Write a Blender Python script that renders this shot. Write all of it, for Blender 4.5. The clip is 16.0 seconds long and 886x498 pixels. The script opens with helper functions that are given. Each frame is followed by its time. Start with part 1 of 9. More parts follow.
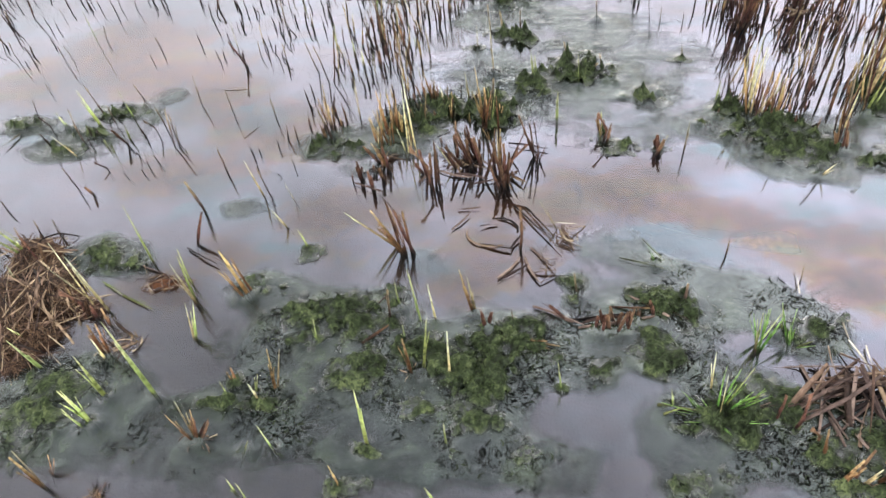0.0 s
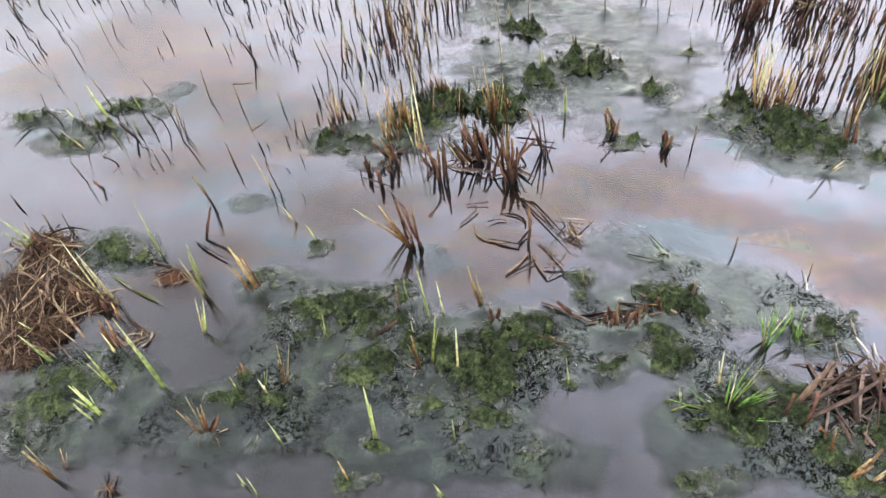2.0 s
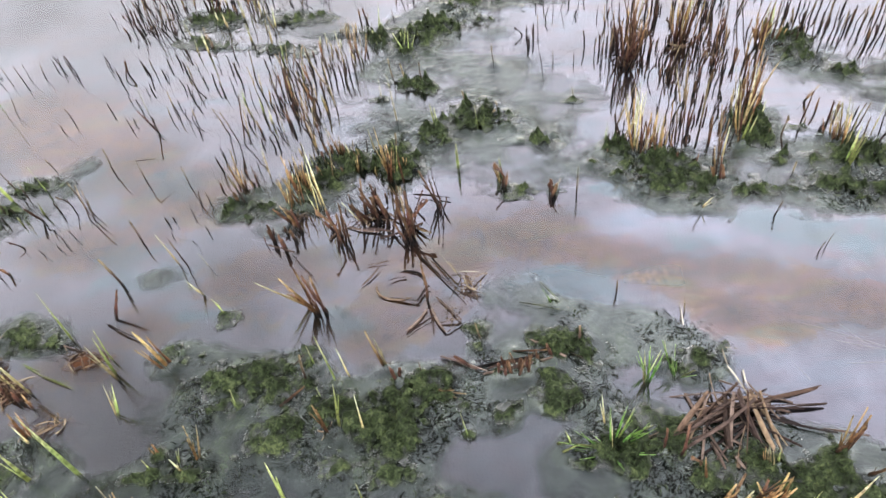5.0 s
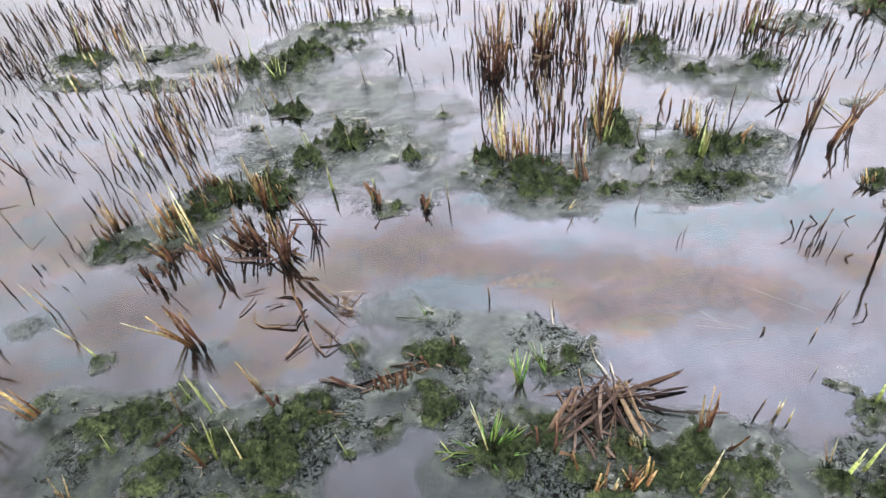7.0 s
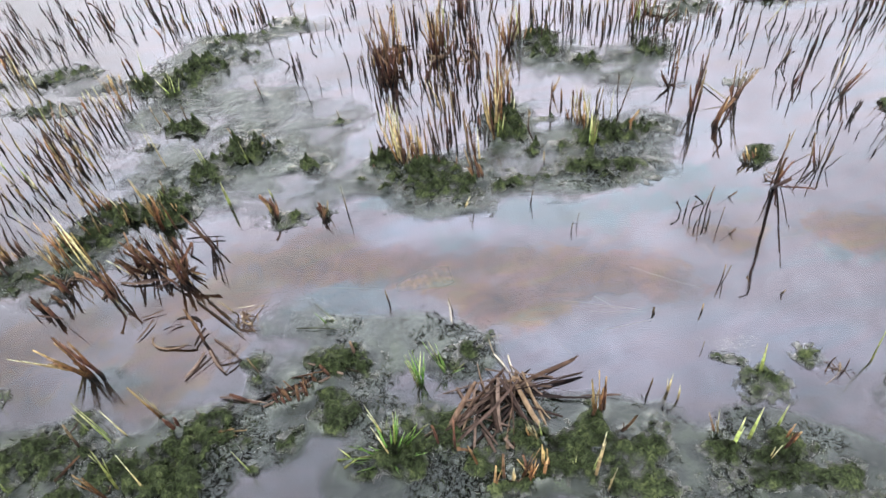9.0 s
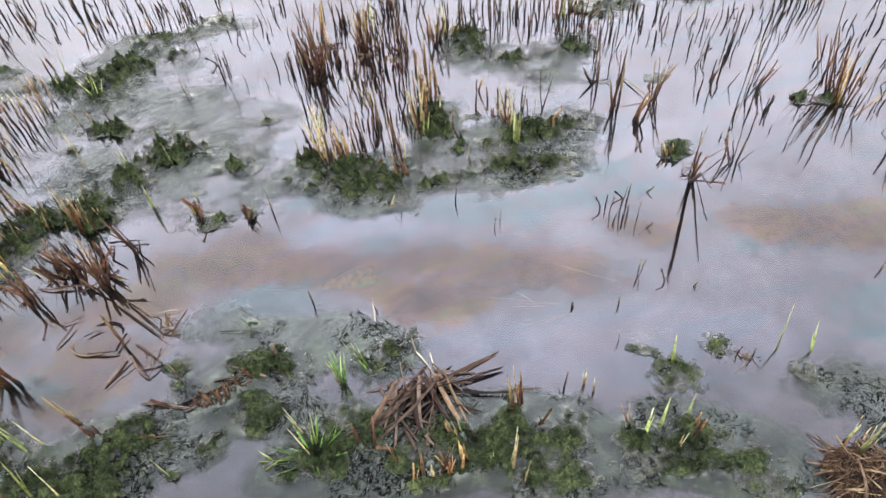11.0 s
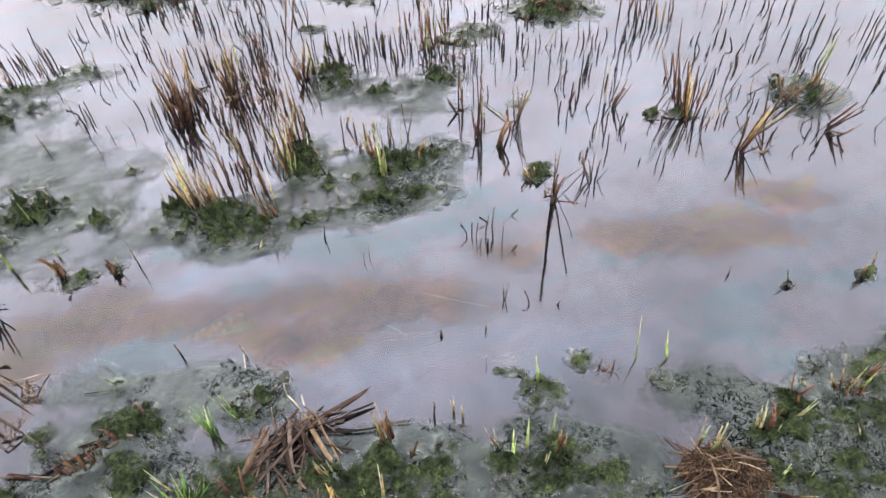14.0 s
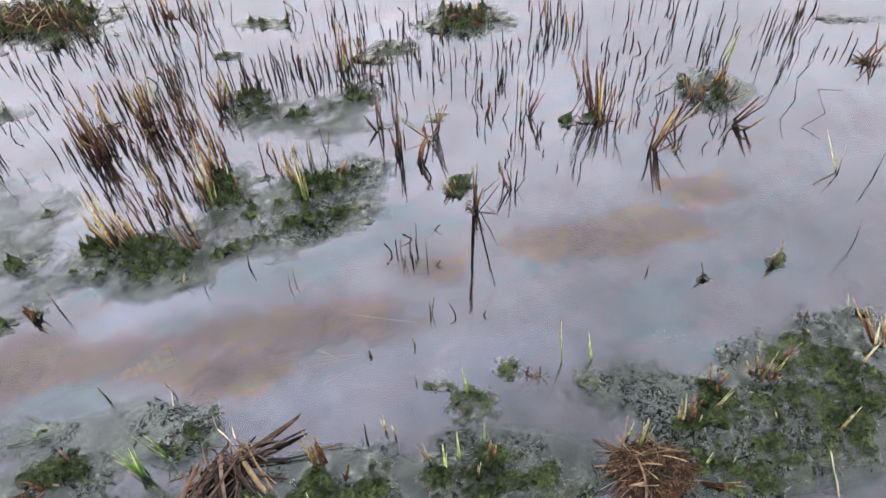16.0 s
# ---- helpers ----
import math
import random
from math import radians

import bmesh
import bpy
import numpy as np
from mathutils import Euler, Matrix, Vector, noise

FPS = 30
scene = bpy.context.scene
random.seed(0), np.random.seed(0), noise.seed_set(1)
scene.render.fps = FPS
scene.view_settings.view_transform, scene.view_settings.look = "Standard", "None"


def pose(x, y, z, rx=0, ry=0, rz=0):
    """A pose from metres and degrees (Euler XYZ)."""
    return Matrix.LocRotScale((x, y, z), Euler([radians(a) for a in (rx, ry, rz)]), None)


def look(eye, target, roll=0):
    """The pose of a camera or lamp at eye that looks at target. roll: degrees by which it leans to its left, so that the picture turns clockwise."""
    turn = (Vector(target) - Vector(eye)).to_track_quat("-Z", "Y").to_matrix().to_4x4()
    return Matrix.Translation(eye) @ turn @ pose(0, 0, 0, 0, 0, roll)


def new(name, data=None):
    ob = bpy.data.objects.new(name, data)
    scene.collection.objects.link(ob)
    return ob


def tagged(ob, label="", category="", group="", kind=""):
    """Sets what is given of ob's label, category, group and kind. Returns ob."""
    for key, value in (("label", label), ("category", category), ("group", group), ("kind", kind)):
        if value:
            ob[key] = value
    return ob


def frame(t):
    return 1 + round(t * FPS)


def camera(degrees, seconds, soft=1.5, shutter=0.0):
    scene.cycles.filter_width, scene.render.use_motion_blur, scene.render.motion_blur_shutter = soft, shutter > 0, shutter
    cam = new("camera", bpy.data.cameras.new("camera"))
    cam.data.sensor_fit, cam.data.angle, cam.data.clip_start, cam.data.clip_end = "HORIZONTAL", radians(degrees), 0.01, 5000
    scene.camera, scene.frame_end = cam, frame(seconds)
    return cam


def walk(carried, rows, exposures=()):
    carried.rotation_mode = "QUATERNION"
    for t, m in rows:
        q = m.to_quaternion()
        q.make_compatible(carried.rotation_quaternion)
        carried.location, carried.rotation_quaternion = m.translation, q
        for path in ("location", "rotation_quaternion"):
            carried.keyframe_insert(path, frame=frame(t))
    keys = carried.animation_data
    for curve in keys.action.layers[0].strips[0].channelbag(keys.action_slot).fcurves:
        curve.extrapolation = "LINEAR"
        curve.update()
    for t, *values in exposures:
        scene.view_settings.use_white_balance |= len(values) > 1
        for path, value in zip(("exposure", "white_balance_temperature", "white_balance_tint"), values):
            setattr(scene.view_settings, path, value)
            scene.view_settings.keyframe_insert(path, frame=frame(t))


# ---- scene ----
cam = camera(62.2, 16.0)
PATH = [
    (0, (0.036, 0.103, 1.451), (-0.152, 1.351, -0.1), -8.2),
    (0.5, (0.036, 0.109, 1.447), (-0.159, 1.349, -0.11), -8.4),
    (1, (0.032, 0.113, 1.442), (-0.165, 1.347, -0.119), -8.5),
    (1.5, (0.029, 0.11, 1.446), (-0.17, 1.341, -0.118), -8.8),
    (2, (0.026, 0.115, 1.468), (-0.173, 1.336, -0.103), -8.6),
    (2.5, (0.02, 0.136, 1.503), (-0.182, 1.359, -0.067), -8.3),
    (3, (0.038, 0.161, 1.562), (-0.167, 1.386, -0.006), -8.3),
    (3.5, (0.085, 0.166, 1.582), (-0.074, 1.412, 0.026), -8.2),
    (4, (0.123, 0.16, 1.6), (-0.012, 1.407, 0.042), -8.6),
    (6.5, (0.29, 0.117, 1.593), (0.363, 1.385, 0.048), -7.3),
    (7, (0.344, 0.104, 1.596), (0.455, 1.378, 0.059), -7.2),
    (7.5, (0.387, 0.093, 1.593), (0.538, 1.374, 0.065), -7.4),
    (8, (0.441, 0.088, 1.583), (0.641, 1.359, 0.052), -7.1),
    (8.5, (0.463, 0.079, 1.589), (0.682, 1.334, 0.047), -7.1),
    (9, (0.5, 0.068, 1.598), (0.728, 1.313, 0.049), -7.6),
    (11.3, (0.615, 0.034, 1.622), (0.963, 1.223, 0.052), -4.6),
    (11.5, (0.629, 0.029, 1.626), (0.994, 1.22, 0.062), -4.5),
    (12, (0.668, 0.018, 1.631), (1.063, 1.205, 0.07), -4.6),
    (12.5, (0.698, 0.009, 1.635), (1.126, 1.193, 0.08), -3.9),
    (13, (0.716, 0.008, 1.637), (1.163, 1.178, 0.079), -3.6),
    (13.5, (0.74, 0.002, 1.646), (1.207, 1.166, 0.088), -3.6),
    (14, (0.772, -0.012, 1.654), (1.282, 1.15, 0.108), -3.1),
    (14.5, (0.794, -0.023, 1.656), (1.331, 1.126, 0.11), -3.1),
    (15, (0.811, -0.032, 1.664), (1.37, 1.106, 0.117), -3.6),
    (15.5, (0.835, -0.039, 1.674), (1.425, 1.096, 0.137), -3.2),
    (16, (0.854, -0.05, 1.679), (1.48, 1.069, 0.145), -3.2),
]
walk(cam, [(t, look(eye, target, roll)) for t, eye, target, roll in PATH], exposures=((0, 0.07), (4.5, 0.07), (9, 0.01), (11.5, -0.07), (13, -0.11), (15, -0.14), (15.5, -0.24), (16, -0.28)))



# ---- world, sun, exposure ----
def overcast_world():
    """An evening sky under thin cloud: brightest low down, lavender-grey above."""
    world = bpy.data.worlds.new("sky")
    scene.world = world
    world.use_nodes = True
    nt = world.node_tree
    nt.nodes.clear()
    out = nt.nodes.new("ShaderNodeOutputWorld")
    bg = nt.nodes.new("ShaderNodeBackground")
    sky = nt.nodes.new("ShaderNodeTexSky")
    sky.sky_type, sky.sun_disc = "NISHITA", False
    sky.sun_elevation, sky.sun_rotation = radians(SUN_ELEVATION), radians(SUN_ROTATION)
    tex = nt.nodes.new("ShaderNodeTexCoord")
    sep = nt.nodes.new("ShaderNodeSeparateXYZ")
    ramp = nt.nodes.new("ShaderNodeValToRGB")
    ramp.color_ramp.elements[0].position, ramp.color_ramp.elements[0].color = 0.0, (2.1, 2.07, 2.08, 1)
    ramp.color_ramp.elements[1].position, ramp.color_ramp.elements[1].color = 1.0, (0.5, 0.51, 0.56, 1)
    for at, colour in ((0.48, (1.95, 1.93, 1.97, 1)), (0.6, (1.53, 1.52, 1.58, 1)), (0.74, (1.12, 1.11, 1.18, 1)), (0.9, (0.75, 0.76, 0.81, 1))):
        ramp.color_ramp.elements.new(at).color = colour
    cloud = nt.nodes.new("ShaderNodeTexNoise")
    cloud.inputs["Scale"].default_value, cloud.inputs["Detail"].default_value = 2.2, 5.0
    soft = nt.nodes.new("ShaderNodeMapRange")
    soft.inputs["From Min"].default_value, soft.inputs["From Max"].default_value = 0.3, 0.7
    soft.inputs["To Min"].default_value, soft.inputs["To Max"].default_value = 0.82, 1.12
    mul = nt.nodes.new("ShaderNodeMix")
    mul.data_type, mul.blend_type = "RGBA", "MULTIPLY"
    mul.inputs[0].default_value = 1.0
    dim = nt.nodes.new("ShaderNodeMix")
    dim.data_type, dim.blend_type = "RGBA", "MULTIPLY"
    dim.inputs[0].default_value = 1.0
    dim.inputs[7].default_value = (0.1, 0.1, 0.1, 1)
    mix = nt.nodes.new("ShaderNodeMix")
    mix.data_type = "RGBA"
    mix.inputs[0].default_value = 0.85
    nt.links.new(tex.outputs["Generated"], sep.inputs[0])
    nt.links.new(sep.outputs["Z"], ramp.inputs[0])
    nt.links.new(tex.outputs["Generated"], cloud.inputs["Vector"])
    nt.links.new(cloud.outputs["Fac"], soft.inputs["Value"])
    nt.links.new(ramp.outputs["Color"], mul.inputs[6])
    glow = nt.nodes.new("ShaderNodeVectorMath")
    glow.operation = "DOT_PRODUCT"
    glow.inputs[1].default_value = Vector((0.09, 0.8, 0.6)).normalized()
    side = nt.nodes.new("ShaderNodeMapRange")
    side.interpolation_type = "SMOOTHSTEP"
    for key, value in (("From Min", 0.72), ("From Max", 1.0), ("To Min", 0.95), ("To Max", 1.10)):
        side.inputs[key].default_value = value
    both = nt.nodes.new("ShaderNodeMath")
    both.operation = "MULTIPLY"
    nt.links.new(tex.outputs["Generated"], glow.inputs[0])
    nt.links.new(glow.outputs["Value"], side.inputs[0])
    nt.links.new(side.outputs[0], both.inputs[0])
    nt.links.new(soft.outputs["Result"], both.inputs[1])
    nt.links.new(both.outputs[0], mul.inputs[7])
    nt.links.new(sky.outputs[0], dim.inputs[6])
    nt.links.new(dim.outputs[2], mix.inputs[6])
    nt.links.new(mul.outputs[2], mix.inputs[7])
    nt.links.new(mix.outputs[2], bg.inputs["Color"])
    bg.inputs["Strength"].default_value = SKY_STRENGTH
    nt.links.new(bg.outputs[0], out.inputs[0])


SUN_ELEVATION, SUN_ROTATION, SKY_STRENGTH = 10, 8, 1.96
overcast_world()
sun = new("sun", bpy.data.lights.new("sun", "SUN"))
sun.data.energy, sun.data.angle, sun.data.color = 0.33, radians(25), (1.0, 0.9, 0.8)
sun.matrix_world = look((1.4, 10, 1.8), (0, 0, 0))


# ---- materials ----
class Nodes:
    """A small helper to write node materials in a few lines."""

    def __init__(self, name):
        self.mat = bpy.data.materials.new(name)
        self.mat.use_nodes = True
        self.nt = self.mat.node_tree
        self.nt.nodes.clear()
        self.out = self.nt.nodes.new("ShaderNodeOutputMaterial")

    def node(self, kind, **values):
        n = self.nt.nodes.new("ShaderNode" + kind)
        for key, value in values.items():
            self.put(n.inputs[key.replace("_", " ")], value)
        return n

    def put(self, socket, value):
        if isinstance(value, bpy.types.NodeSocket):
            self.nt.links.new(value, socket)
        else:
            socket.default_value = value

    def coord(self, which):
        return self.node("TexCoord").outputs[which]

    def noise(self, scale, detail=3.0, vector=None, rough=0.55, distort=0.0):
        n = self.node("TexNoise", Scale=scale, Detail=detail, Roughness=rough, Distortion=distort)
        if vector is not None:
            self.put(n.inputs["Vector"], vector)
        return n.outputs["Fac"]

    def ramp(self, fac, *stops):
        n = self.node("ValToRGB")
        els = n.color_ramp.elements
        while len(els) < len(stops):
            els.new(0.5)
        for el, (at, colour) in zip(els, stops):
            el.position = at
            el.color = (*colour, 1) if len(colour) == 3 else colour
        self.put(n.inputs[0], fac)
        return n.outputs["Color"]

    def grey(self, fac, *stops):
        return self.ramp(fac, *[(at, (v, v, v)) for at, v in stops])

    def mix(self, fac, a, b, blend="MIX"):
        n = self.node("Mix")
        n.data_type, n.blend_type = "RGBA", blend
        self.put(n.inputs[0], fac)
        self.put(n.inputs[6], a if isinstance(a, bpy.types.NodeSocket) else (*a, 1))
        self.put(n.inputs[7], b if isinstance(b, bpy.types.NodeSocket) else (*b, 1))
        return n.outputs[2]

    def math(self, op, a, b=0.0, c=None):
        n = self.node("Math")
        n.operation = op
        self.put(n.inputs[0], a)
        self.put(n.inputs[1], b)
        if c is not None:
            self.put(n.inputs[2], c)
        return n.outputs[0]

    def attribute(self, name):
        n = self.node("Attribute")
        n.attribute_name = name
        return n

    def bump(self, height, strength=0.3, distance=0.001):
        return self.node("Bump", Height=height, Strength=strength, Distance=distance).outputs[0]

    def principled(self, colour, rough, normal=None, spec=0.5, **more):
        p = self.node("BsdfPrincipled", Roughness=rough)
        self.put(p.inputs["Base Color"], colour if isinstance(colour, bpy.types.NodeSocket) else (*colour, 1))
        self.put(p.inputs["Specular IOR Level"], spec)
        for key, value in more.items():
            self.put(p.inputs[key.replace("_", " ")], value)
        if normal is not None:
            self.put(p.inputs["Normal"], normal)
        return p.outputs[0]

    def done(self, shader):
        self.put(self.out.inputs[0], shader)
        return self.mat


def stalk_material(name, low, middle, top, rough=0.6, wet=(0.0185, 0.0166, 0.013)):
    """Plant tissue whose colour runs along the stalk: dark at the water, then middle, then top."""
    n = Nodes(name)
    along = n.node("SeparateXYZ", Vector=n.coord("Generated")).outputs["Z"]
    rnd = n.node("ObjectInfo").outputs["Random"]
    fibre = n.node("Mapping", Vector=n.coord("Object"))
    fibre.inputs["Scale"].default_value = (900.0, 900.0, 18.0)
    streak = n.noise(1.0, 4.0, fibre.outputs[0])
    blotch = n.noise(60.0, 3.0, n.node("NewGeometry").outputs["Position"])
    shifted = n.math("ADD", along, n.math("MULTIPLY", n.math("SUBTRACT", blotch, 0.5), 0.5))
    shifted = n.math("ADD", shifted, n.math("MULTIPLY", n.math("SUBTRACT", rnd, 0.5), 0.3))
    # the lowest 26 mm blends towards the darker colour passed as wet
    near_water = n.node("MapRange", Value=n.node("SeparateXYZ", Vector=n.node("NewGeometry").outputs["Position"]).outputs["Z"])
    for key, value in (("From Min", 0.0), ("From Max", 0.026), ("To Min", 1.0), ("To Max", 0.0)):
        near_water.inputs[key].default_value = value
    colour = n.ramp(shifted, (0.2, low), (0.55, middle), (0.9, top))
    colour = n.mix(near_water.outputs[0], colour, wet)
    colour = n.mix(1.0, colour, n.grey(streak, (0.3, 0.55), (0.7, 1.3)), "MULTIPLY")
    colour = n.mix(1.0, colour, n.grey(n.noise(75.0, 4.0, n.node("NewGeometry").outputs["Position"], 0.65), (0.38, 0.28), (0.5, 0.95), (0.66, 1.35)), "MULTIPLY")
    hue = n.node("HueSaturation", Hue=n.math("ADD", 0.485, n.math("MULTIPLY", rnd, 0.03)), Color=colour)
    n.put(hue.inputs["Value"], n.math("ADD", 0.45, n.math("MULTIPLY", n.math("FRACT", n.math("MULTIPLY", rnd, 7.3)), 0.9)))
    normal = n.bump(streak, 0.5, 0.0006)
    return n.done(n.principled(hue.outputs[0], rough, normal, 0.16))


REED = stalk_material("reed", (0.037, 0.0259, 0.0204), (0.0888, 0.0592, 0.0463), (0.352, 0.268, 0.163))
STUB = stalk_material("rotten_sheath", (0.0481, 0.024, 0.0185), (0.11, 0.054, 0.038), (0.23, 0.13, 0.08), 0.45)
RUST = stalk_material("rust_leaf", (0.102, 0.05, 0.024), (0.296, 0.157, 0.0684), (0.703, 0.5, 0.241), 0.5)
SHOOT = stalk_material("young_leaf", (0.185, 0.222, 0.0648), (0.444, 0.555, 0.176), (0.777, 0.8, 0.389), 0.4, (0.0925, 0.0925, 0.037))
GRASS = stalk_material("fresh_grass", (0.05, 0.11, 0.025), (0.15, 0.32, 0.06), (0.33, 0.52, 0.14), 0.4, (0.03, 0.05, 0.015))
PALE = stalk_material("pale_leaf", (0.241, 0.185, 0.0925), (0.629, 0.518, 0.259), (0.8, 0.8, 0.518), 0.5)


def straw_material(name, *shades, rough=0.65):
    """Dead flat leaves, fibrous, each of another shade."""
    n = Nodes(name)
    rnd = n.node("ObjectInfo").outputs["Random"]
    fibre = n.node("Mapping", Vector=n.coord("Object"))
    fibre.inputs["Scale"].default_value = (3.0, 3.0, 9.0)
    streak = n.noise(2.0, 4.0, fibre.outputs[0])
    stops = [((i + 0.5) / len(shades), shade) for i, shade in enumerate(shades)]
    colour = n.ramp(n.math("ADD", n.math("MULTIPLY", rnd, 0.85), n.math("MULTIPLY", n.math("SUBTRACT", streak, 0.4), 0.5)), *stops)
    colour = n.mix(1.0, colour, n.grey(n.noise(60.0, 3.0, n.node("NewGeometry").outputs["Position"]), (0.3, 0.5), (0.7, 1.25)), "MULTIPLY")
    return n.done(n.principled(colour, rough, n.bump(streak, 0.4, 0.0006), 0.15))


STRAW = straw_material("dead_straw", (0.0185, 0.013, 0.0111), (0.0629, 0.0407, 0.0315), (0.115, 0.0703, 0.0518), (0.185, 0.118, 0.0814), (0.278, 0.194, 0.133), (0.37, 0.259, 0.157), (0.666, 0.536, 0.352))
WET_STRAW = straw_material("wet_straw", (0.0185, 0.013, 0.013), (0.0629, 0.0407, 0.0352), (0.115, 0.0777, 0.0648), (0.185, 0.13, 0.104), (0.315, 0.231, 0.185))
ROT = straw_material("rotten_core", (0.0148, 0.00925, 0.0074), (0.0555, 0.0278, 0.0185), (0.13, 0.0555, 0.0259), rough=0.8)
STRAW_GREY = straw_material("bleached_straw", (0.407, 0.352, 0.259), (0.777, 0.703, 0.555))


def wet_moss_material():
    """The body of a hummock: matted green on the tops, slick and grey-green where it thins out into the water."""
    n = Nodes("wet_moss")
    where = n.node("NewGeometry").outputs["Position"]
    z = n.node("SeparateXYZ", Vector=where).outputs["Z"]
    cover = n.attribute("cover").outputs["Fac"]
    patch = n.noise(24.0, 4.0, where)
    grain = n.noise(85.0, 4.0, where, 0.6, 1.2)
    fine = n.noise(300.0, 3.0, where)
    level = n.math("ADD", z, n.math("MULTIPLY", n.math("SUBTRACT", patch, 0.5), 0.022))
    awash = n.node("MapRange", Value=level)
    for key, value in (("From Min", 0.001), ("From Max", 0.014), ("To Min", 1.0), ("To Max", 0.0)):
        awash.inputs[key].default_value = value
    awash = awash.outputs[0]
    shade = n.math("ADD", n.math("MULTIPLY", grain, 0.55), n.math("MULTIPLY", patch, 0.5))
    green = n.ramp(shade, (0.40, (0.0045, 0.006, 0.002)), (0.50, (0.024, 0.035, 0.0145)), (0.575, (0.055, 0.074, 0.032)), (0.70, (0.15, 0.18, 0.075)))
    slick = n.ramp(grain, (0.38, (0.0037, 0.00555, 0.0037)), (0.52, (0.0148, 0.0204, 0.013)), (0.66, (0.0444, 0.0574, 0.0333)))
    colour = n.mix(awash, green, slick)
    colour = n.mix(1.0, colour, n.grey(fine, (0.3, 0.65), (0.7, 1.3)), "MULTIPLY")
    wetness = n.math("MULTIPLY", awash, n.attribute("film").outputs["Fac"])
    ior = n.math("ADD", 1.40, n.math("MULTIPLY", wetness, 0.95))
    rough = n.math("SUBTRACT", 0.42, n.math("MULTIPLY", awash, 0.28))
    height = n.math("ADD", grain, n.math("MULTIPLY", fine, 0.25))
    normal = n.node("Bump", Height=height, Strength=n.math("SUBTRACT", 0.9, n.math("MULTIPLY", awash, 0.6)), Distance=0.008).outputs[0]
    fade = n.node("MixShader", Fac=n.grey(n.math("ADD", cover, n.math("MULTIPLY", n.math("SUBTRACT", grain, 0.5), 0.6)), (0.1, 0.0), (0.7, 1.0)))
    n.put(fade.inputs[1], n.node("BsdfTransparent").outputs[0])
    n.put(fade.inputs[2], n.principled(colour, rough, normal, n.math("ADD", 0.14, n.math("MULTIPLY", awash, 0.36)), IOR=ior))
    return n.done(fade.outputs[0])


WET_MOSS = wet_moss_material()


def moss_material(name, dark, light, tip, spec=0.13, rough=0.55):
    """Wet moss and thread algae: dark between the threads, bright on the tops."""
    n = Nodes(name)
    where = n.node("NewGeometry").outputs["Position"]
    isle = n.node("NewGeometry").outputs["Random Per Island"]
    patch = n.noise(14.0, 4.0, where)
    grain = n.noise(260.0, 3.0, where)
    pick = n.math("ADD", n.math("MULTIPLY", isle, 0.85), n.math("ADD", n.math("MULTIPLY", patch, 0.6), -0.25))
    colour = n.ramp(pick, (0.15, dark), (0.5, light), (0.9, tip))
    colour = n.mix(1.0, colour, n.grey(grain, (0.3, 0.5), (0.7, 1.3)), "MULTIPLY")
    return n.done(n.principled(colour, rough, n.bump(grain, 0.8, 0.002), spec))


MOSS = moss_material("moss_thread", (0.00555, 0.00925, 0.0037), (0.022, 0.036, 0.013), (0.10, 0.14, 0.045), 0.1, 0.45)
FIBRE = moss_material("rotten_fibre", (0.0148, 0.0111, 0.0074), (0.078, 0.044, 0.029), (0.25, 0.155, 0.088))
ALGAE = moss_material("drowned_algae", (0.00278, 0.0037, 0.00278), (0.0074, 0.00925, 0.00555), (0.0296, 0.0389, 0.0166), 0.12, 0.3)


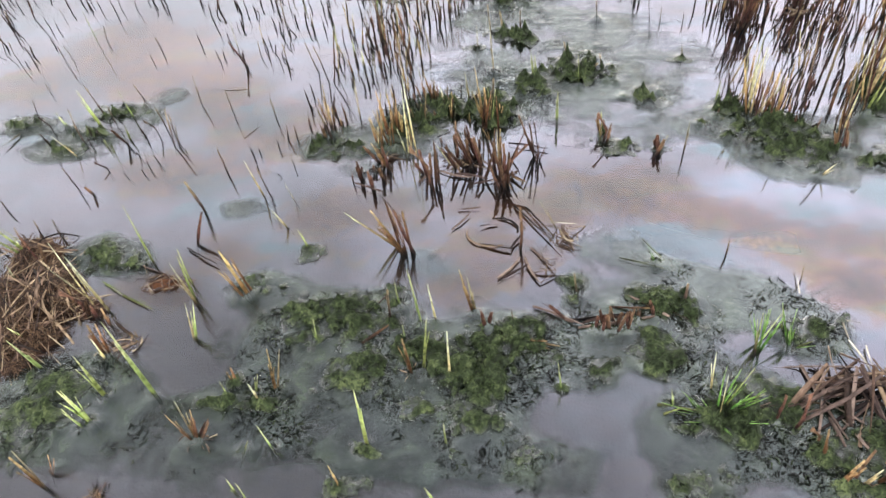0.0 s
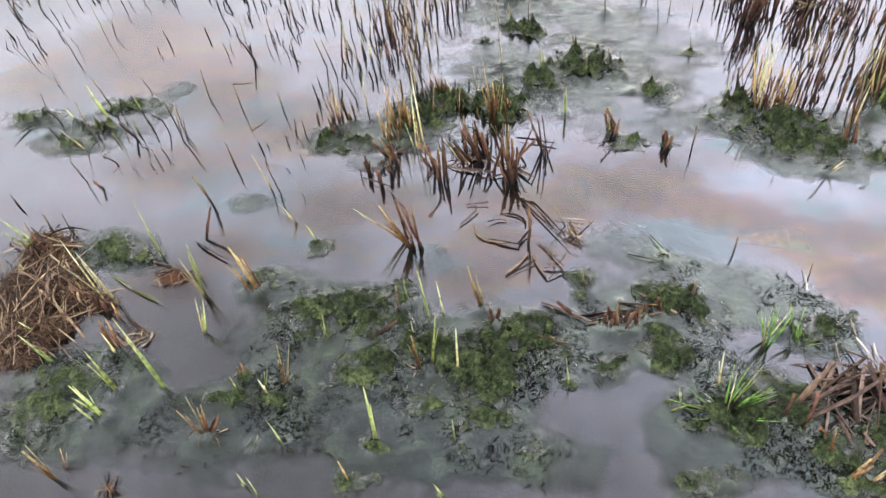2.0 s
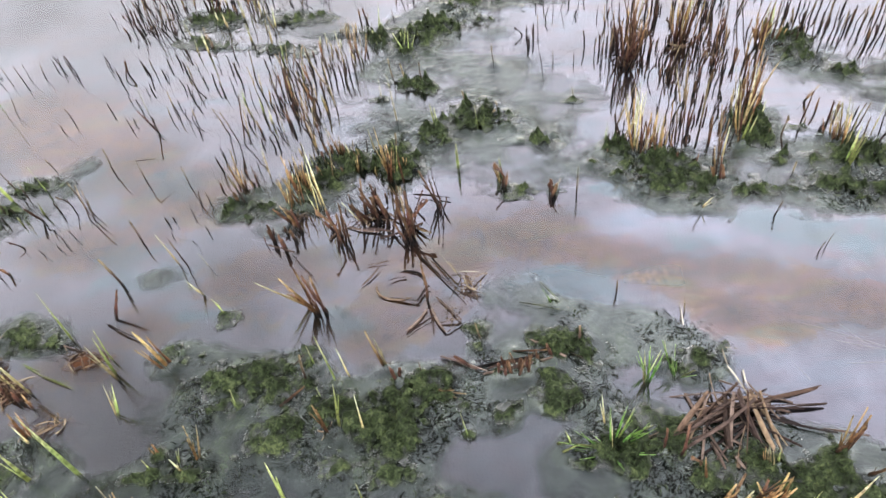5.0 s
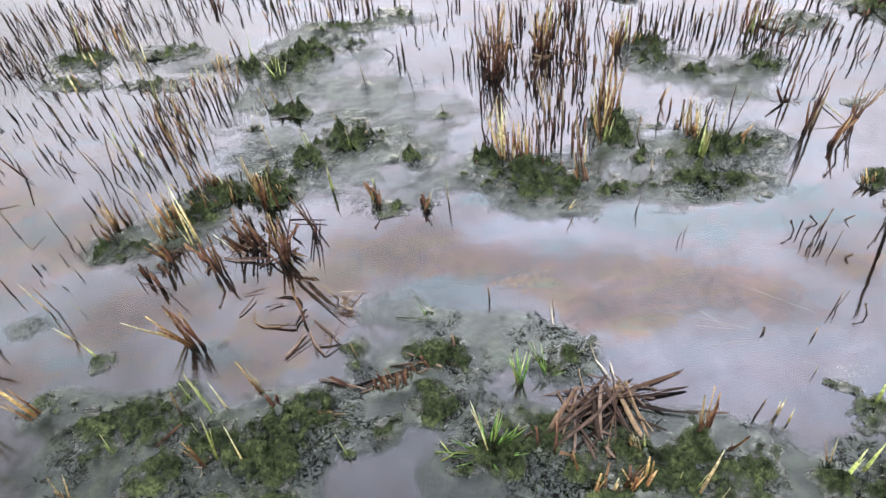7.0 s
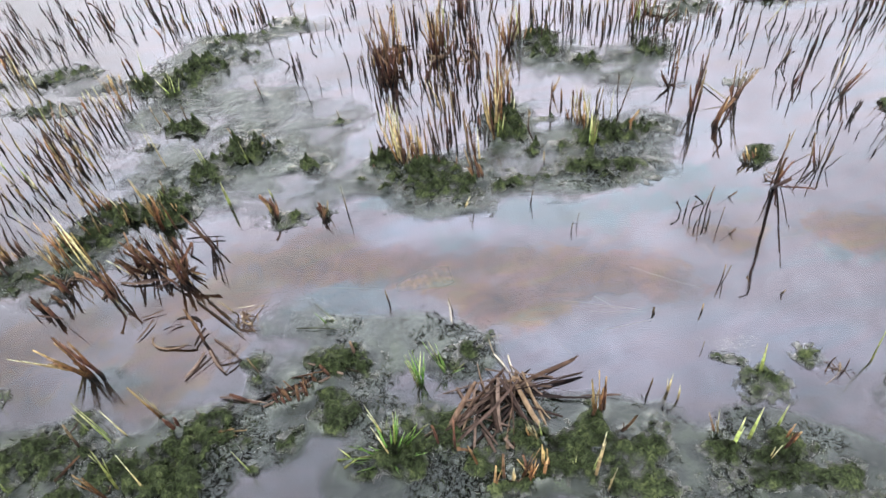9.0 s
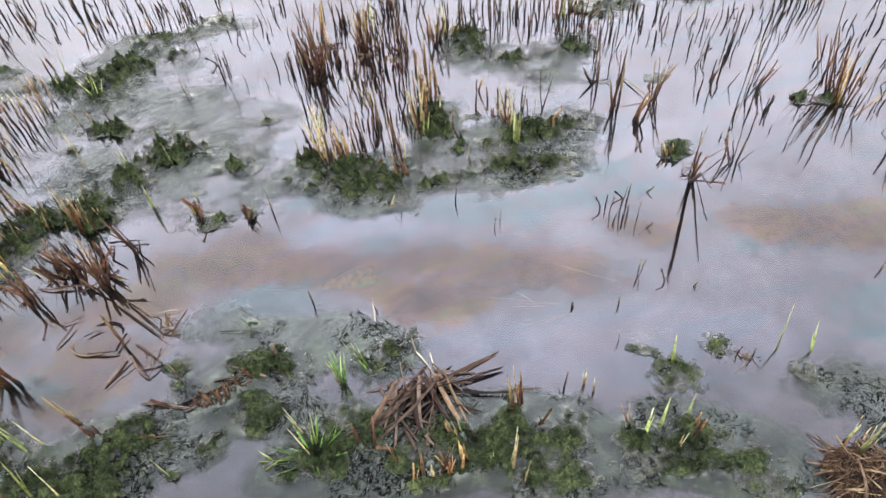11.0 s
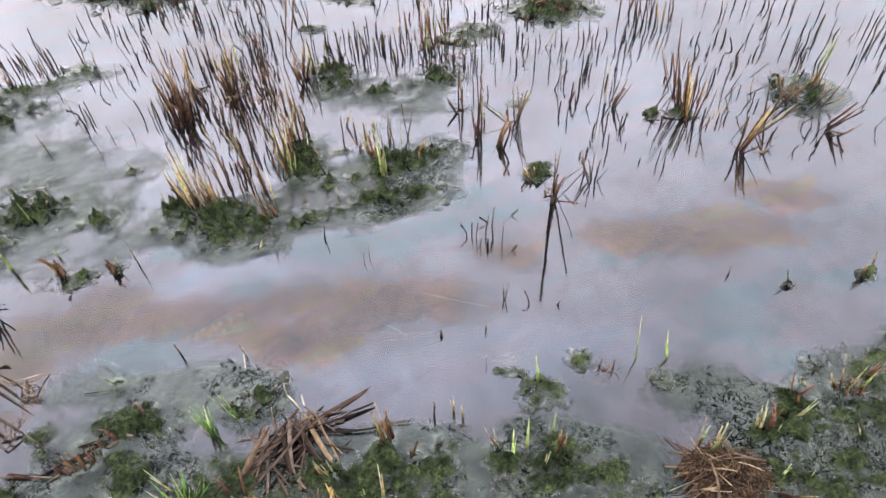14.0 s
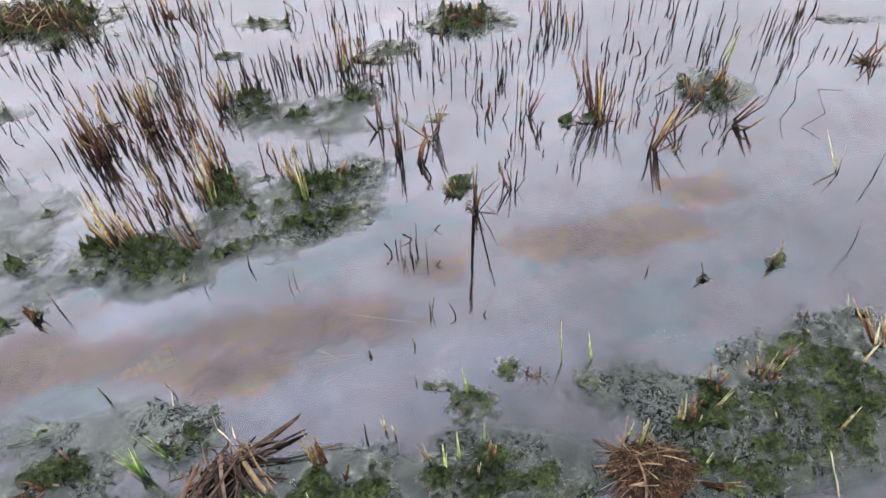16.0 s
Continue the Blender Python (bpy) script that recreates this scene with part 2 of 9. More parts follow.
def slime_material():
    """Drowned algae under a skin of slime: soft grey-green, glossy as the water, creased into dark worm-like folds where it is thick."""
    n = Nodes("drowned_slime")
    where = n.node("NewGeometry").outputs["Position"]
    cover = n.attribute("cover").outputs["Fac"]
    hue = n.attribute("green").outputs["Fac"]
    worm = n.attribute("worm").outputs["Fac"]
    patch = n.noise(12.0, 5.0, where, 0.6, 0.6)
    curl = n.noise(40.0, 2.0, where, 0.5, 1.8)
    fine = n.noise(210.0, 3.0, where)
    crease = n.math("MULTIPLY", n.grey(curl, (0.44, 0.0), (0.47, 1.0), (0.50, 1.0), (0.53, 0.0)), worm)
    grey = n.ramp(patch, (0.35, (0.0045, 0.0072, 0.0076)), (0.5, (0.009, 0.0142, 0.0142)), (0.65, (0.019, 0.0285, 0.0265)))
    moss = n.ramp(patch, (0.35, (0.004, 0.007, 0.003)), (0.5, (0.013, 0.020, 0.0095)), (0.65, (0.036, 0.050, 0.021)))
    colour = n.mix(hue, grey, moss)
    colour = n.mix(1.0, colour, n.grey(fine, (0.3, 0.65), (0.7, 1.35)), "MULTIPLY")
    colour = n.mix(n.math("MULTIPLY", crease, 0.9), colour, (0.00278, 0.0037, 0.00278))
    ior = n.math("ADD", 1.36, n.math("MULTIPLY", n.attribute("film").outputs["Fac"], n.math("MULTIPLY", n.math("SUBTRACT", n.math("SUBTRACT", 1.0, n.math("MULTIPLY", cover, n.math("ADD", 0.27, n.math("MULTIPLY", hue, 0.30)))), n.math("MULTIPLY", crease, 0.5)), FILM_GLOSS)))
    speck = n.noise(95.0, 4.0, where, 0.65, 0.8)
    height = n.math("SUBTRACT", n.math("ADD", n.math("MULTIPLY", fine, 0.12), n.math("MULTIPLY", n.math("MULTIPLY", speck, cover), 0.22)), n.math("MULTIPLY", crease, 0.8))
    normal = n.bump(height, 0.8, 0.006)
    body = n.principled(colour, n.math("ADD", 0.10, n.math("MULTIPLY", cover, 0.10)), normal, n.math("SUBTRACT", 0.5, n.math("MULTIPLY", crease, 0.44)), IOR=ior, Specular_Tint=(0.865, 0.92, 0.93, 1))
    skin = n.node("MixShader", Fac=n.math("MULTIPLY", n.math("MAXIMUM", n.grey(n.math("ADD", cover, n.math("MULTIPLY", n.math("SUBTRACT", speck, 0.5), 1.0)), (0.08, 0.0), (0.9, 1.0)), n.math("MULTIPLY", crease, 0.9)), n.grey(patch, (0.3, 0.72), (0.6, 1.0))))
    n.put(skin.inputs[1], n.node("BsdfTransparent").outputs[0])
    n.put(skin.inputs[2], body)
    return n.done(skin.outputs[0])


FILM_GLOSS, FILM_MILK = 1.83, 0.05
SLIME = slime_material()
OCHRE = straw_material("ochre_leaf", (0.58, 0.38, 0.13), (0.78, 0.58, 0.22), rough=0.7)


def foam_material():
    n = Nodes("bubble_skin")
    speck = n.noise(300.0, 2.0, n.node("NewGeometry").outputs["Position"])
    return n.done(n.principled(n.grey(speck, (0.3, 0.37), (0.7, 0.6)), 0.25, None, 0.6))


FOAM = foam_material()


def bed_material():
    """Soft mud: grey-brown silt with rust-coloured iron sediment and dull green growth."""
    n = Nodes("mud_bed")
    where = n.node("NewGeometry").outputs["Position"]
    tint = n.attribute("sediment").outputs["Color"]
    silt = n.noise(9.0, 5.0, where, distort=0.6)
    grain = n.noise(140.0, 4.0, where)
    lump = n.noise(13.0, 5.0, where, 0.6, 1.8)
    tint = n.mix(1.0, tint, n.ramp(lump, (0.34, (0.25, 0.22, 0.24)), (0.46, (0.9, 0.75, 0.6)), (0.56, (1.35, 1.15, 0.85)), (0.68, (1.9, 1.7, 1.05))), "MULTIPLY")
    colour = n.mix(n.math("MULTIPLY", silt, 0.35), tint, (0.0925, 0.0833, 0.0925))
    colour = n.mix(1.0, colour, n.grey(grain, (0.25, 0.7), (0.75, 1.2)), "MULTIPLY")
    return n.done(n.principled(colour, 0.9, n.bump(grain, 0.5, 0.004), 0.2))


def water_material():
    """Still water with a thin iridescent film: mirror by Fresnel, see-through below, milky where the film is thick."""
    n = Nodes("filmy_water")
    where = n.node("NewGeometry").outputs["Position"]
    film = n.attribute("film").outputs["Fac"]
    edge = n.math("SUBTRACT", n.noise(13.0, 6.0, where, 0.6, 0.9), 0.5)
    rust = n.grey(n.math("ADD", n.attribute("rust").outputs["Fac"], n.math("MULTIPLY", edge, 1.5)), (0.2, 0.0), (0.5, 0.8), (0.75, 1.0))
    teal = n.grey(n.math("ADD", n.attribute("teal").outputs["Fac"], n.math("MULTIPLY", n.math("SUBTRACT", n.noise(10.0, 5.0, where, 0.6, 1.4), 0.5), 1.5)), (0.25, 0.0), (0.8, 0.8))
    bands = n.node("Mapping", Vector=where)
    bands.inputs["Rotation"].default_value = (0, 0, 0.12)
    bands.inputs["Scale"].default_value = (0.6, 1.7, 1.0)
    iron = n.ramp(n.noise(5.5, 5.0, bands.outputs[0], 0.58, 1.3), (0.30, (0.80, 0.80, 0.80)), (0.40, (0.83, 0.74, 0.74)), (0.47, (1.0, 0.82, 0.83)), (0.53, (0.98, 0.80, 0.73)), (0.60, (1.0, 0.85, 0.70)), (0.68, (0.86, 0.88, 0.78)))
    sheen = n.mix(teal, n.mix(rust, (0.905, 0.90, 0.99), iron), (0.73, 0.91, 0.98))
    sheen = n.mix(n.math("MULTIPLY", n.attribute("violet").outputs["Fac"], 0.9), sheen, (0.86, 0.865, 1.0))
    broken = n.noise(11.0, 6.0, where, 0.62, 0.8)
    film = n.math("MULTIPLY", film, n.grey(broken, (0.25, 0.72), (0.7, 1.08)))
    flow = n.node("Mapping", Vector=where)
    flow.inputs["Rotation"].default_value = (0, 0, 0.3)
    flow.inputs["Scale"].default_value = (0.45, 1.5, 1.0)
    swirl = n.noise(6.0, 6.0, flow.outputs[0], 0.6, 1.6)
    drawn = n.node("Mapping", Vector=where)
    drawn.inputs["Rotation"].default_value = (0, 0, 0.35)
    drawn.inputs["Scale"].default_value = (2.2, 11.0, 1.0)
    film = n.math("MULTIPLY", film, n.grey(n.noise(2.4, 6.0, drawn.outputs[0], 0.62, 2.2), (0.34, 0.92), (0.46, 0.99), (0.58, 1.0), (0.68, 1.06)))
    hues = n.mix(1.0, sheen, n.ramp(swirl, (0.28, (0.86, 0.96, 1.0)), (0.42, (0.94, 0.97, 1.0)), (0.5, (0.98, 0.97, 1.0)), (0.6, (1.0, 0.95, 0.97)), (0.7, (1.0, 0.95, 0.91))), "MULTIPLY")
    milk = n.mix(1.0, sheen, (0.10, 0.10, 0.10), "MULTIPLY")
    swell = n.bump(n.noise(7.0, 2.0, where), 0.05, 0.01)
    ripple = n.node("Bump", Height=n.noise(34.0, 1.0, where, 0.4), Strength=0.035, Distance=0.006, Normal=swell).outputs[0]
    ior = n.math("ADD", 1.36, n.math("MULTIPLY", film, FILM_GLOSS))
    fresnel = n.node("Fresnel", IOR=ior, Normal=ripple).outputs[0]
    gloss = n.node("BsdfGlossy", Roughness=n.math("ADD", n.math("MULTIPLY", n.attribute("scum").outputs["Fac"], 0.3), n.math("ADD", 0.015, n.math("MULTIPLY", film, 0.04))), Normal=ripple)
    n.put(gloss.inputs["Color"], n.mix(n.math("MINIMUM", n.math("MULTIPLY", film, 1.3), 1.0), (0.97, 0.97, 1.0), hues))
    clear = n.node("BsdfTransparent")
    clear.inputs["Color"].default_value = (0.80, 0.79, 0.74, 1)
    cloudy = n.node("BsdfDiffuse", Color=milk)
    below = n.node("MixShader", Fac=n.math("MULTIPLY", film, FILM_MILK))
    n.put(below.inputs[1], clear.outputs[0])
    n.put(below.inputs[2], cloudy.outputs[0])
    top = n.node("MixShader", Fac=fresnel)
    n.put(top.inputs[1], below.outputs[0])
    n.put(top.inputs[2], gloss.outputs[0])
    return n.done(top.outputs[0])


BED = bed_material()
WATER = water_material()
DEPTH = 0.035


# ---- helpers for meshes ----
def part(name, mesh, material, parent=None, label="", m=None):
    """Links one mesh object, under a thing where one is given."""
    ob = new(name, mesh)
    if not mesh.materials:
        mesh.materials.append(material)
    if parent is not None:
        ob.parent = parent
    if m is not None:
        ob.matrix_basis = m
    if label:
        ob["label"] = label
    return ob


def mesh_of(name, verts, faces, smooth=True):
    me = bpy.data.meshes.new(name)
    me.from_pydata(verts, [], faces)
    if smooth:
        me.polygons.foreach_set("use_smooth", [True] * len(me.polygons))
    me.update()
    return me


def loft(rings, cap=True):
    """Verts and faces of a skin over closed rings of equal length."""
    k = len(rings[0])
    verts = [v for ring in rings for v in ring]
    faces = []
    for i in range(len(rings) - 1):
        for j in range(k):
            a, b = i * k + j, i * k + (j + 1) % k
            faces.append((a, b, b + k, a + k))
    if cap:
        faces.append(tuple(range(k))[::-1])
        faces.append(tuple(range((len(rings) - 1) * k, len(rings) * k)))
    return verts, faces


def joined(pieces):
    verts, faces = [], []
    for v, f in pieces:
        k = len(verts)
        verts += v
        faces += [tuple(i + k for i in face) for face in f]
    return verts, faces


rng = random.Random(7)


def reed_shape(seed):
    """A hollow cut reed one unit wide and one unit long: crooked, knotted, blunt, with an oblique torn end and now and then a kink."""
    r = random.Random(seed)
    bow, at, slant = r.uniform(-0.5, 0.5), r.uniform(0, 6.28), r.uniform(0.01, 0.07)
    kink, knot, jut = r.choice((0, 0, 0, 5, 6)), r.choice((3, 4, 5)), r.uniform(0, 6.28)
    rings, dx, dy = [], 0.0, 0.0
    for i in range(9):
        u = i / 8
        w = (0.5 - 0.14 * u) * (1.28 if i == knot else r.uniform(0.88, 1.08))
        dx, dy = dx + r.uniform(-0.16, 0.16), dy + r.uniform(-0.16, 0.16)
        if kink and i > kink:
            dx, dy = dx + 1.1 * math.cos(jut), dy + 1.1 * math.sin(jut)
        cx, cy = bow * math.sin(u * 3.14) * math.cos(at) + dx, bow * math.sin(u * 3.14) * math.sin(at) + dy
        ring = []
        for j in range(6):
            a = j * math.tau / 6
            z = u + (slant * math.cos(a) + r.uniform(-0.015, 0.015) if i == 8 else 0)
            ring.append((cx + w * math.cos(a), cy + 0.8 * w * math.sin(a), z))
        rings.append(ring)
    pieces = [loft(rings)]
    if r.random() < 0.6:
        pieces.append(blade_shape(r, 0.45, 0.3, r.uniform(0.5, 0.95), r.uniform(-1.5, 1.5), 0.1))
    return joined(pieces)


def blade_shape(r, width, base, tip, bend, thick, sharp=0.06, off=(0.0, 0.0), turn=None):
    """A folded leaf with thickness, from height base to tip."""
    turn = r.uniform(0, 6.28) if turn is None else turn
    c, s = math.cos(turn), math.sin(turn)
    rings = []
    for i in range(7):
        u = i / 6
        w = width * (1 - (1 - sharp) * max(0.0, (u - 0.35) / 0.65) ** 1.4)
        fold = width * 0.35 * (1 - 0.5 * u)
        out = bend * u * u
        z = base + (tip - base) * u
        section = ((-w, fold), (0, 0), (w, fold), (w * 0.9, fold + thick), (0, thick * 1.4), (-w * 0.9, fold + thick))
        rings.append([(off[0] + c * x - s * (y + out), off[1] + s * x + c * (y + out), z) for x, y in section])
    return loft(rings)


def stub_shape(seed):
    """A cut bundle of wrapped leaf sheaths with a ragged top."""
    r = random.Random(seed)
    pieces = []
    for k in range(r.choice((3, 3, 4))):
        a0, span = r.uniform(0, 6.28), r.uniform(2.2, 3.4)
        rad, top, flare = 0.28 + 0.1 * k, r.uniform(0.7, 1.0), r.uniform(-0.12, 0.3)
        rings = []
        for i in range(6):
            u = i / 5
            outer, inner = [], []
            for j in range(5):
                a = a0 + span * (j / 4 - 0.5) * (1 - 0.35 * u)
                q = rad * (1 + flare * u * u)
                z = top * u + (r.uniform(-0.07, 0.05) if i == 5 else 0)
                outer.append((q * math.cos(a), 0.85 * q * math.sin(a), z))
                inner.append(((q - 0.09) * math.cos(a), 0.85 * (q - 0.09) * math.sin(a), z))
            rings.append(outer + inner[::-1])
        pieces.append(loft(rings))
    if r.random() < 0.5:
        pieces.append(blade_shape(r, 0.18, 0.2, 1.0, r.uniform(-1.2, 1.2), 0.06))
    return joined(pieces)


def leafy_shape(seed, width=0.5, count=2, sharp=0.1):
    """A pair of folded leaves standing in one another."""
    r = random.Random(seed)
    pieces = [blade_shape(r, width, 0.0, 1.0, r.uniform(-0.4, 0.4), 0.1, sharp)]
    for k in range(count - 1):
        pieces.append(blade_shape(r, width * 0.8, 0.0, r.uniform(0.55, 0.85), r.uniform(-1.5, 1.5), 0.1, sharp, (r.uniform(-0.2, 0.2), r.uniform(-0.2, 0.2))))
    return joined(pieces)


def ribbon_shape(seed, most=4.5):
    """A long dead leaf, folded along its middle, twisted and curved."""
    r = random.Random(seed)
    bow, twist, side = r.uniform(-most, most), r.uniform(-2.5, 2.5), r.uniform(-0.7, 0.7) * most
    rings = []
    for i in range(9):
        u = i / 8
        w = 0.5 * (1 - 0.75 * abs(u - 0.4) ** 1.5)
        c, s = math.cos(twist * u), math.sin(twist * u)
        x0, y0 = bow * math.sin(u * 3.0), side * math.sin(u * 5.0) * 0.4
        section = ((-w, 0.15), (0, 0), (w, 0.15), (w * 0.9, 0.27), (0, 0.14), (-w * 0.9, 0.27))
        rings.append([(x0 + c * x - s * y, y0 + s * x + c * y, u) for x, y in section])
    return loft(rings)


def library(name, shape, count, material):
    made = []
    for i in range(count):
        me = mesh_of(name, *shape(100 + 17 * i))
        me.materials.append(material)
        made.append(me)
    return made


KINDS = {
    "s": (library("reed_stem", reed_shape, 10, REED), ("cut_reed", "stem"), "thin brown cut reed stem standing in filmy water", "cut reed"),
    "b": (library("reed_stub", stub_shape, 10, STUB), ("reed_stub", "stub"), "rotten dark brown reed stub, ragged at the cut", "reed stub"),
    "r": (library("red_stem", reed_shape, 10, STUB), ("cut_reed", "stem"), "dark red-brown cut reed standing in a clump", "cut reed"),
    "o": (library("rust_leaf", lambda q: leafy_shape(q, 0.42, 3, 0.45), 10, RUST), ("dry_sedge", "leaf"), "rust-orange cut leaf stalk, frayed at its tip", "sedge"),
    "g": (library("green_shoot", lambda q: leafy_shape(q, 0.5, 2, 0.08), 10, SHOOT), ("green_shoot", "shoot"), "fresh yellow-green pointed shoot rising from dark water", "shoot"),
    "f": (library("grass_blade", lambda q: leafy_shape(q, 0.4, 3, 0.05), 10, GRASS), ("grass_blade", "blade"), "fresh bright green grass blade in the shallows", "grass"),
    "y": (library("pale_leaf", lambda q: leafy_shape(q, 0.45, 2, 0.2), 10, PALE), ("pale_sedge", "leaf"), "straw-yellow dry leaf stalk standing in shallow water", "sedge"),
}
RIBBONS = library("dead_leaf", ribbon_shape, 14, STRAW)
STRAIGHT = library("dead_straw", lambda q: ribbon_shape(q, 1.1), 12, STRAW)
SODDEN = library("wet_straw", lambda q: ribbon_shape(q, 0.9), 12, WET_STRAW)


def along(p, q, width, rolled=None):
    """The pose of a unit stalk that runs from p to q."""
    p, q = Vector(p), Vector(q)
    d = q - p
    turn = d.to_track_quat("Z", "Y").to_matrix().to_4x4()
    spin = Matrix.Rotation(rng.uniform(0, 6.28) if rolled is None else rolled, 4, "Z")
    return Matrix.Translation(p) @ turn @ spin @ Matrix.Diagonal((width, width, d.length, 1))


PEAKS = []
STOUT = {"r": 1.0, "s": 1.22, "b": 1.2, "o": 1.1, "g": 1.15, "f": 1.2, "y": 1.1}


def stalk(kind, x, y, height, lean_x, lean_y, width, parent=None, ground=None):
    """A stalk that leaves the water at x, y and rises to height with its tip set off by the lean; rooted in the mud."""
    meshes, name, label, category = KINDS[kind]
    root = -DEPTH if ground is None else ground
    k = root / max(height, 0.02)
    k = max(k, -1.0)
    foot = (x + lean_x * k, y + lean_y * k, root)
    me = meshes[rng.randrange(len(meshes))]
    m = along(foot, (x + lean_x, y + lean_y, height), width * STOUT[kind] / 1000)
    if parent is None:
        PEAKS.append((x, y, rng.uniform(0.02, 0.06)))
        ob = part(name[0], me, None, m=m)
        return tagged(ob, label, category, "stalks in the water")
    PEAKS.append((x, y, rng.uniform(0.02, 0.06)))
    return part(name[1], me, None, parent, m=Matrix.Translation(-parent.location) @ m)


def tuft(label, x, y, *stalks):
    """A tuft of stalks: an empty at its base with each stalk as a part. Rows: kind, dx, dy, height, lean x, lean y, width."""
    thing = new("reed_tuft")
    thing.location = (x, y, -DEPTH)
    tagged(thing, label, "reed tuft", "reed tufts")
    for kind, dx, dy, height, lean_x, lean_y, width in stalks:
        splay = 0.11 * height if kind in "rb" else 0.04 * height
        stalk(kind, x + dx, y + dy, height, lean_x + rng.gauss(0, splay), lean_y + rng.gauss(0, splay), width, thing)
    return thing


# ---- bed and water, each one sheet to the horizon ----
def spread(lo, hi, step, far):
    """Grid lines, close inside lo..hi and ever wider out to far."""
    inner = list(np.arange(lo, hi + step / 2, step))
    out, d = [], step
    x = hi
    while x < far:
        d *= 1.45
        x += d
        out.append(x)
    left, d = [], step
    x = lo
    while x > -far:
        d *= 1.45
        x -= d
        left.append(x)
    return np.array(left[::-1] + inner + out)


def sheet(name, height, step, colours):
    xs, ys = spread(-2.2, 4.0, step, 400.0), spread(-0.3, 4.2, step, 400.0)
    verts = [(x, y, height(x, y)) for y in ys for x in xs]
    w = len(xs)
    faces = [(j * w + i, j * w + i + 1, (j + 1) * w + i + 1, (j + 1) * w + i) for j in range(len(ys) - 1) for i in range(w - 1)]
    me = mesh_of(name, verts, faces)
    for attribute, kind, value in colours:
        if kind == "colour":
            layer = me.color_attributes.new(attribute, "FLOAT_COLOR", "POINT")
            layer.data.foreach_set("color", [c for x, y, z in verts for c in (*value(x, y), 1.0)])
        else:
            layer = me.attributes.new(attribute, "FLOAT", "POINT")
            layer.data.foreach_set("value", [value(x, y) for x, y, z in verts])
    return me


def fbm(x, y, scale, seed=0.0, octaves=4):
    total, amp = 0.0, 0.5
    for i in range(octaves):
        total += amp * noise.noise((x * scale, y * scale, seed))
        scale, amp = scale * 2.1, amp * 0.5
    return total


def blob(x, y, cx, cy, a, b, turn=0.0):
    """1 in the middle of an uneven ellipse, falling to 0 at its rim."""
    dx, dy = x - cx, y - cy
    c, s = math.cos(radians(turn)), math.sin(radians(turn))
    d = ((c * dx + s * dy) / a) ** 2 + ((c * dy - s * dx) / b) ** 2
    return max(0.0, 1.0 - d)



# ---- patches of the film: rusty, blue-green and milky ----
RUSTY, TEAL, MILKY = [], [], []
RUSTY.append((-1.24, 2.22, 0.32, 0.20, -5))
RUSTY.append((-0.88, 1.92, 0.23, 0.19, -4))
RUSTY.append((-0.38, 1.28, 0.13, 0.07, -2))
RUSTY.append((-0.09, 1.18, 0.15, 0.12, -2))
RUSTY.append((-0.49, 1.42, 0.14, 0.06, -2))
RUSTY.append((0.35, 1.44, 0.23, 0.06, -3))
RUSTY.append((0.66, 1.28, 0.11, 0.06, -2))
RUSTY.append((0.84, 1.26, 0.15, 0.07, -2))
RUSTY.append((-1.56, 2.03, 0.17, 0.15, -4))
RUSTY.append((0.69, 1.29, 0.11, 0.05, -33))
RUSTY.append((1.11, 1.14, 0.25, 0.08, -33))
RUSTY.append((1.84, 1.03, 0.19, 0.06, -33))
RUSTY.append((2.14, 0.89, 0.27, 0.09, -34))
RUSTY.append((2.32, 0.94, 0.21, 0.07, -34))
RUSTY.append((1.46, 1.13, 0.13, 0.06, -33))
RUSTY.append((0.59, 1.33, 0.36, 0.09, -33))
RUSTY.append((0.41, 1.48, 0.14, 0.09, -33))
RUSTY.append((-0.39, 1.40, 0.26, 0.09, -14))
RUSTY.append((0.62, 1.31, 0.31, 0.07, -14))
RUSTY.append((0.32, 1.43, 0.30, 0.08, -25))
RUSTY.append((0.68, 1.28, 0.19, 0.08, -25))
RUSTY.append((1.12, 1.12, 0.34, 0.11, -25))
RUSTY.append((1.93, 0.96, 0.38, 0.11, -25))
RUSTY.append((0.86, 1.13, 0.24, 0.07, -25))
RUSTY.append((0.02, 1.27, 0.15, 0.06, -24))
RUSTY.append((-0.85, 1.17, 0.17, 0.10, -4))
RUSTY.append((-0.72, 1.27, 0.13, 0.07, -4))
RUSTY.append((-0.28, 1.44, 0.15, 0.06, -5))
TEAL.append((-1.38, 1.79, 0.21, 0.10, -4))
TEAL.append((-1.05, 1.92, 0.12, 0.08, -4))
TEAL.append((-0.71, 1.41, 0.15, 0.07, -2))
TEAL.append((-0.17, 1.22, 0.09, 0.06, -2))
TEAL.append((0.29, 1.28, 0.12, 0.07, -2))
TEAL.append((0.47, 1.12, 0.19, 0.10, -1))
TEAL.append((0.83, 1.40, 0.15, 0.08, -3))
TEAL.append((0.42, 1.29, 0.22, 0.05, -2))
TEAL.append((1.07, 1.38, 0.18, 0.08, -33))
TEAL.append((1.89, 0.66, 0.21, 0.07, -33))
TEAL.append((2.23, 0.64, 0.19, 0.06, -33))
TEAL.append((1.94, 0.50, 0.15, 0.07, -33))
TEAL.append((1.72, 0.95, 0.15, 0.04, -33))
TEAL.append((1.31, 1.32, 0.18, 0.07, -25))
TEAL.append((1.56, 1.28, 0.15, 0.07, -25))
TEAL.append((1.07, 1.35, 0.27, 0.06, -25))
TEAL.append((0.72, 1.55, 0.19, 0.05, -25))
TEAL.append((1.93, 0.72, 0.19, 0.07, -25))
TEAL.append((0.41, 1.24, 0.18, 0.06, -24))
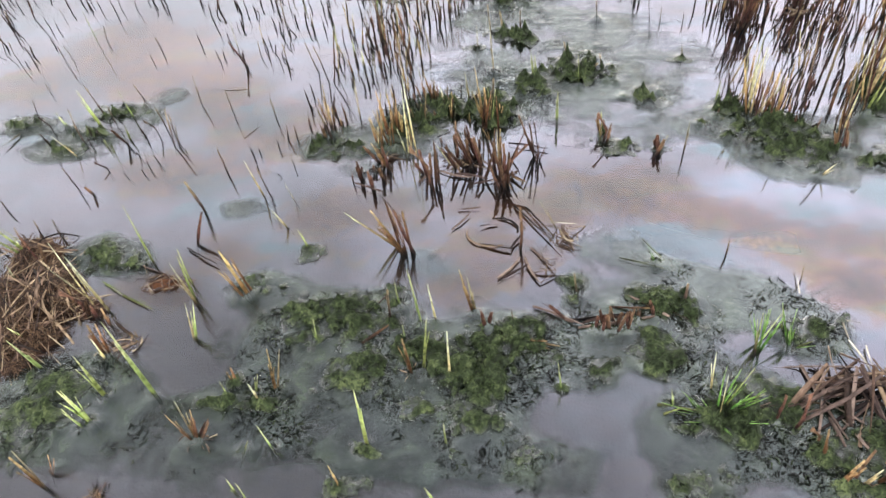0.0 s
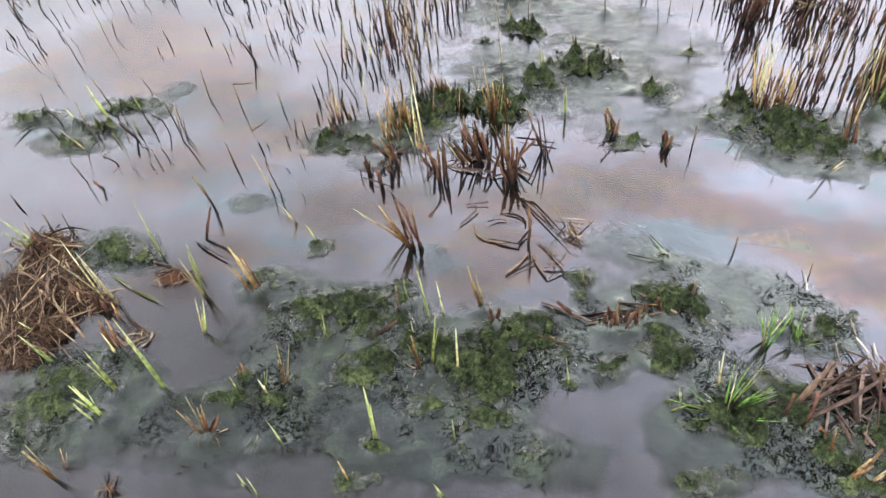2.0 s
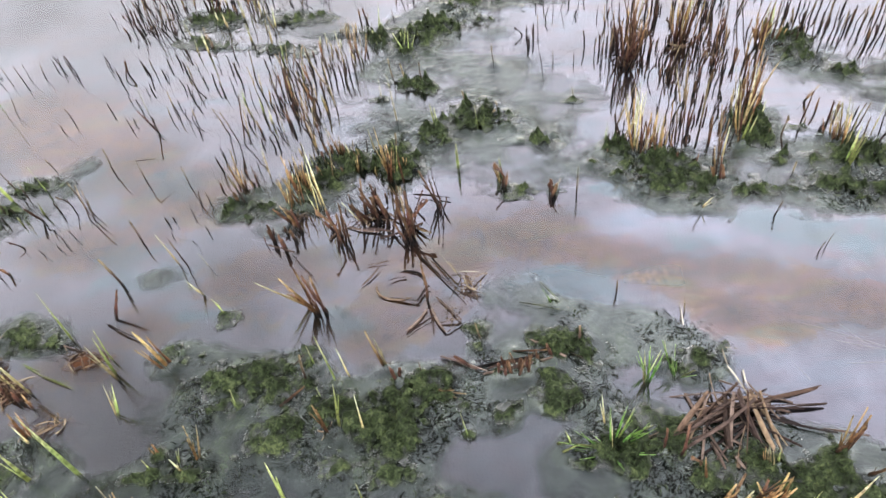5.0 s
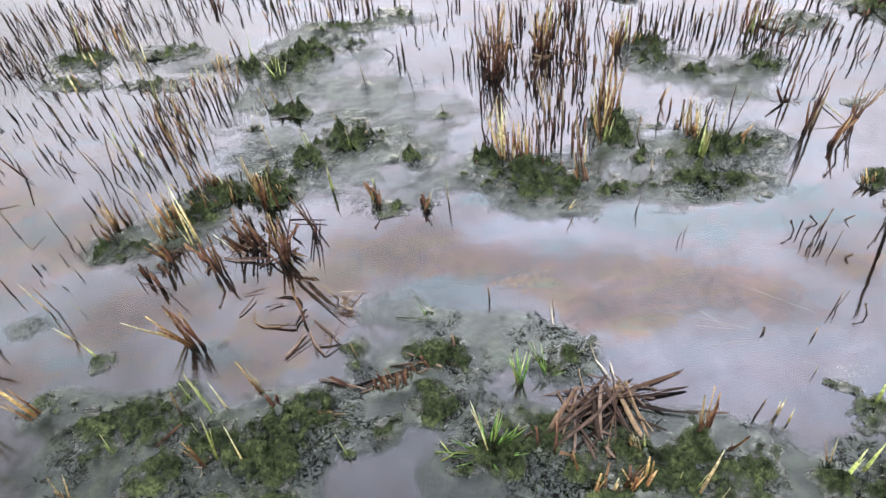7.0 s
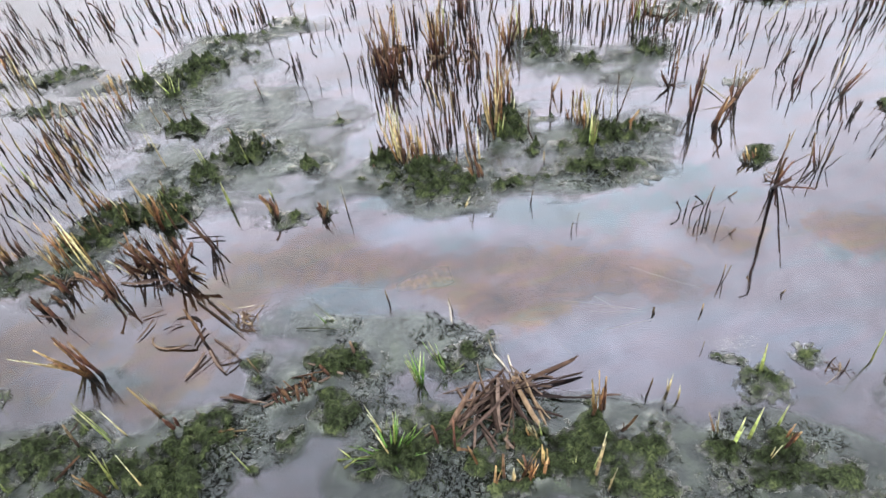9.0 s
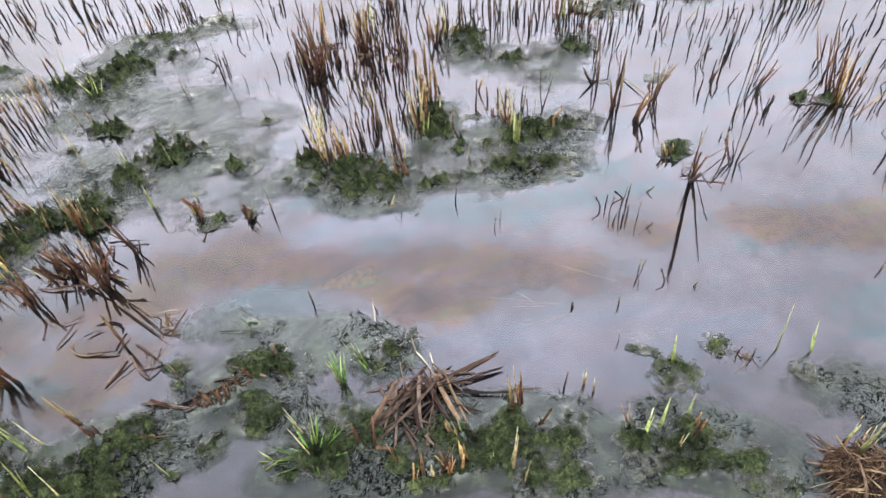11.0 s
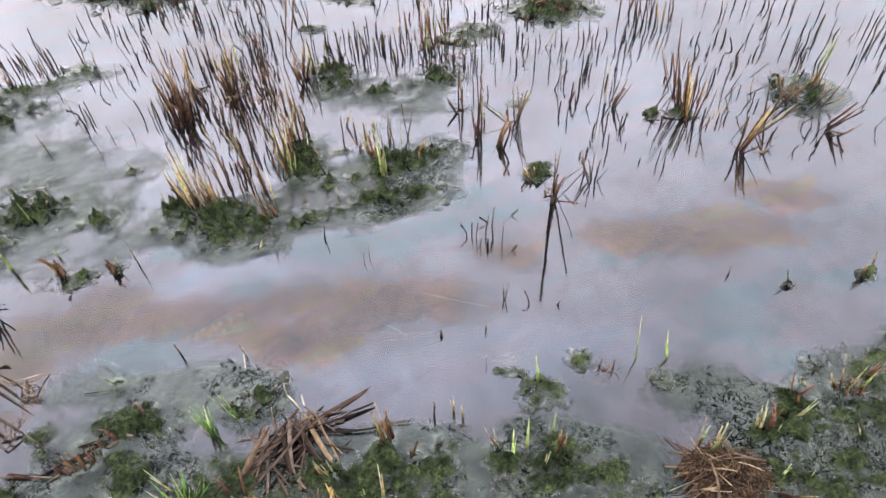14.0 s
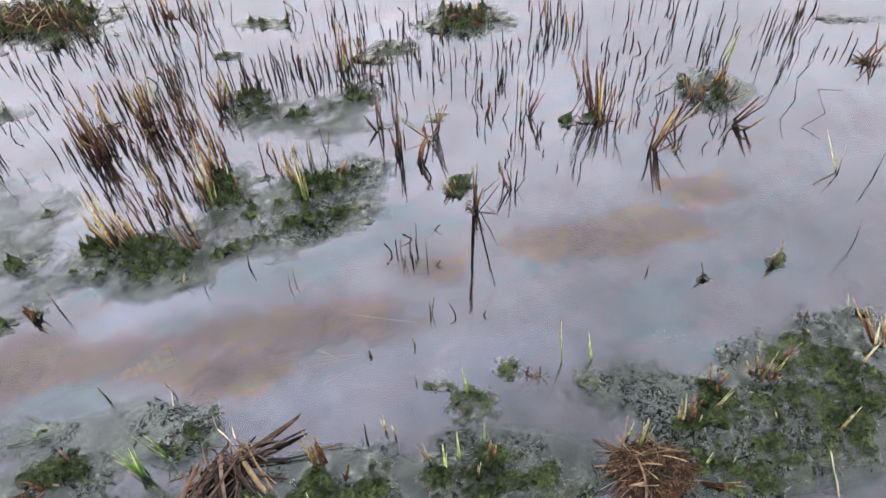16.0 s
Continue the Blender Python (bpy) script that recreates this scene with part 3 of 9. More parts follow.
TEAL.append((1.43, 1.40, 0.21, 0.06, -25))
MILKY.append((0.97, 0.93, 0.40, 0.08, -24))
MILKY.append((0.82, 1.41, 0.23, 0.05, -25))
MILKY.append((0.89, 0.95, 0.27, 0.10, -13))
MILKY.append((0.66, 1.45, 0.20, 0.08, -3))
MILKY.append((-0.35, 1.30, 0.13, 0.08, -2))
MILKY.append((1.10, 0.84, 0.42, 0.14, -20))
MILKY.append((1.45, 0.78, 0.34, 0.12, -26))

RUSTY.append((-0.62, 1.74, 0.36, 0.15, -6))
RUSTY.append((-0.95, 1.58, 0.30, 0.12, -4))
RUSTY.append((-1.10, 2.05, 0.40, 0.16, -6))
RUSTY.append((-0.42, 1.38, 0.22, 0.10, -4))
RUSTY.append((0.05, 1.40, 0.24, 0.08, -6))
TEAL.append((-0.80, 1.52, 0.14, 0.06, -4))
TEAL.append((-0.58, 1.30, 0.16, 0.05, -4))
TEAL.append((-0.72, 1.80, 0.12, 0.07, -4))


def ease(x, lo, hi):
    k = max(0.0, min(1.0, (x - lo) / (hi - lo)))
    return k * k * (3 - 2 * k)


def front(x):
    """Where the open channel ends and the shallow, weedy margin begins."""
    line = np.interp(x, (-1.35, -0.55, -0.25, 0.28, 0.66, 1.3, 1.79, 2.26, 2.7), (1.29, 1.21, 1.07, 0.98, 0.80, 0.64, 0.55, 0.5, 0.53))
    return float(line) + 0.10 * fbm(x, 3.0, 2.0, 5.0)


def margin(x, y):
    k = (front(x) - y) / 0.12
    return 1 / (1 + math.exp(-max(-30, min(30, k))))


def sediment(x, y):
    m = margin(x, y)
    rust = max((blob(x, y, *z) for z in RUSTY), default=0) if -3 < x < 5 and -1 < y < 5 else 0.2
    teal = max((blob(x, y, *z) for z in TEAL), default=0) if -3 < x < 5 and -1 < y < 5 else 0.2
    n = fbm(x, y, 3.0, 1.0)
    rust = max(0.0, min(1.0, rust * 1.1 + 0.5 * n))
    teal = max(0.0, min(1.0, teal + 0.4 * fbm(x, y, 4.0, 9.0)))
    base = Vector((0.0204, 0.0185, 0.0204)).lerp(Vector((0.205, 0.112, 0.062)), rust * (1 - 0.6 * m))
    base = base.lerp(Vector((0.0296, 0.0444, 0.0389)), teal * 0.6)
    return tuple(base.lerp(Vector((0.0185, 0.0204, 0.0185)), 0.75 * m))


def patches(kinds, x, y):
    """How far a place lies inside the drawn-out patches of one tint of the film."""
    if not (-3 < x < 5 and -1 < y < 5):
        return 0.2
    dx, dy = 0.22 * fbm(x, y * 2.2, 3.0, 21.0), 0.10 * fbm(x, y * 2.2, 3.0, 31.0)
    return max(blob(x + dx, y + dy, *z) for z in kinds)


def film(x, y):
    near = -3 < x < 5 and -1 < y < 5
    rust = max(blob(x, y, *z) for z in RUSTY) if near else 0.2
    thick = 1.0 - 0.34 * ease(-x, -0.15, 0.5) - 0.26 * ease(y, 2.0, 2.8) + 0.5 * fbm(x, y, 2.4, 3.0)
    milky = max(blob(x, y, *z) for z in MILKY) if near else 0.0
    dull = max(0.0, 1 - ((x - 0.42) / 0.5) ** 2 - ((y - 1.25) / 0.5) ** 2)
    return (1 - 0.36 * rust) * (1 + 0.4 * milky) * (1 - 0.12 * dull) * max(0.0, min(1.15, thick * (1 - (0.5 - 0.22 * ease(x, 0.0, 0.9)) * margin(x, y))))


def scum(x, y):
    return max(0.0, min(1.0, margin(x, y) * (0.75 + 0.9 * fbm(x, y, 4.0, 51.0))))


bed = part("ground", sheet("ground", lambda x, y: -DEPTH + 0.01 * fbm(x, y, 5.0, 2.0), 0.03, [("sediment", "colour", sediment)]), BED)
tagged(bed, "soft grey-brown mud with rusty iron sediment under shallow water", "mud", kind="structure")
water = part("water", sheet("water", lambda x, y: 0.0, 0.03, [("film", "value", film), ("scum", "value", scum), ("rust", "value", lambda x, y: patches(RUSTY, x, y)), ("teal", "value", lambda x, y: patches(TEAL, x, y)), ("violet", "value", lambda x, y: patches(MILKY, x, y))]), WATER)
tagged(water, "still shallow marsh water with a pastel iridescent film", "water", kind="structure")


def strands(name, spots, length, width, curl, lift):
    """Many short curved threads lying at the given spots (place and surface normal tilt)."""
    verts, faces = [], []
    for x, y, z, rise, *way in spots:
        a, bend = (way[0] if way else 9.0 * fbm(x, y, 8.0, 71.0, 2)) + rng.gauss(0, 0.35 if way else 0.8), rng.uniform(-curl, curl)
        n = length * rng.uniform(0.5, 1.3)
        w = width * rng.uniform(0.6, 1.3)
        k = len(verts)
        px, py = x, y
        for i in range(4):
            u = i / 3
            b = a + bend * u
            taper = w * (1 - 0.6 * u)
            h = z + lift * rise * math.sin(u * 2.6) + 0.0006
            sx, sy = -math.sin(b) * taper, math.cos(b) * taper
            verts += [(px + sx, py + sy, h), (px - sx, py - sy, h + 0.3 * taper)]
            px, py = px + math.cos(b) * n / 3, py + math.sin(b) * n / 3
        faces += [(k + 2 * i, k + 2 * i + 1, k + 2 * i + 3, k + 2 * i + 2) for i in range(3)]
    return mesh_of(name, verts, faces)


DROWNED = []


def smooth(v, lo, hi):
    """The same soft step as ease(), for arrays; lo may lie above hi."""
    k = np.clip((v - lo) / (hi - lo), 0.0, 1.0)
    return k * k * (3 - 2 * k)


def field(px, py, scale, seed, octaves=3):
    return np.array([fbm(x, y, scale, seed, octaves) for x, y in zip(px.ravel(), py.ravel())]).reshape(px.shape)


def grid_faces(keep):
    """Quads over a grid of kept cells, and the number of each kept vertex."""
    number = np.full(keep.shape, -1, dtype=np.int64)
    number[keep] = np.arange(int(keep.sum()))
    q = np.stack([number[:-1, :-1], number[:-1, 1:], number[1:, 1:], number[1:, :-1]], axis=-1).reshape(-1, 4)
    return q[(q >= 0).all(axis=1)].tolist()


def values(me, name, array):
    me.attributes.new(name, "FLOAT", "POINT").data.foreach_set("value", np.ascontiguousarray(array, dtype=np.float32))


def moss(x, y, a, b, turn, height):
    """A hummock of wet moss: steep little peaks round the stalks, combed threads on its slopes, a skirt that thins out into the slime."""
    wide = ease(max(a, b), 0.045, 0.075)
    DROWNED.append((x, y, (1.2 + 0.4 * wide) * a + 0.01 + 0.015 * wide, (1.2 + 0.4 * wide) * b + 0.01 + 0.015 * wide, turn, (0.5 + 0.35 * wide) * (0.55 if height < 0.009 else 1.0), 1.0))
    if height < 0.004:
        return None
    far = ease(y, 1.25, 1.6)
    a, b, height = a * HUMMOCK, b * HUMMOCK, height * (1.55 - 1.18 * far)
    seed = x * 7.1 + y * 3.3
    c, s = math.cos(radians(turn)), math.sin(radians(turn))
    for i in range(int(a * b * (900 + 1100 * far))):
        PEAKS.append((x + rng.gauss(0, 0.4 * a), y + rng.gauss(0, 0.4 * b), rng.uniform(0.014, 0.048)))
    reach, tall = 1.3 * max(a, b), min(1.0, 0.35 + height / (0.028 - 0.014 * far)) * (0.55 + 0.75 * far)
    step = max(0.003, min(0.0046, min(a, b) / 12))
    u, v = np.meshgrid(np.arange(-1.4 * a, 1.4 * a, step), np.arange(-1.4 * b, 1.4 * b, step))
    px, py = x + c * u - s * v, y + s * u + c * v
    d = np.hypot(u / a, v / b) + 0.06 + 1.4 * field(px, py, 9.0, seed) + 0.95 * field(px, py, 32.0, seed + 2, 2)
    body = smooth(d, 1.15, 0.15)
    lump = field(px, py, 23.0, seed + 4)
    z = 0.0012 + 0.85 * height * body * (0.7 + 2.0 * lump) + (0.003 + 0.3 * height) * smooth(body, 0.05, 0.5) * field(px, py, 62.0, seed + 8)
    hat = np.zeros_like(z)
    for qx, qy, ph in PEAKS:
        if abs(qx - x) < reach and abs(qy - y) < reach:
            hat = np.maximum(hat, ph * np.exp(-np.hypot(px - qx, py - qy) / (0.0105 - 0.002 * far)))
    z = z + tall * hat * smooth(body, 0.0, 0.35)
    cover = smooth(d + 0.9 * field(px, py, 60.0, seed + 9, 2) + (0.5 + 0.6 * far) * field(px, py, 21.0, seed + 15), 1.17, 0.38)
    keep = cover > 0.004
    if keep.sum() < 12:
        return None
    me = mesh_of("moss_hummock", np.stack([px[keep] - x, py[keep] - y, z[keep]], axis=-1).tolist(), grid_faces(keep))
    values(me, "cover", cover[keep])
    coat(me, x, y)
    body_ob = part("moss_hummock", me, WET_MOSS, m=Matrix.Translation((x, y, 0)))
    tagged(body_ob, "low hummock of wet dark green moss rising from the water" if height > 0.012 else "flat mat of drowned grey-green thread moss", "moss", "moss hummocks")
    gy, gx = np.gradient(z, step)
    flat, up = [], []
    h, w = z.shape
    for i in range(int(4 * a * b * THREADS)):
        j, k = rng.randrange(h), rng.randrange(w)
        if cover[j, k] < 0.55 or rng.random() > z[j, k] / 0.018:
            continue
        slope = (c * gx[j, k] - s * gy[j, k], s * gx[j, k] + c * gy[j, k])
        spot = (px[j, k] - x + rng.uniform(-0.5, 0.5) * step, py[j, k] - y + rng.uniform(-0.5, 0.5) * step, z[j, k], 1.0, math.atan2(-slope[1], -slope[0]))
        (up if rng.random() < 0.25 else flat).append(spot)
    if flat:
        tagged(part("moss_fuzz", strands("moss_fuzz", flat, 0.015, 0.0004, 0.7, 0.0015), MOSS, body_ob), kind="stuff")
    if up:
        tagged(part("moss_nap", spikes("moss_nap", up, 0.006 + 0.2 * height), MOSS, body_ob), kind="stuff")
    return body_ob


HUMMOCK = 1.15


def coat(me, x, y, share=1.0):
    """Carries the water's film on to what is awash in it."""
    layer = me.attributes.new("film", "FLOAT", "POINT")
    layer.data.foreach_set("value", [share * film(x + v.co.x, y + v.co.y) for v in me.vertices])


def spikes(name, spots, tall):
    """Small upright threads of moss, three-sided."""
    verts, faces = [], []
    for x, y, z, rise, *way in spots:
        a, h, lean, w = rng.uniform(0, math.tau), tall * rng.uniform(0.4, 1.2), rng.uniform(0, 0.8), rng.uniform(0.0007, 0.0016)
        k = len(verts)
        verts += [(x + w * math.cos(a + q), y + w * math.sin(a + q), z - 0.002) for q in (0, 2.09, 4.19)]
        verts.append((x + lean * h * math.cos(a), y + lean * h * math.sin(a), z + h))
        faces += [(k, k + 1, k + 3), (k + 1, k + 2, k + 3), (k + 2, k, k + 3)]
    return mesh_of(name, verts, faces)


def slime(x, y, a, b, turn, height):
    """Marks a pale raft of slimy film drawn into folds."""
    DROWNED.append((x, y, 1.35 * a, 1.35 * b, turn, 0.72, 0.35))


def algae_mat(x, y, a, b, turn, density):
    """Marks a stretch of drowned thread algae, the thicker the denser."""
    DROWNED.append((x, y, 1.15 * a, 1.15 * b, turn, 0.35 + 0.5 * min(1.0, density / 20), 0.55))


def drowned_algae():
    """All the drowned slime and thread algae as one skin at the surface: wrinkled, breaking up at its rim, with dark curls on it."""
    step = 0.005
    xs, ys = np.arange(-1.75, 3.75, step), np.arange(0.0, 3.45, step)
    px, py = np.meshgrid(xs, ys)
    bare, green, weight = np.ones_like(px), np.zeros_like(px), np.full_like(px, 1e-6)
    for x, y, a, b, turn, most, hue in DROWNED:
        c, s = math.cos(radians(turn)), math.sin(radians(turn))
        r = 1.2 * max(a, b)
        i0, i1 = np.searchsorted(xs, (x - r, x + r))
        j0, j1 = np.searchsorted(ys, (y - r, y + r))
        dx, dy = px[j0:j1, i0:i1] - x, py[j0:j1, i0:i1] - y
        d = np.hypot((c * dx + s * dy) / a, (c * dy - s * dx) / b)
        k = most * smooth(d, 1.15, 0.25)
        bare[j0:j1, i0:i1] *= 1 - k
        green[j0:j1, i0:i1] += k * hue
        weight[j0:j1, i0:i1] += k
    near = bare < 0.97
    nx, ny = px[near], py[near]
    ragged = field(nx, ny, 7.0, 61.0, 4) + 0.35 * field(nx, ny, 30.0, 62.0, 2)
    cover, hue = np.zeros_like(px), np.zeros_like(px)
    raw = 1 - bare[near]
    sparse = 1 - smooth(ny, 1.3, 1.7) * (1 - smooth(field(nx, ny * 1.5, 4.5, 68.0), -0.2, 0.16)) * 0.7
    cover[near] = smooth(raw + 0.85 * ragged * (1 - 0.5 * raw), 0.12, 0.85) * sparse
    hue[near] = np.clip((green / weight)[near] + 0.9 * field(nx, ny, 6.0, 63.0), 0.0, 1.0)
    keep = cover > 0.01
    kx, ky, kc = px[keep], py[keep], cover[keep]
    fold = field(kx + 0.02 * field(kx, ky, 20.0, 67.0, 2), ky * 1.7, 38.0, 65.0, 2)
    broad = field(kx, ky * 2.2, 15.0, 66.0, 2)
    out = smooth(ky, 1.3, 1.7)
    fold = (1 - 0.75 * out) * fold + 1.1 * out * broad
    patch = smooth(field(kx, ky, 5.0, 69.0) + 0.5 * field(kx, ky, 21.0, 70.0, 2), -0.1, 0.2)
    z = 0.0006 + 0.0012 * kc + (0.0035 + 0.003 * out) * np.maximum(fold, -0.06) * smooth(kc, 0.25, 0.8) * (0.35 + 0.65 * patch)
    lift, tint = np.zeros_like(px), hue
    for x, y, ph in PEAKS:
        i0, i1 = np.searchsorted(xs, (x - 0.035, x + 0.035))
        j0, j1 = np.searchsorted(ys, (y - 0.035, y + 0.035))
        cone = np.exp(-np.hypot(px[j0:j1, i0:i1] - x, py[j0:j1, i0:i1] - y) / 0.009)
        lift[j0:j1, i0:i1] = np.maximum(lift[j0:j1, i0:i1], 0.55 * ph * cone)
        tint[j0:j1, i0:i1] = np.minimum(1.0, tint[j0:j1, i0:i1] + 0.9 * cone)
    z = z + lift[keep] * smooth(kc, 0.2, 0.6)
    me = mesh_of("algae_skin", np.stack([kx, ky, z], axis=-1).tolist(), grid_faces(keep))
    values(me, "cover", kc)
    values(me, "green", hue[keep])
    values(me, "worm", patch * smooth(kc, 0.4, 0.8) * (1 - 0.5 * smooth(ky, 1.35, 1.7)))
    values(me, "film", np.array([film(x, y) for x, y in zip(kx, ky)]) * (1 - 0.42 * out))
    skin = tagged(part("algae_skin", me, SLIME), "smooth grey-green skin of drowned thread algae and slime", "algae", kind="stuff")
    spots = []
    for i in rng.sample(range(len(kx)), len(kx) // 2):
        close = ease(-ky[i], -1.5, -1.0)
        if fold[i] > -0.05 and rng.random() < 0.22 * patch[i] * smooth(kc[i], 0.25, 0.7) * (0.06 + 0.94 * close):
            spots.append((kx[i], ky[i], max(z[i], 0.0006), rng.random()))
    tagged(part("algae_curls", strands("algae_curls", spots, 0.016, 0.0017, 3.4, 0.004), ALGAE, skin), kind="stuff")


FAR_REEDS = []


def stubble(x, y, a, b, turn, count, kinds, height):
    """Cut stalks scattered over an ellipse; the thin reeds among them are joined later into one mesh."""
    c, s = math.cos(radians(turn)), math.sin(radians(turn))
    for i in range(count):
        q, r = rng.uniform(0, math.tau), math.sqrt(rng.random())
        u, v = a * r * math.cos(q), b * r * math.sin(q)
        h = height * rng.uniform(0.3, 0.95)
        px, py, lx, ly = x + c * u - s * v, y + s * u + c * v, h * rng.gauss(0, 0.09), h * rng.gauss(0, 0.09)
        kind, width = rng.choice(kinds), rng.uniform(4.0, 7.5)
        if kind in "sr":
            FAR_REEDS.append((kind, along((px - lx * DEPTH / h, py - ly * DEPTH / h, -DEPTH), (px + lx, py + ly, h), width / 1000)))
        else:
            stalk(kind, px, py, h, lx, ly, width)


def join_far_reeds():
    for kind, label, shade in (("s", "thin dark cut reeds scattered through the shallow water", REED), ("r", "red-brown cut reed stems crowded in shallow water", STUB)):
        verts, faces = [], []
        for m in [m for k, m in FAR_REEDS if k == kind]:
            me = KINDS[kind][0][rng.randrange(10)]
            k = len(verts)
            verts += [tuple(m @ v.co) for v in me.vertices]
            faces += [tuple(i + k for i in f.vertices) for f in me.polygons]
        tagged(part("reed_stubble", mesh_of("reed_stubble", verts, faces), shade), label, "reed stubble", kind="stuff")


THREADS = 26000


# ---- heaps of dead straw, fallen and sunken leaves ----
HEAPS = {
    "old": ("heap of matted dead brown sedge leaves on mud", "straw heap"),
    "dark": ("small clump of rotten dark brown reed leaves", "straw clump"),
    "curl": ("knot of curled dead brown leaf in water", "dead leaf"),
}


def straw_heap(kind, x, y, a, b, turn, height, count):
    """A heap: a low core of rotted straw, with each loose leaf on it as a part."""
    c, s = math.cos(radians(turn)), math.sin(radians(turn))
    label, category = HEAPS[kind]

    def top(u, v):
        d = (u / a) ** 2 + (v / b) ** 2
        return -DEPTH + (height + DEPTH) * max(0.0, 1 - d) ** 0.7 * (0.85 + 0.6 * fbm(x + u, y + v, 18.0, 3.0))

    verts, faces, k = [], [], 14
    for j in range(-k, k + 1):
        for i in range(-k, k + 1):
            u, v = a * i / k, b * j / k
            open_core = 0.45 if kind == "curl" else 0.9
            verts.append((c * u - s * v, s * u + c * v, (top(u, v) + DEPTH) * open_core - DEPTH))
    w = 2 * k + 1
    for j in range(2 * k):
        for i in range(2 * k):
            q = (j * w + i, j * w + i + 1, (j + 1) * w + i + 1, (j + 1) * w + i)
            if max(verts[n][2] for n in q) > -DEPTH + 0.001:
                faces.append(q)
    heap = part("straw_mound", mesh_of("straw_mound", verts, faces), ROT, m=Matrix.Translation((x, y, 0)))
    tagged(heap, label, category)
    if kind == "old":
        spots = []
        for i in range(int(a * b * 260000)):
            u, v = rng.uniform(-1, 1) * a, rng.uniform(-1, 1) * b
            z = (top(u, v) + DEPTH) * 0.9 - DEPTH
            if z > 0.002:
                spots.append((c * u - s * v, s * u + c * v, z, 1.0))
        tagged(part("rotten_fibre", strands("rotten_fibre", spots, 0.03, 0.0009, 1.5, 0.010), FIBRE, heap), kind="stuff")
    fan = rng.uniform(0, 6.28)
    long = {"old": min(0.16, 0.9 * max(a, b)), "dark": 0.055, "curl": 0.05}[kind]
    for i in range(count):
        q, r = rng.uniform(0, math.tau), math.sqrt(rng.random()) * 0.78
        u, v = a * r * math.cos(q), b * r * math.sin(q)
        n = long * rng.uniform(0.4, 1.35)
        way = math.atan2(v, u) + rng.gauss(0, 0.45) if kind == "old" and a < 0.15 else -1.1 + rng.gauss(0, 0.75) if kind == "old" else fan + rng.gauss(0, 0.8)
        du, dv = n / 2 * math.cos(way), n / 2 * math.sin(way)
        over = rng.uniform(0.002, 0.010)
        z0 = max(top(u - du, v - dv), 0.0) + over + (rng.uniform(0, 0.03) if rng.random() < 0.08 else 0)
        z1 = max(top(u + du, v + dv), -0.004) + over * rng.uniform(0, 1)
        mid = max(top(u, v), 0.0)
        lift = max(0.0, mid - (z0 + z1) / 2) * 0.8
        p = (c * (u - du) - s * (v - dv), s * (u - du) + c * (v - dv), z0 + lift)
        e = (c * (u + du) - s * (v + dv), s * (u + du) + c * (v + dv), z1 + lift)
        shapes = STRAIGHT if rng.random() < 0.5 else RIBBONS
        part("straw", shapes[rng.randrange(len(shapes))], None, heap, m=along(p, e, rng.choice((0.0015, 0.0024, 0.0034, 0.0052)) * rng.uniform(0.8, 1.2) * (1.15 if kind == "old" else 1.0)))
    return heap


def straw_pile(x, y, count):
    """Long wet straws thrown over a ridge: most hang down from it to the water like a fan, some lie along it."""
    heap = new("straw_pile")
    heap.location = (x, y, 0)
    tagged(heap, "pile of long wet brown reed straws over water", "straw pile")
    for i in range(count):
        k = rng.uniform(-1, 1)
        top = Vector((0.085 * k + rng.gauss(0, 0.012), 0.012 * k + 0.035 + rng.gauss(0, 0.014), 0.038 - 0.016 * k * k + rng.uniform(-0.012, 0.006)))
        chance = rng.random()
        if chance < 0.16:
            way, n = 3.75 + rng.gauss(0, 0.14), rng.uniform(0.13, 0.2)
            back = rng.uniform(0.02, 0.06)
        elif chance < 0.62:
            way, n = -1.75 + 0.75 * k + rng.gauss(0, 0.33), rng.uniform(0.07, 0.16)
            back = rng.uniform(0.01, 0.045)
        elif chance < 0.86:
            way, n = rng.choice((0.25, 3.35)) + rng.gauss(0, 0.22), rng.uniform(0.06, 0.15)
            back = rng.uniform(0.03, 0.09)
        else:
            way, n, back = rng.uniform(0, 6.28), rng.uniform(0.04, 0.09), 0.03
        run = Vector((math.cos(way), math.sin(way), 0))
        end = top + n * run
        end.z = rng.uniform(-0.004, 0.012)
        start = top - back * run
        start.z = top.z + rng.uniform(-0.012, 0.006)
        shapes = SODDEN if rng.random() < 0.6 else STRAIGHT
        part("straw", shapes[rng.randrange(len(shapes))], None, heap, m=along(start, end, rng.choice((0.004, 0.007, 0.009, 0.012)) * rng.uniform(0.85, 1.2)))
    return heap


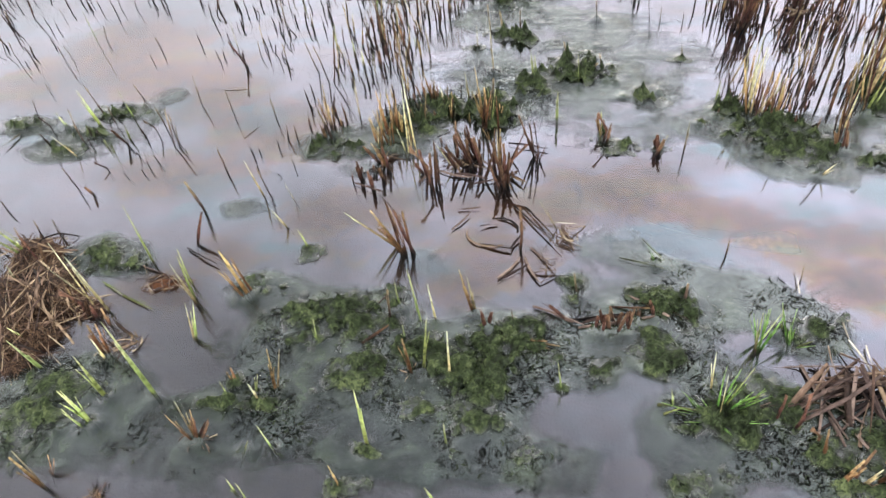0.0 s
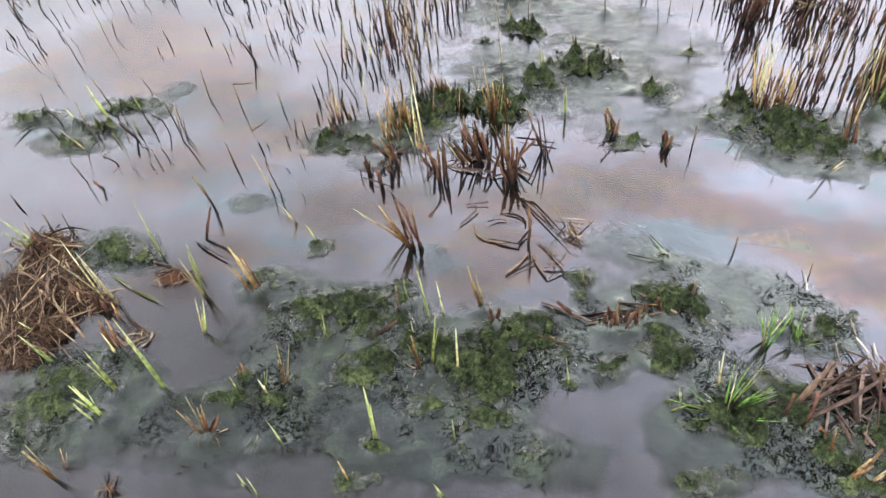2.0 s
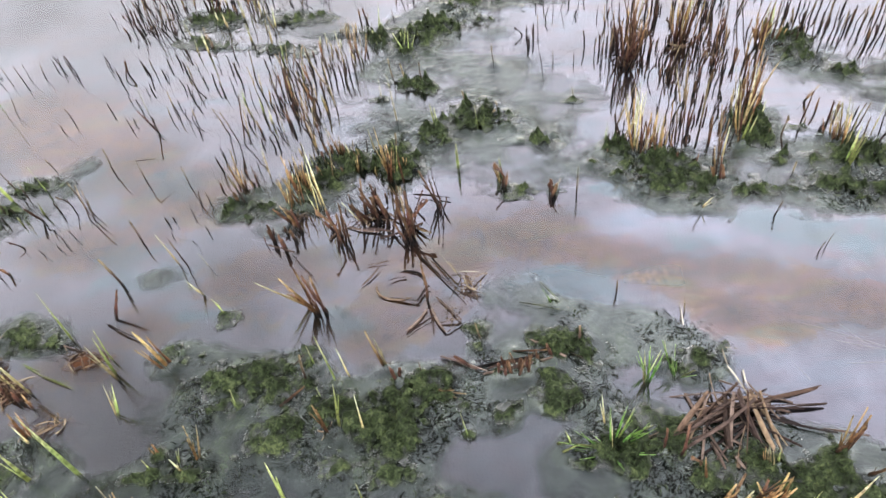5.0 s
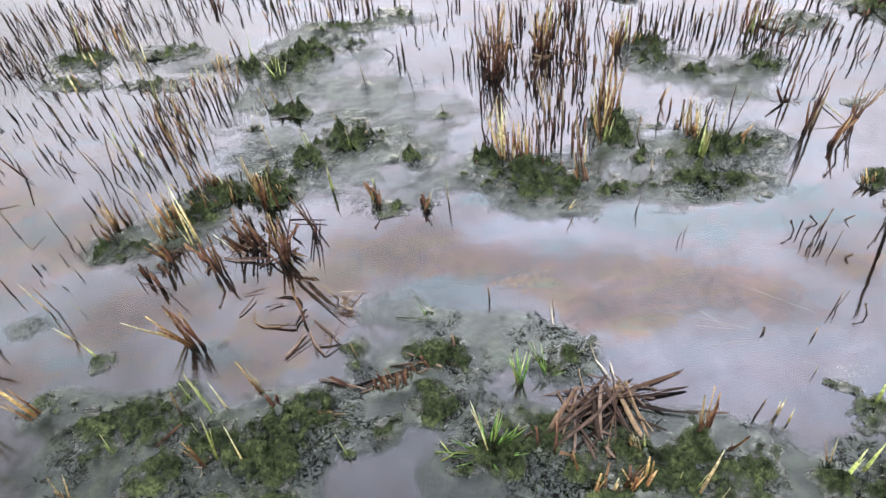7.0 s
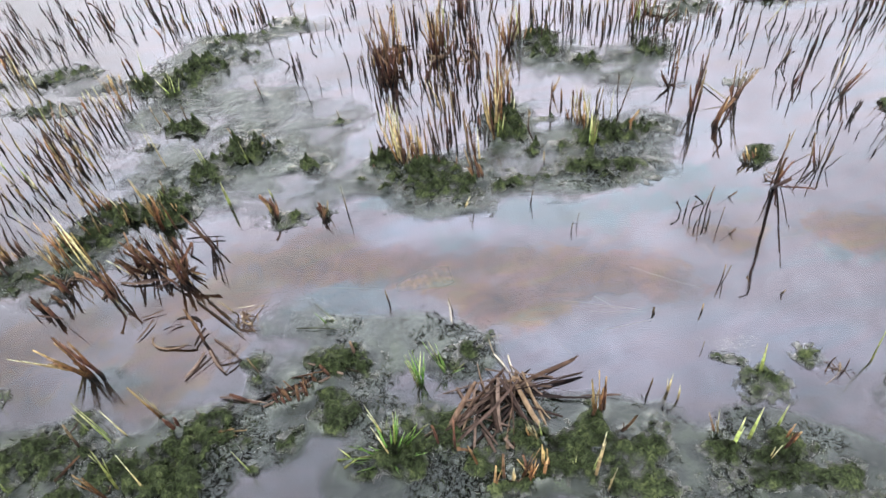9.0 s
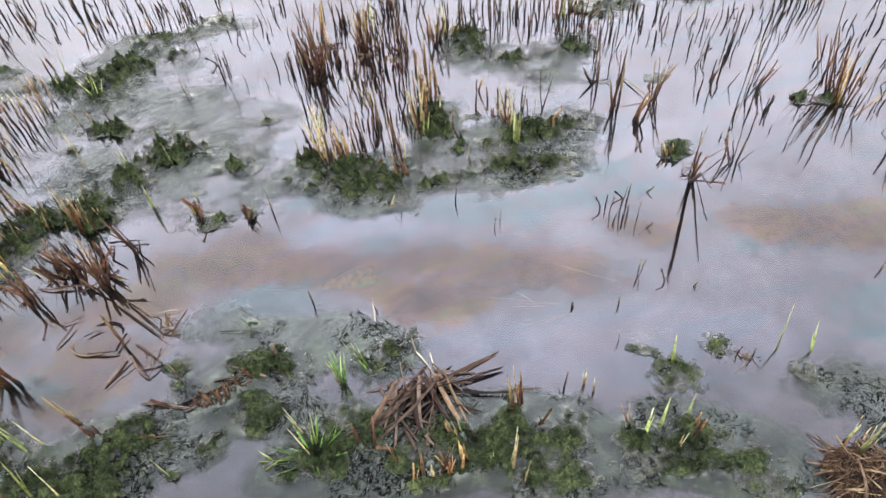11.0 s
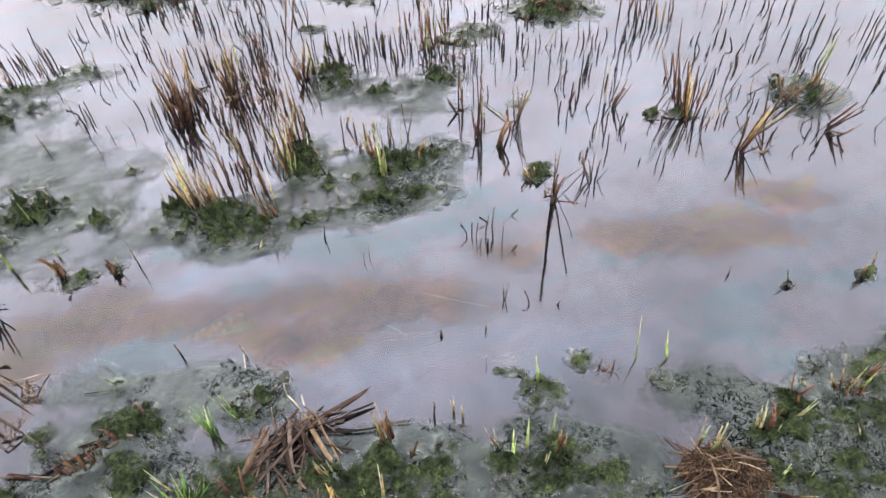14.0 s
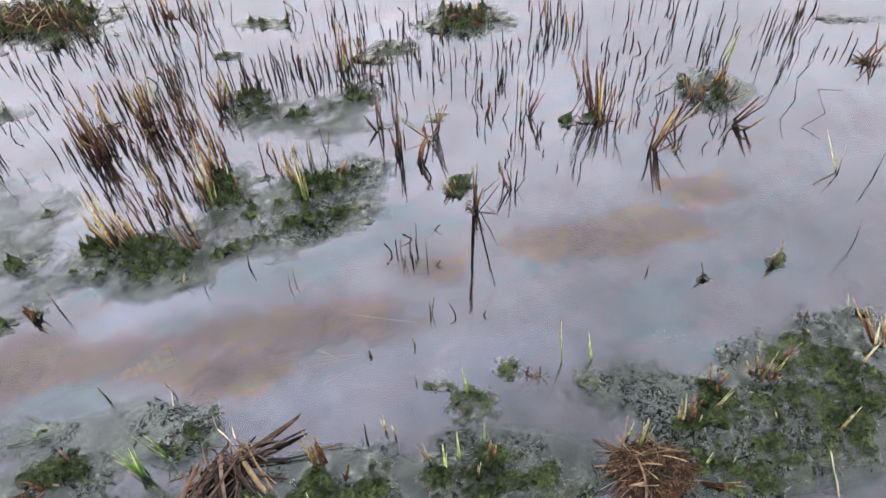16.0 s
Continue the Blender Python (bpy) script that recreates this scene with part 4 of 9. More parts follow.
def bubbles(x, y, a, b, turn, count):
    """Small gas bubbles caught in the film, as flattened domes."""
    c, s = math.cos(radians(turn)), math.sin(radians(turn))
    verts, faces = [], []
    for i in range(count):
        q, r = rng.uniform(0, math.tau), math.sqrt(rng.random())
        u, v = a * r * math.cos(q), b * r * math.sin(q)
        px, py, w = c * u - s * v, s * u + c * v, rng.uniform(0.0005, 0.0014)
        k = len(verts)
        for ring, h in ((1.0, 0.0), (0.75, 0.5), (0.3, 0.85)):
            verts += [(px + w * ring * math.cos(j * 1.047), py + w * ring * math.sin(j * 1.047), w * h) for j in range(6)]
        verts.append((px, py, w * 0.9))
        for ring in range(2):
            faces += [(k + 6 * ring + j, k + 6 * ring + (j + 1) % 6, k + 6 * ring + 6 + (j + 1) % 6, k + 6 * ring + 6 + j) for j in range(6)]
        faces += [(k + 12 + j, k + 12 + (j + 1) % 6, k + 18) for j in range(6)]
    tagged(part("bubble_patch", mesh_of("bubble_patch", verts, faces), FOAM, m=Matrix.Translation((x, y, 0))), "tiny pale gas bubbles caught in the water film", "bubbles", kind="stuff")


LYING = {
    "d": (SODDEN, "dead_leaf", "fallen dark brown reed leaf lying on the water"),
    "o": (KINDS["o"][0], "dead_leaf", "fallen rust-orange leaf lying on moss"),
    "y": (KINDS["y"][0], "dead_leaf", "fallen straw-yellow leaf lying over the stubs"),
    "g": (KINDS["g"][0], "fallen_shoot", "limp yellow-green blade fallen on the mud"),
    "p": (library("bleached_straw", lambda q: ribbon_shape(q, 1.0), 4, STRAW_GREY), "bleached_straw", "thin bleached white straw lying on the water"),
}


def lying(kind, x0, y0, x1, y1, width):
    meshes, name, label = LYING[kind]
    me = meshes[rng.randrange(len(meshes))]
    ob = part(name, me, None, m=along((x0, y0, 0.006), (x1, y1, 0.012), width / 1000))
    tagged(ob, label, "fallen leaf")


def sunken_straw(x0, y0, x1, y1, width):
    me = LYING["p"][0][rng.randrange(4)]
    tagged(part("sunken_straw", me, None, m=along((x0, y0, -0.02), (x1, y1, -0.018), width / 1000)), "pale straw sunk just under the water film", "straw")


def sunken_leaf(x, y, a, b, turn):
    """A broad ochre leaf lying under the water, cupped, cut square at one end."""
    rings = []
    for i in range(9):
        u = i / 8
        w = b * (0.35 + 0.65 * min(1.0, u * 1.6)) * (1.0 if u < 0.95 else 0.8)
        z = 0.006 * math.sin(u * 3.1)
        rings.append([(a * (2 * u - 1), w * q, z + 0.006 * q * q + e) for q, e in ((-1, 0), (-0.4, 0), (0.4, 0), (1, 0), (0.4, 0.002), (-0.4, 0.002))])
    ob = part("sunken_leaf", mesh_of("sunken_leaf", *loft(rings)), OCHRE, m=pose(x, y, -0.020, 0, 0, turn))
    tagged(ob, "broad ochre dead leaf sunk under the water film", "sunken leaf")


def curled_leaf(x, y, a, b, turn, start, sweep, width):
    """A dead leaf bent into an arc, lying on the water."""
    c, s = math.cos(radians(turn)), math.sin(radians(turn))
    rings = []
    for i in range(15):
        q = radians(start + sweep * i / 14)
        w = width / 2000 * (1 - 0.7 * abs(i / 7 - 1) ** 3)
        ring = []
        for j in range(6):
            k = j * math.tau / 6
            u, v = (a + w * math.cos(k)) * math.cos(q), (b + w * math.cos(k)) * math.sin(q)
            ring.append((c * u - s * v, s * u + c * v, 0.002 + 0.004 * math.sin(3.14 * i / 14) + 0.5 * w * math.sin(k)))
        rings.append(ring)
    ob = part("curled_leaf", mesh_of("curled_leaf", *loft(rings)), STRAW, m=Matrix.Translation((x, y, 0)))
    tagged(ob, "dead brown leaf curled into a ring on the water", "dead leaf")


def bent_reed(x, y, knee, tip, width):
    """A broken reed: a standing stem and the part beyond its kink."""
    thing = new("bent_reed")
    thing.location = (x, y, -DEPTH)
    tagged(thing, "broken dark brown reed kinked above the water", "cut reed")
    k = Vector(knee) + Vector((0, 0, DEPTH))
    part("stem", KINDS["s"][0][rng.randrange(10)], None, thing, m=along((0, 0, 0), k, width / 1000))
    part("broken_end", KINDS["s"][0][rng.randrange(10)], None, thing, m=along(k, Vector(tip) + Vector((0, 0, DEPTH)), width / 1000))

# ---- stubble: single stalks and tufts ----
stalk("s", -1.773, 2.372, 0.072, -0.001, -0.001, 3.2)
stalk("s", -1.662, 2.161, 0.082, -0.000, -0.000, 2.7)
stalk("s", -1.730, 2.205, 0.070, 0.012, 0.010, 2.7)
stalk("r", -1.711, 2.419, 0.098, 0.015, 0.011, 5.8)
stalk("s", -1.473, 2.130, 0.075, 0.002, 0.001, 2.9)
stalk("s", -1.468, 2.161, 0.052, 0.003, 0.002, 2.1)
stalk("g", -1.385, 2.218, 0.146, 0.003, 0.002, 4.3)
stalk("s", -1.358, 2.232, 0.066, 0.007, 0.004, 2.8)
stalk("s", -1.468, 1.971, 0.048, 0.002, 0.001, 2.2)
stalk("s", -1.600, 2.426, 0.035, 0.001, 0.000, 2)
stalk("s", -1.508, 2.461, 0.053, 0.003, 0.002, 2.6)
stalk("s", -1.471, 2.468, 0.055, -0.002, -0.001, 2.7)
stalk("s", -1.392, 2.424, 0.077, -0.001, -0.001, 3.4)
stalk("s", -1.386, 2.460, 0.057, 0.003, 0.002, 2.7)
stalk("s", -1.319, 2.442, 0.058, 0.007, 0.004, 2.7)
stalk("s", -1.210, 2.439, 0.050, -0.001, -0.001, 2.8)
stalk("s", -1.072, 2.439, 0.046, 0.001, 0.001, 2.8)
stalk("b", -0.999, 2.410, 0.070, 0.010, 0.004, 6.4)
stalk("s", -1.147, 2.176, 0.056, -0.001, -0.001, 3.7)
stalk("s", -1.167, 2.127, 0.025, 0.000, 0.000, 3)
stalk("s", -0.890, 2.386, 0.063, 0.001, 0.000, 4.4)
stalk("s", -0.724, 2.281, 0.095, 0.003, 0.001, 4.5)
stalk("s", -0.777, 2.157, 0.094, 0.004, 0.001, 3.1)
stalk("s", -0.786, 2.126, 0.057, 0.003, 0.001, 3.1)
stalk("s", -0.694, 2.097, 0.059, 0.002, 0.001, 3.2)
stalk("s", -0.702, 2.056, 0.031, 0.001, 0.000, 2.4)
stalk("y", -0.870, 2.158, 0.141, 0.006, 0.003, 2.3)
stalk("r", -0.816, 2.062, 0.104, -0.027, -0.012, 8.7)
stalk("s", -0.933, 1.888, 0.106, 0.006, 0.003, 3.3)
stalk("s", -1.481, 1.876, 0.049, 0.009, 0.008, 3)
stalk("g", -1.230, 1.793, 0.155, -0.008, -0.006, 6.4)
stalk("s", -1.230, 1.838, 0.130, -0.009, -0.007, 4)
stalk("s", -1.294, 1.763, 0.094, 0.006, 0.005, 4)
stalk("s", -1.260, 1.720, 0.078, -0.000, -0.000, 3.2)
stalk("s", -1.185, 1.798, 0.076, 0.003, 0.002, 3.2)
stalk("g", -1.139, 1.832, 0.118, -0.002, -0.001, 4.8)
stalk("s", -1.139, 1.930, 0.058, -0.006, -0.004, 3.9)
stalk("y", -1.260, 1.661, 0.111, -0.023, -0.020, 3.3)
stalk("b", -1.118, 1.710, 0.082, -0.022, -0.016, 6.7)
stalk("s", -1.032, 1.747, 0.075, -0.004, -0.003, 4.2)
stalk("s", -1.022, 1.783, 0.081, 0.000, 0.000, 4.2)
stalk("s", -0.976, 1.731, 0.083, 0.011, 0.007, 4.2)
stalk("s", -0.951, 1.688, 0.082, 0.012, 0.008, 3.4)
stalk("s", -0.777, 1.579, 0.093, 0.001, 0.001, 4.5)
stalk("y", -0.643, 1.467, 0.158, -0.014, -0.007, 4.8)
stalk("s", -0.624, 1.468, 0.117, -0.008, -0.004, 3.8)
stalk("s", -0.672, 1.802, 0.077, 0.000, 0.000, 3.5)
stalk("s", -0.617, 1.698, 0.058, 0.009, 0.004, 4.5)
stalk("s", -0.590, 1.704, 0.048, 0.003, 0.001, 3.6)
stalk("s", -1.214, 1.535, 0.088, -0.005, -0.004, 4.3)
stalk("s", -0.967, 1.689, 0.137, 0.018, 0.011, 4.3)
stalk("b", -1.156, 1.503, 0.045, -0.008, -0.007, 7.8)
stalk("s", -1.388, 1.443, 0.047, 0.000, 0.000, 3.4)
stalk("s", -1.251, 1.350, 0.059, 0.004, 0.005, 4.4)
stalk("s", -1.187, 1.342, 0.074, 0.004, 0.003, 4.5)
stalk("g", -0.900, 1.245, 0.225, 0.009, 0.007, 4.8)
stalk("y", -0.551, 1.446, 0.083, -0.009, -0.004, 4.9)
stalk("y", -0.559, 1.357, 0.085, -0.021, -0.010, 5)
stalk("g", -0.489, 1.281, 0.090, -0.011, -0.005, 4)
stalk("y", -0.972, 1.097, 0.226, -0.002, -0.002, 5.9)
stalk("y", -1.013, 1.110, 0.253, 0.005, 0.005, 4.9)
stalk("g", -1.267, 1.291, 0.152, -0.017, -0.019, 7.1)
stalk("g", -1.269, 1.282, 0.115, -0.022, -0.025, 6.2)
stalk("y", -1.262, 1.311, 0.124, -0.022, -0.024, 5.3)
tuft("tuft of rust-orange cut leaves on mossy mud", -0.616, 1.136,
     ("o", -0.003, -0.004, 0.213, -0.008, -0.005, 7),
     ("o", 0.002, -0.001, 0.182, -0.013, -0.008, 8),
     ("o", -0.010, -0.006, 0.144, -0.030, -0.020, 7),
     ("o", 0.005, 0.004, 0.163, -0.012, -0.007, 6),
     ("o", 0.007, 0.007, 0.129, -0.015, -0.009, 6))
tuft("yellow-green shoots beside a rotten brown stub", -0.761, 1.140,
     ("g", 0.002, -0.007, 0.170, 0.005, 0.004, 8),
     ("g", -0.015, 0.034, 0.141, 0.009, 0.007, 6),
     ("y", 0.013, -0.027, 0.184, -0.001, -0.000, 6))
tuft("pair of pale yellow-green leaves in dark mud", -0.728, 1.012,
     ("y", -0.002, -0.002, 0.134, 0.012, 0.010, 5),
     ("g", 0.002, 0.002, 0.122, 0.027, 0.022, 5))
stalk("g", -1.084, 0.932, 0.144, -0.006, -0.008, 9)
stalk("g", -1.154, 1.018, 0.075, -0.009, -0.012, 7.7)
tuft("frayed rust-orange stalks and straw-yellow dry leaves in shallow water", -0.932, 0.964,
     ("o", -0.006, 0.003, 0.120, 0.008, 0.009, 8),
     ("o", 0.005, 0.006, 0.119, 0.013, 0.014, 7),
     ("y", 0.001, -0.009, 0.096, 0.003, 0.003, 6))
stalk("g", -0.780, 0.861, 0.301, 0.006, 0.006, 7)
stalk("g", -0.897, 0.857, 0.182, 0.005, 0.006, 8)
tuft("fresh yellow-green shoots in shallow water", -0.917, 0.792,
     ("g", -0.001, 0.007, 0.158, -0.002, -0.003, 9),
     ("g", 0.010, 0.000, 0.153, 0.005, 0.006, 8),
     ("g", -0.009, -0.008, 0.104, 0.000, 0.001, 7))
tuft("frayed rust-orange stalks and straw-yellow dry leaves in shallow water", -0.960, 0.656,
     ("y", 0.001, -0.011, 0.168, 0.010, 0.019, 8),
     ("o", -0.005, -0.008, 0.137, 0.004, 0.008, 8),
     ("o", 0.004, 0.019, 0.063, 0.012, 0.020, 6))
tuft("frayed rust-orange stalks and rotten dark brown stubs in shallow water", -0.656, 0.752,
     ("o", -0.010, 0.000, 0.147, -0.006, -0.006, 7),
     ("y", -0.004, 0.005, 0.155, 0.007, 0.008, 7),
     ("o", 0.003, -0.000, 0.126, 0.013, 0.014, 8),
     ("b", 0.007, -0.003, 0.055, 0.032, 0.034, 8),
     ("r", 0.002, -0.005, 0.089, 0.011, 0.012, 9),
     ("b", 0.002, 0.003, 0.049, 0.022, 0.023, 8))
tuft("frayed rust-orange stalks and fresh yellow-green shoots in shallow water", -0.561, 0.874,
     ("o", 0.060, -0.007, 0.171, 0.019, 0.013, 7),
     ("y", 0.062, -0.004, 0.151, 0.030, 0.021, 6),
     ("o", -0.037, 0.020, 0.066, 0.005, 0.004, 7),
     ("o", -0.043, 0.017, 0.055, -0.002, -0.001, 6),
     ("g", -0.042, -0.026, 0.085, 0.004, 0.004, 5))
tuft("fresh yellow-green shoots and straw-yellow dry leaves in shallow water", -0.524, 0.800,
     ("y", -0.011, 0.045, 0.082, -0.005, -0.004, 6),
     ("g", -0.022, 0.062, 0.074, 0.021, 0.016, 5),
     ("b", 0.011, 0.039, 0.039, 0.003, 0.002, 8),
     ("g", 0.044, -0.070, 0.125, 0.004, 0.003, 4),
     ("g", -0.023, -0.076, 0.032, 0.013, 0.013, 4))
stalk("g", -0.547, 0.640, 0.064, 0.001, 0.001, 6)
stalk("g", -0.518, 0.622, 0.088, 0.004, 0.004, 5)
stalk("b", -0.833, 0.624, 0.035, 0.004, 0.007, 9)
stalk("g", -0.280, 0.743, 0.237, 0.014, 0.007, 8)
tuft("fresh yellow-green shoots and straw-yellow dry leaves in shallow water", -0.159, 0.911,
     ("o", -0.037, -0.001, 0.177, 0.006, 0.002, 8),
     ("g", -0.011, 0.010, 0.217, 0.018, 0.005, 6),
     ("y", 0.048, -0.008, 0.184, 0.012, 0.002, 7))
stalk("g", -0.111, 0.738, 0.111, 0.003, 0.001, 5)
stalk("g", 0.133, 0.867, 0.124, -0.009, 0.001, 4)
stalk("o", -0.328, 0.653, 0.109, -0.000, -0.000, 6)
stalk("g", -0.129, 0.619, 0.092, -0.012, -0.004, 7)
stalk("g", -0.427, 0.999, 0.092, 0.009, 0.004, 5)
tuft("frayed rust-orange stalks and straw-yellow dry leaves in shallow water", -0.237, 1.263,
     ("y", -0.020, 0.021, 0.137, -0.093, -0.023, 7),
     ("y", -0.016, 0.013, 0.181, -0.100, -0.025, 7),
     ("o", -0.006, -0.005, 0.185, -0.064, -0.015, 9),
     ("o", -0.000, -0.006, 0.176, -0.049, -0.012, 10),
     ("o", 0.008, -0.006, 0.175, -0.020, -0.005, 10),
     ("o", 0.017, -0.002, 0.168, -0.011, -0.003, 9),
     ("r", -0.009, -0.009, 0.153, -0.020, -0.005, 11),
     ("r", 0.027, -0.006, 0.161, -0.030, -0.006, 10))
tuft("rotten dark brown stubs in shallow water", -0.358, 1.511,
     ("b", -0.018, 0.012, 0.080, -0.003, -0.001, 9.7),
     ("b", 0.017, -0.024, 0.082, 0.004, 0.001, 9.8),
     ("b", 0.044, 0.009, 0.066, 0.001, 0.000, 8.8),
     ("b", -0.043, 0.003, 0.056, -0.000, -0.000, 6.8))
tuft("dark red-brown cut stems and rotten dark brown stubs in shallow water", -0.192, 1.530,
     ("r", 0.000, -0.003, 0.093, -0.013, -0.002, 11.8),
     ("r", 0.011, -0.008, 0.101, -0.008, -0.001, 10.8),
     ("b", -0.012, 0.011, 0.055, -0.012, -0.002, 8.8))
tuft("dark red-brown cut stems and straw-yellow dry leaves in shallow water", -0.081, 1.569,
     ("r", -0.035, -0.015, 0.101, -0.029, -0.003, 8.8),
     ("r", -0.013, -0.011, 0.105, -0.023, -0.002, 9.7),
     ("r", 0.006, 0.005, 0.109, -0.019, -0.001, 10.7),
     ("r", 0.015, 0.016, 0.092, -0.019, -0.001, 10.6),
     ("r", 0.028, 0.015, 0.106, -0.003, -0.000, 8.7),
     ("y", -0.040, -0.014, 0.097, -0.042, -0.005, 4.9),
     ("b", 0.040, 0.004, 0.076, -0.006, -0.000, 8.7))
tuft("dark red-brown cut stems and straw-yellow dry leaves in shallow water", 0.017, 1.528,
     ("y", -0.011, 0.020, 0.156, -0.004, -0.000, 4.9),
     ("r", -0.017, -0.015, 0.115, -0.008, -0.000, 10.9),
     ("r", -0.008, -0.028, 0.140, 0.001, 0.000, 9.9),
     ("r", 0.003, -0.020, 0.118, 0.007, 0.000, 9.9),
     ("r", 0.011, -0.008, 0.089, 0.012, 0.000, 7.9),
     ("b", 0.023, 0.051, 0.063, 0.021, -0.000, 5.8))
stalk("r", 0.056, 1.262, 0.161, 0.004, -0.000, 10)
stalk("b", 0.157, 1.049, 0.066, -0.050, 0.006, 8)
tuft("fresh yellow-green shoots and thin dark stems in shallow water", -0.205, 1.051,
     ("g", 0.016, 0.013, 0.198, -0.007, -0.002, 7),
     ("g", 0.024, -0.010, 0.202, 0.007, 0.002, 8),
     ("g", -0.030, 0.041, 0.104, 0.001, 0.000, 6),
     ("s", -0.052, -0.002, 0.124, 0.017, 0.005, 6),
     ("y", 0.057, 0.004, 0.147, -0.004, -0.001, 6),
     ("g", -0.015, -0.046, 0.061, -0.002, -0.001, 6))
tuft("straw-yellow dry leaves and frayed rust-orange stalks in shallow water", -0.057, 1.071,
     ("o", -0.003, 0.000, 0.167, -0.013, -0.001, 9),
     ("y", 0.003, -0.000, 0.150, -0.012, -0.001, 7))
tuft("rotten dark brown stubs and thin dark stems in shallow water", -0.012, 1.038,
     ("b", -0.021, -0.005, 0.082, -0.004, -0.000, 9),
     ("b", -0.011, 0.002, 0.081, 0.006, 0.000, 9),
     ("b", -0.016, -0.002, 0.066, 0.000, 0.000, 8),
     ("s", 0.047, 0.006, 0.057, -0.009, -0.000, 3))
stalk("s", 0.190, 1.117, 0.083, -0.016, 0.002, 5)
stalk("y", 0.151, 1.322, 0.117, -0.048, 0.005, 4)
tuft("rotten dark brown stubs in shallow water", 0.266, 1.035,
     ("b", -0.026, 0.001, 0.058, -0.009, 0.002, 10),
     ("b", -0.003, 0.002, 0.070, -0.005, 0.001, 9),
     ("b", 0.029, -0.003, 0.056, 0.002, -0.000, 8))
stalk("s", 0.433, 1.085, 0.076, -0.013, 0.005, 8)
stalk("f", 0.567, 0.976, 0.101, -0.026, 0.016, 5)
stalk("f", 0.573, 0.973, 0.133, -0.011, 0.007, 5)
stalk("f", 0.630, 0.964, 0.135, -0.040, 0.028, 5)
stalk("f", 0.631, 0.961, 0.095, -0.017, 0.012, 4)
stalk("s", 0.548, 1.221, 0.059, -0.003, 0.001, 4)
stalk("s", 0.700, 1.139, 0.059, -0.005, 0.003, 3)
stalk("f", 0.380, 1.205, 0.073, -0.028, 0.009, 3)
stalk("g", 0.300, 1.724, 0.046, -0.007, 0.001, 7.4)
stalk("b", 0.294, 1.663, 0.076, -0.018, 0.003, 9.4)
stalk("b", 0.304, 1.667, 0.066, -0.008, 0.001, 8.4)
stalk("b", 0.439, 1.595, 0.061, -0.008, 0.002, 13.3)
stalk("y", 0.507, 1.582, 0.117, -0.001, 0.000, 4.7)
stalk("s", 0.566, 1.991, 0.057, -0.005, 0.002, 3.3)
stalk("s", 0.330, 2.214, 0.090, -0.006, 0.001, 4)
stalk("s", 0.534, 2.201, 0.044, -0.002, 0.001, 2.4)
stalk("s", 0.601, 2.176, 0.035, -0.002, 0.001, 2.4)
tuft("thin dark stems and straw-yellow dry leaves in shallow water", -0.527, 1.973,
     ("r", 0.013, -0.021, 0.166, -0.001, -0.000, 5.9),
     ("s", -0.001, -0.014, 0.148, -0.010, -0.003, 4.2),
     ("s", -0.041, 0.034, 0.118, -0.019, -0.006, 4.1),
     ("y", 0.029, 0.001, 0.197, 0.025, 0.007, 3.4))
stalk("s", -0.474, 2.156, 0.155, -0.005, -0.001, 4)
stalk("y", -0.409, 1.780, 0.160, 0.007, 0.002, 4.5)
tuft("tuft of rust-orange cut leaves on mossy mud", -0.500, 1.749,
     ("o", -0.008, 0.043, 0.127, 0.007, 0.002, 5.3),
     ("o", -0.013, 0.030, 0.091, -0.010, -0.003, 5.3),
     ("s", 0.005, -0.038, 0.100, -0.013, -0.004, 6.3),
     ("s", 0.016, -0.034, 0.109, -0.002, -0.001, 4.5))
tuft("tuft of rust-orange cut leaves on mossy mud", -0.303, 1.648,
     ("o", -0.017, -0.001, 0.128, -0.032, -0.007, 6.6),
     ("o", -0.009, 0.032, 0.183, -0.007, -0.002, 5.6),
     ("o", 0.009, 0.067, 0.143, -0.005, -0.001, 5.5),
     ("o", -0.006, 0.003, 0.146, -0.025, -0.006, 6.6),
     ("o", -0.001, 0.043, 0.130, -0.011, -0.002, 5.6),
     ("b", -0.021, -0.049, 0.079, -0.024, -0.006, 9.5),
     ("b", -0.031, -0.056, 0.081, -0.029, -0.007, 8.6),
     ("y", 0.077, -0.039, 0.294, -0.003, -0.000, 4.8))
tuft("frayed rust-orange stalks and fresh yellow-green shoots in shallow water", -0.026, 1.741,
     ("o", -0.009, -0.010, 0.134, -0.010, -0.000, 7.4),
     ("o", -0.002, -0.035, 0.165, -0.002, -0.000, 7.5),
     ("g", 0.008, -0.018, 0.134, 0.018, 0.001, 7.4),
     ("s", 0.015, 0.068, 0.095, -0.003, -0.000, 6.3),
     ("o", -0.012, -0.005, 0.107, -0.020, -0.001, 5.5))
tuft("fresh yellow-green shoots in shallow water", 0.118, 1.920,
     ("g", -0.001, -0.010, 0.116, -0.007, 0.000, 7.9),
     ("g", 0.005, -0.002, 0.098, 0.001, -0.000, 7),
     ("g", -0.004, 0.012, 0.074, -0.010, 0.000, 5.2))
stalk("g", 0.175, 1.727, 0.112, -0.000, 0.000, 7.4)
tuft("dark red-brown cut stems and rotten dark brown stubs in shallow water", 0.110, 1.589,
     ("r", -0.006, 0.003, 0.133, -0.032, 0.001, 7.7),
     ("r", -0.001, 0.011, 0.117, -0.026, 0.001, 6.7),
     ("b", 0.007, -0.014, 0.064, 0.010, -0.001, 5.8))
stalk("s", 0.080, 2.138, 0.109, -0.001, 0.000, 4.1)
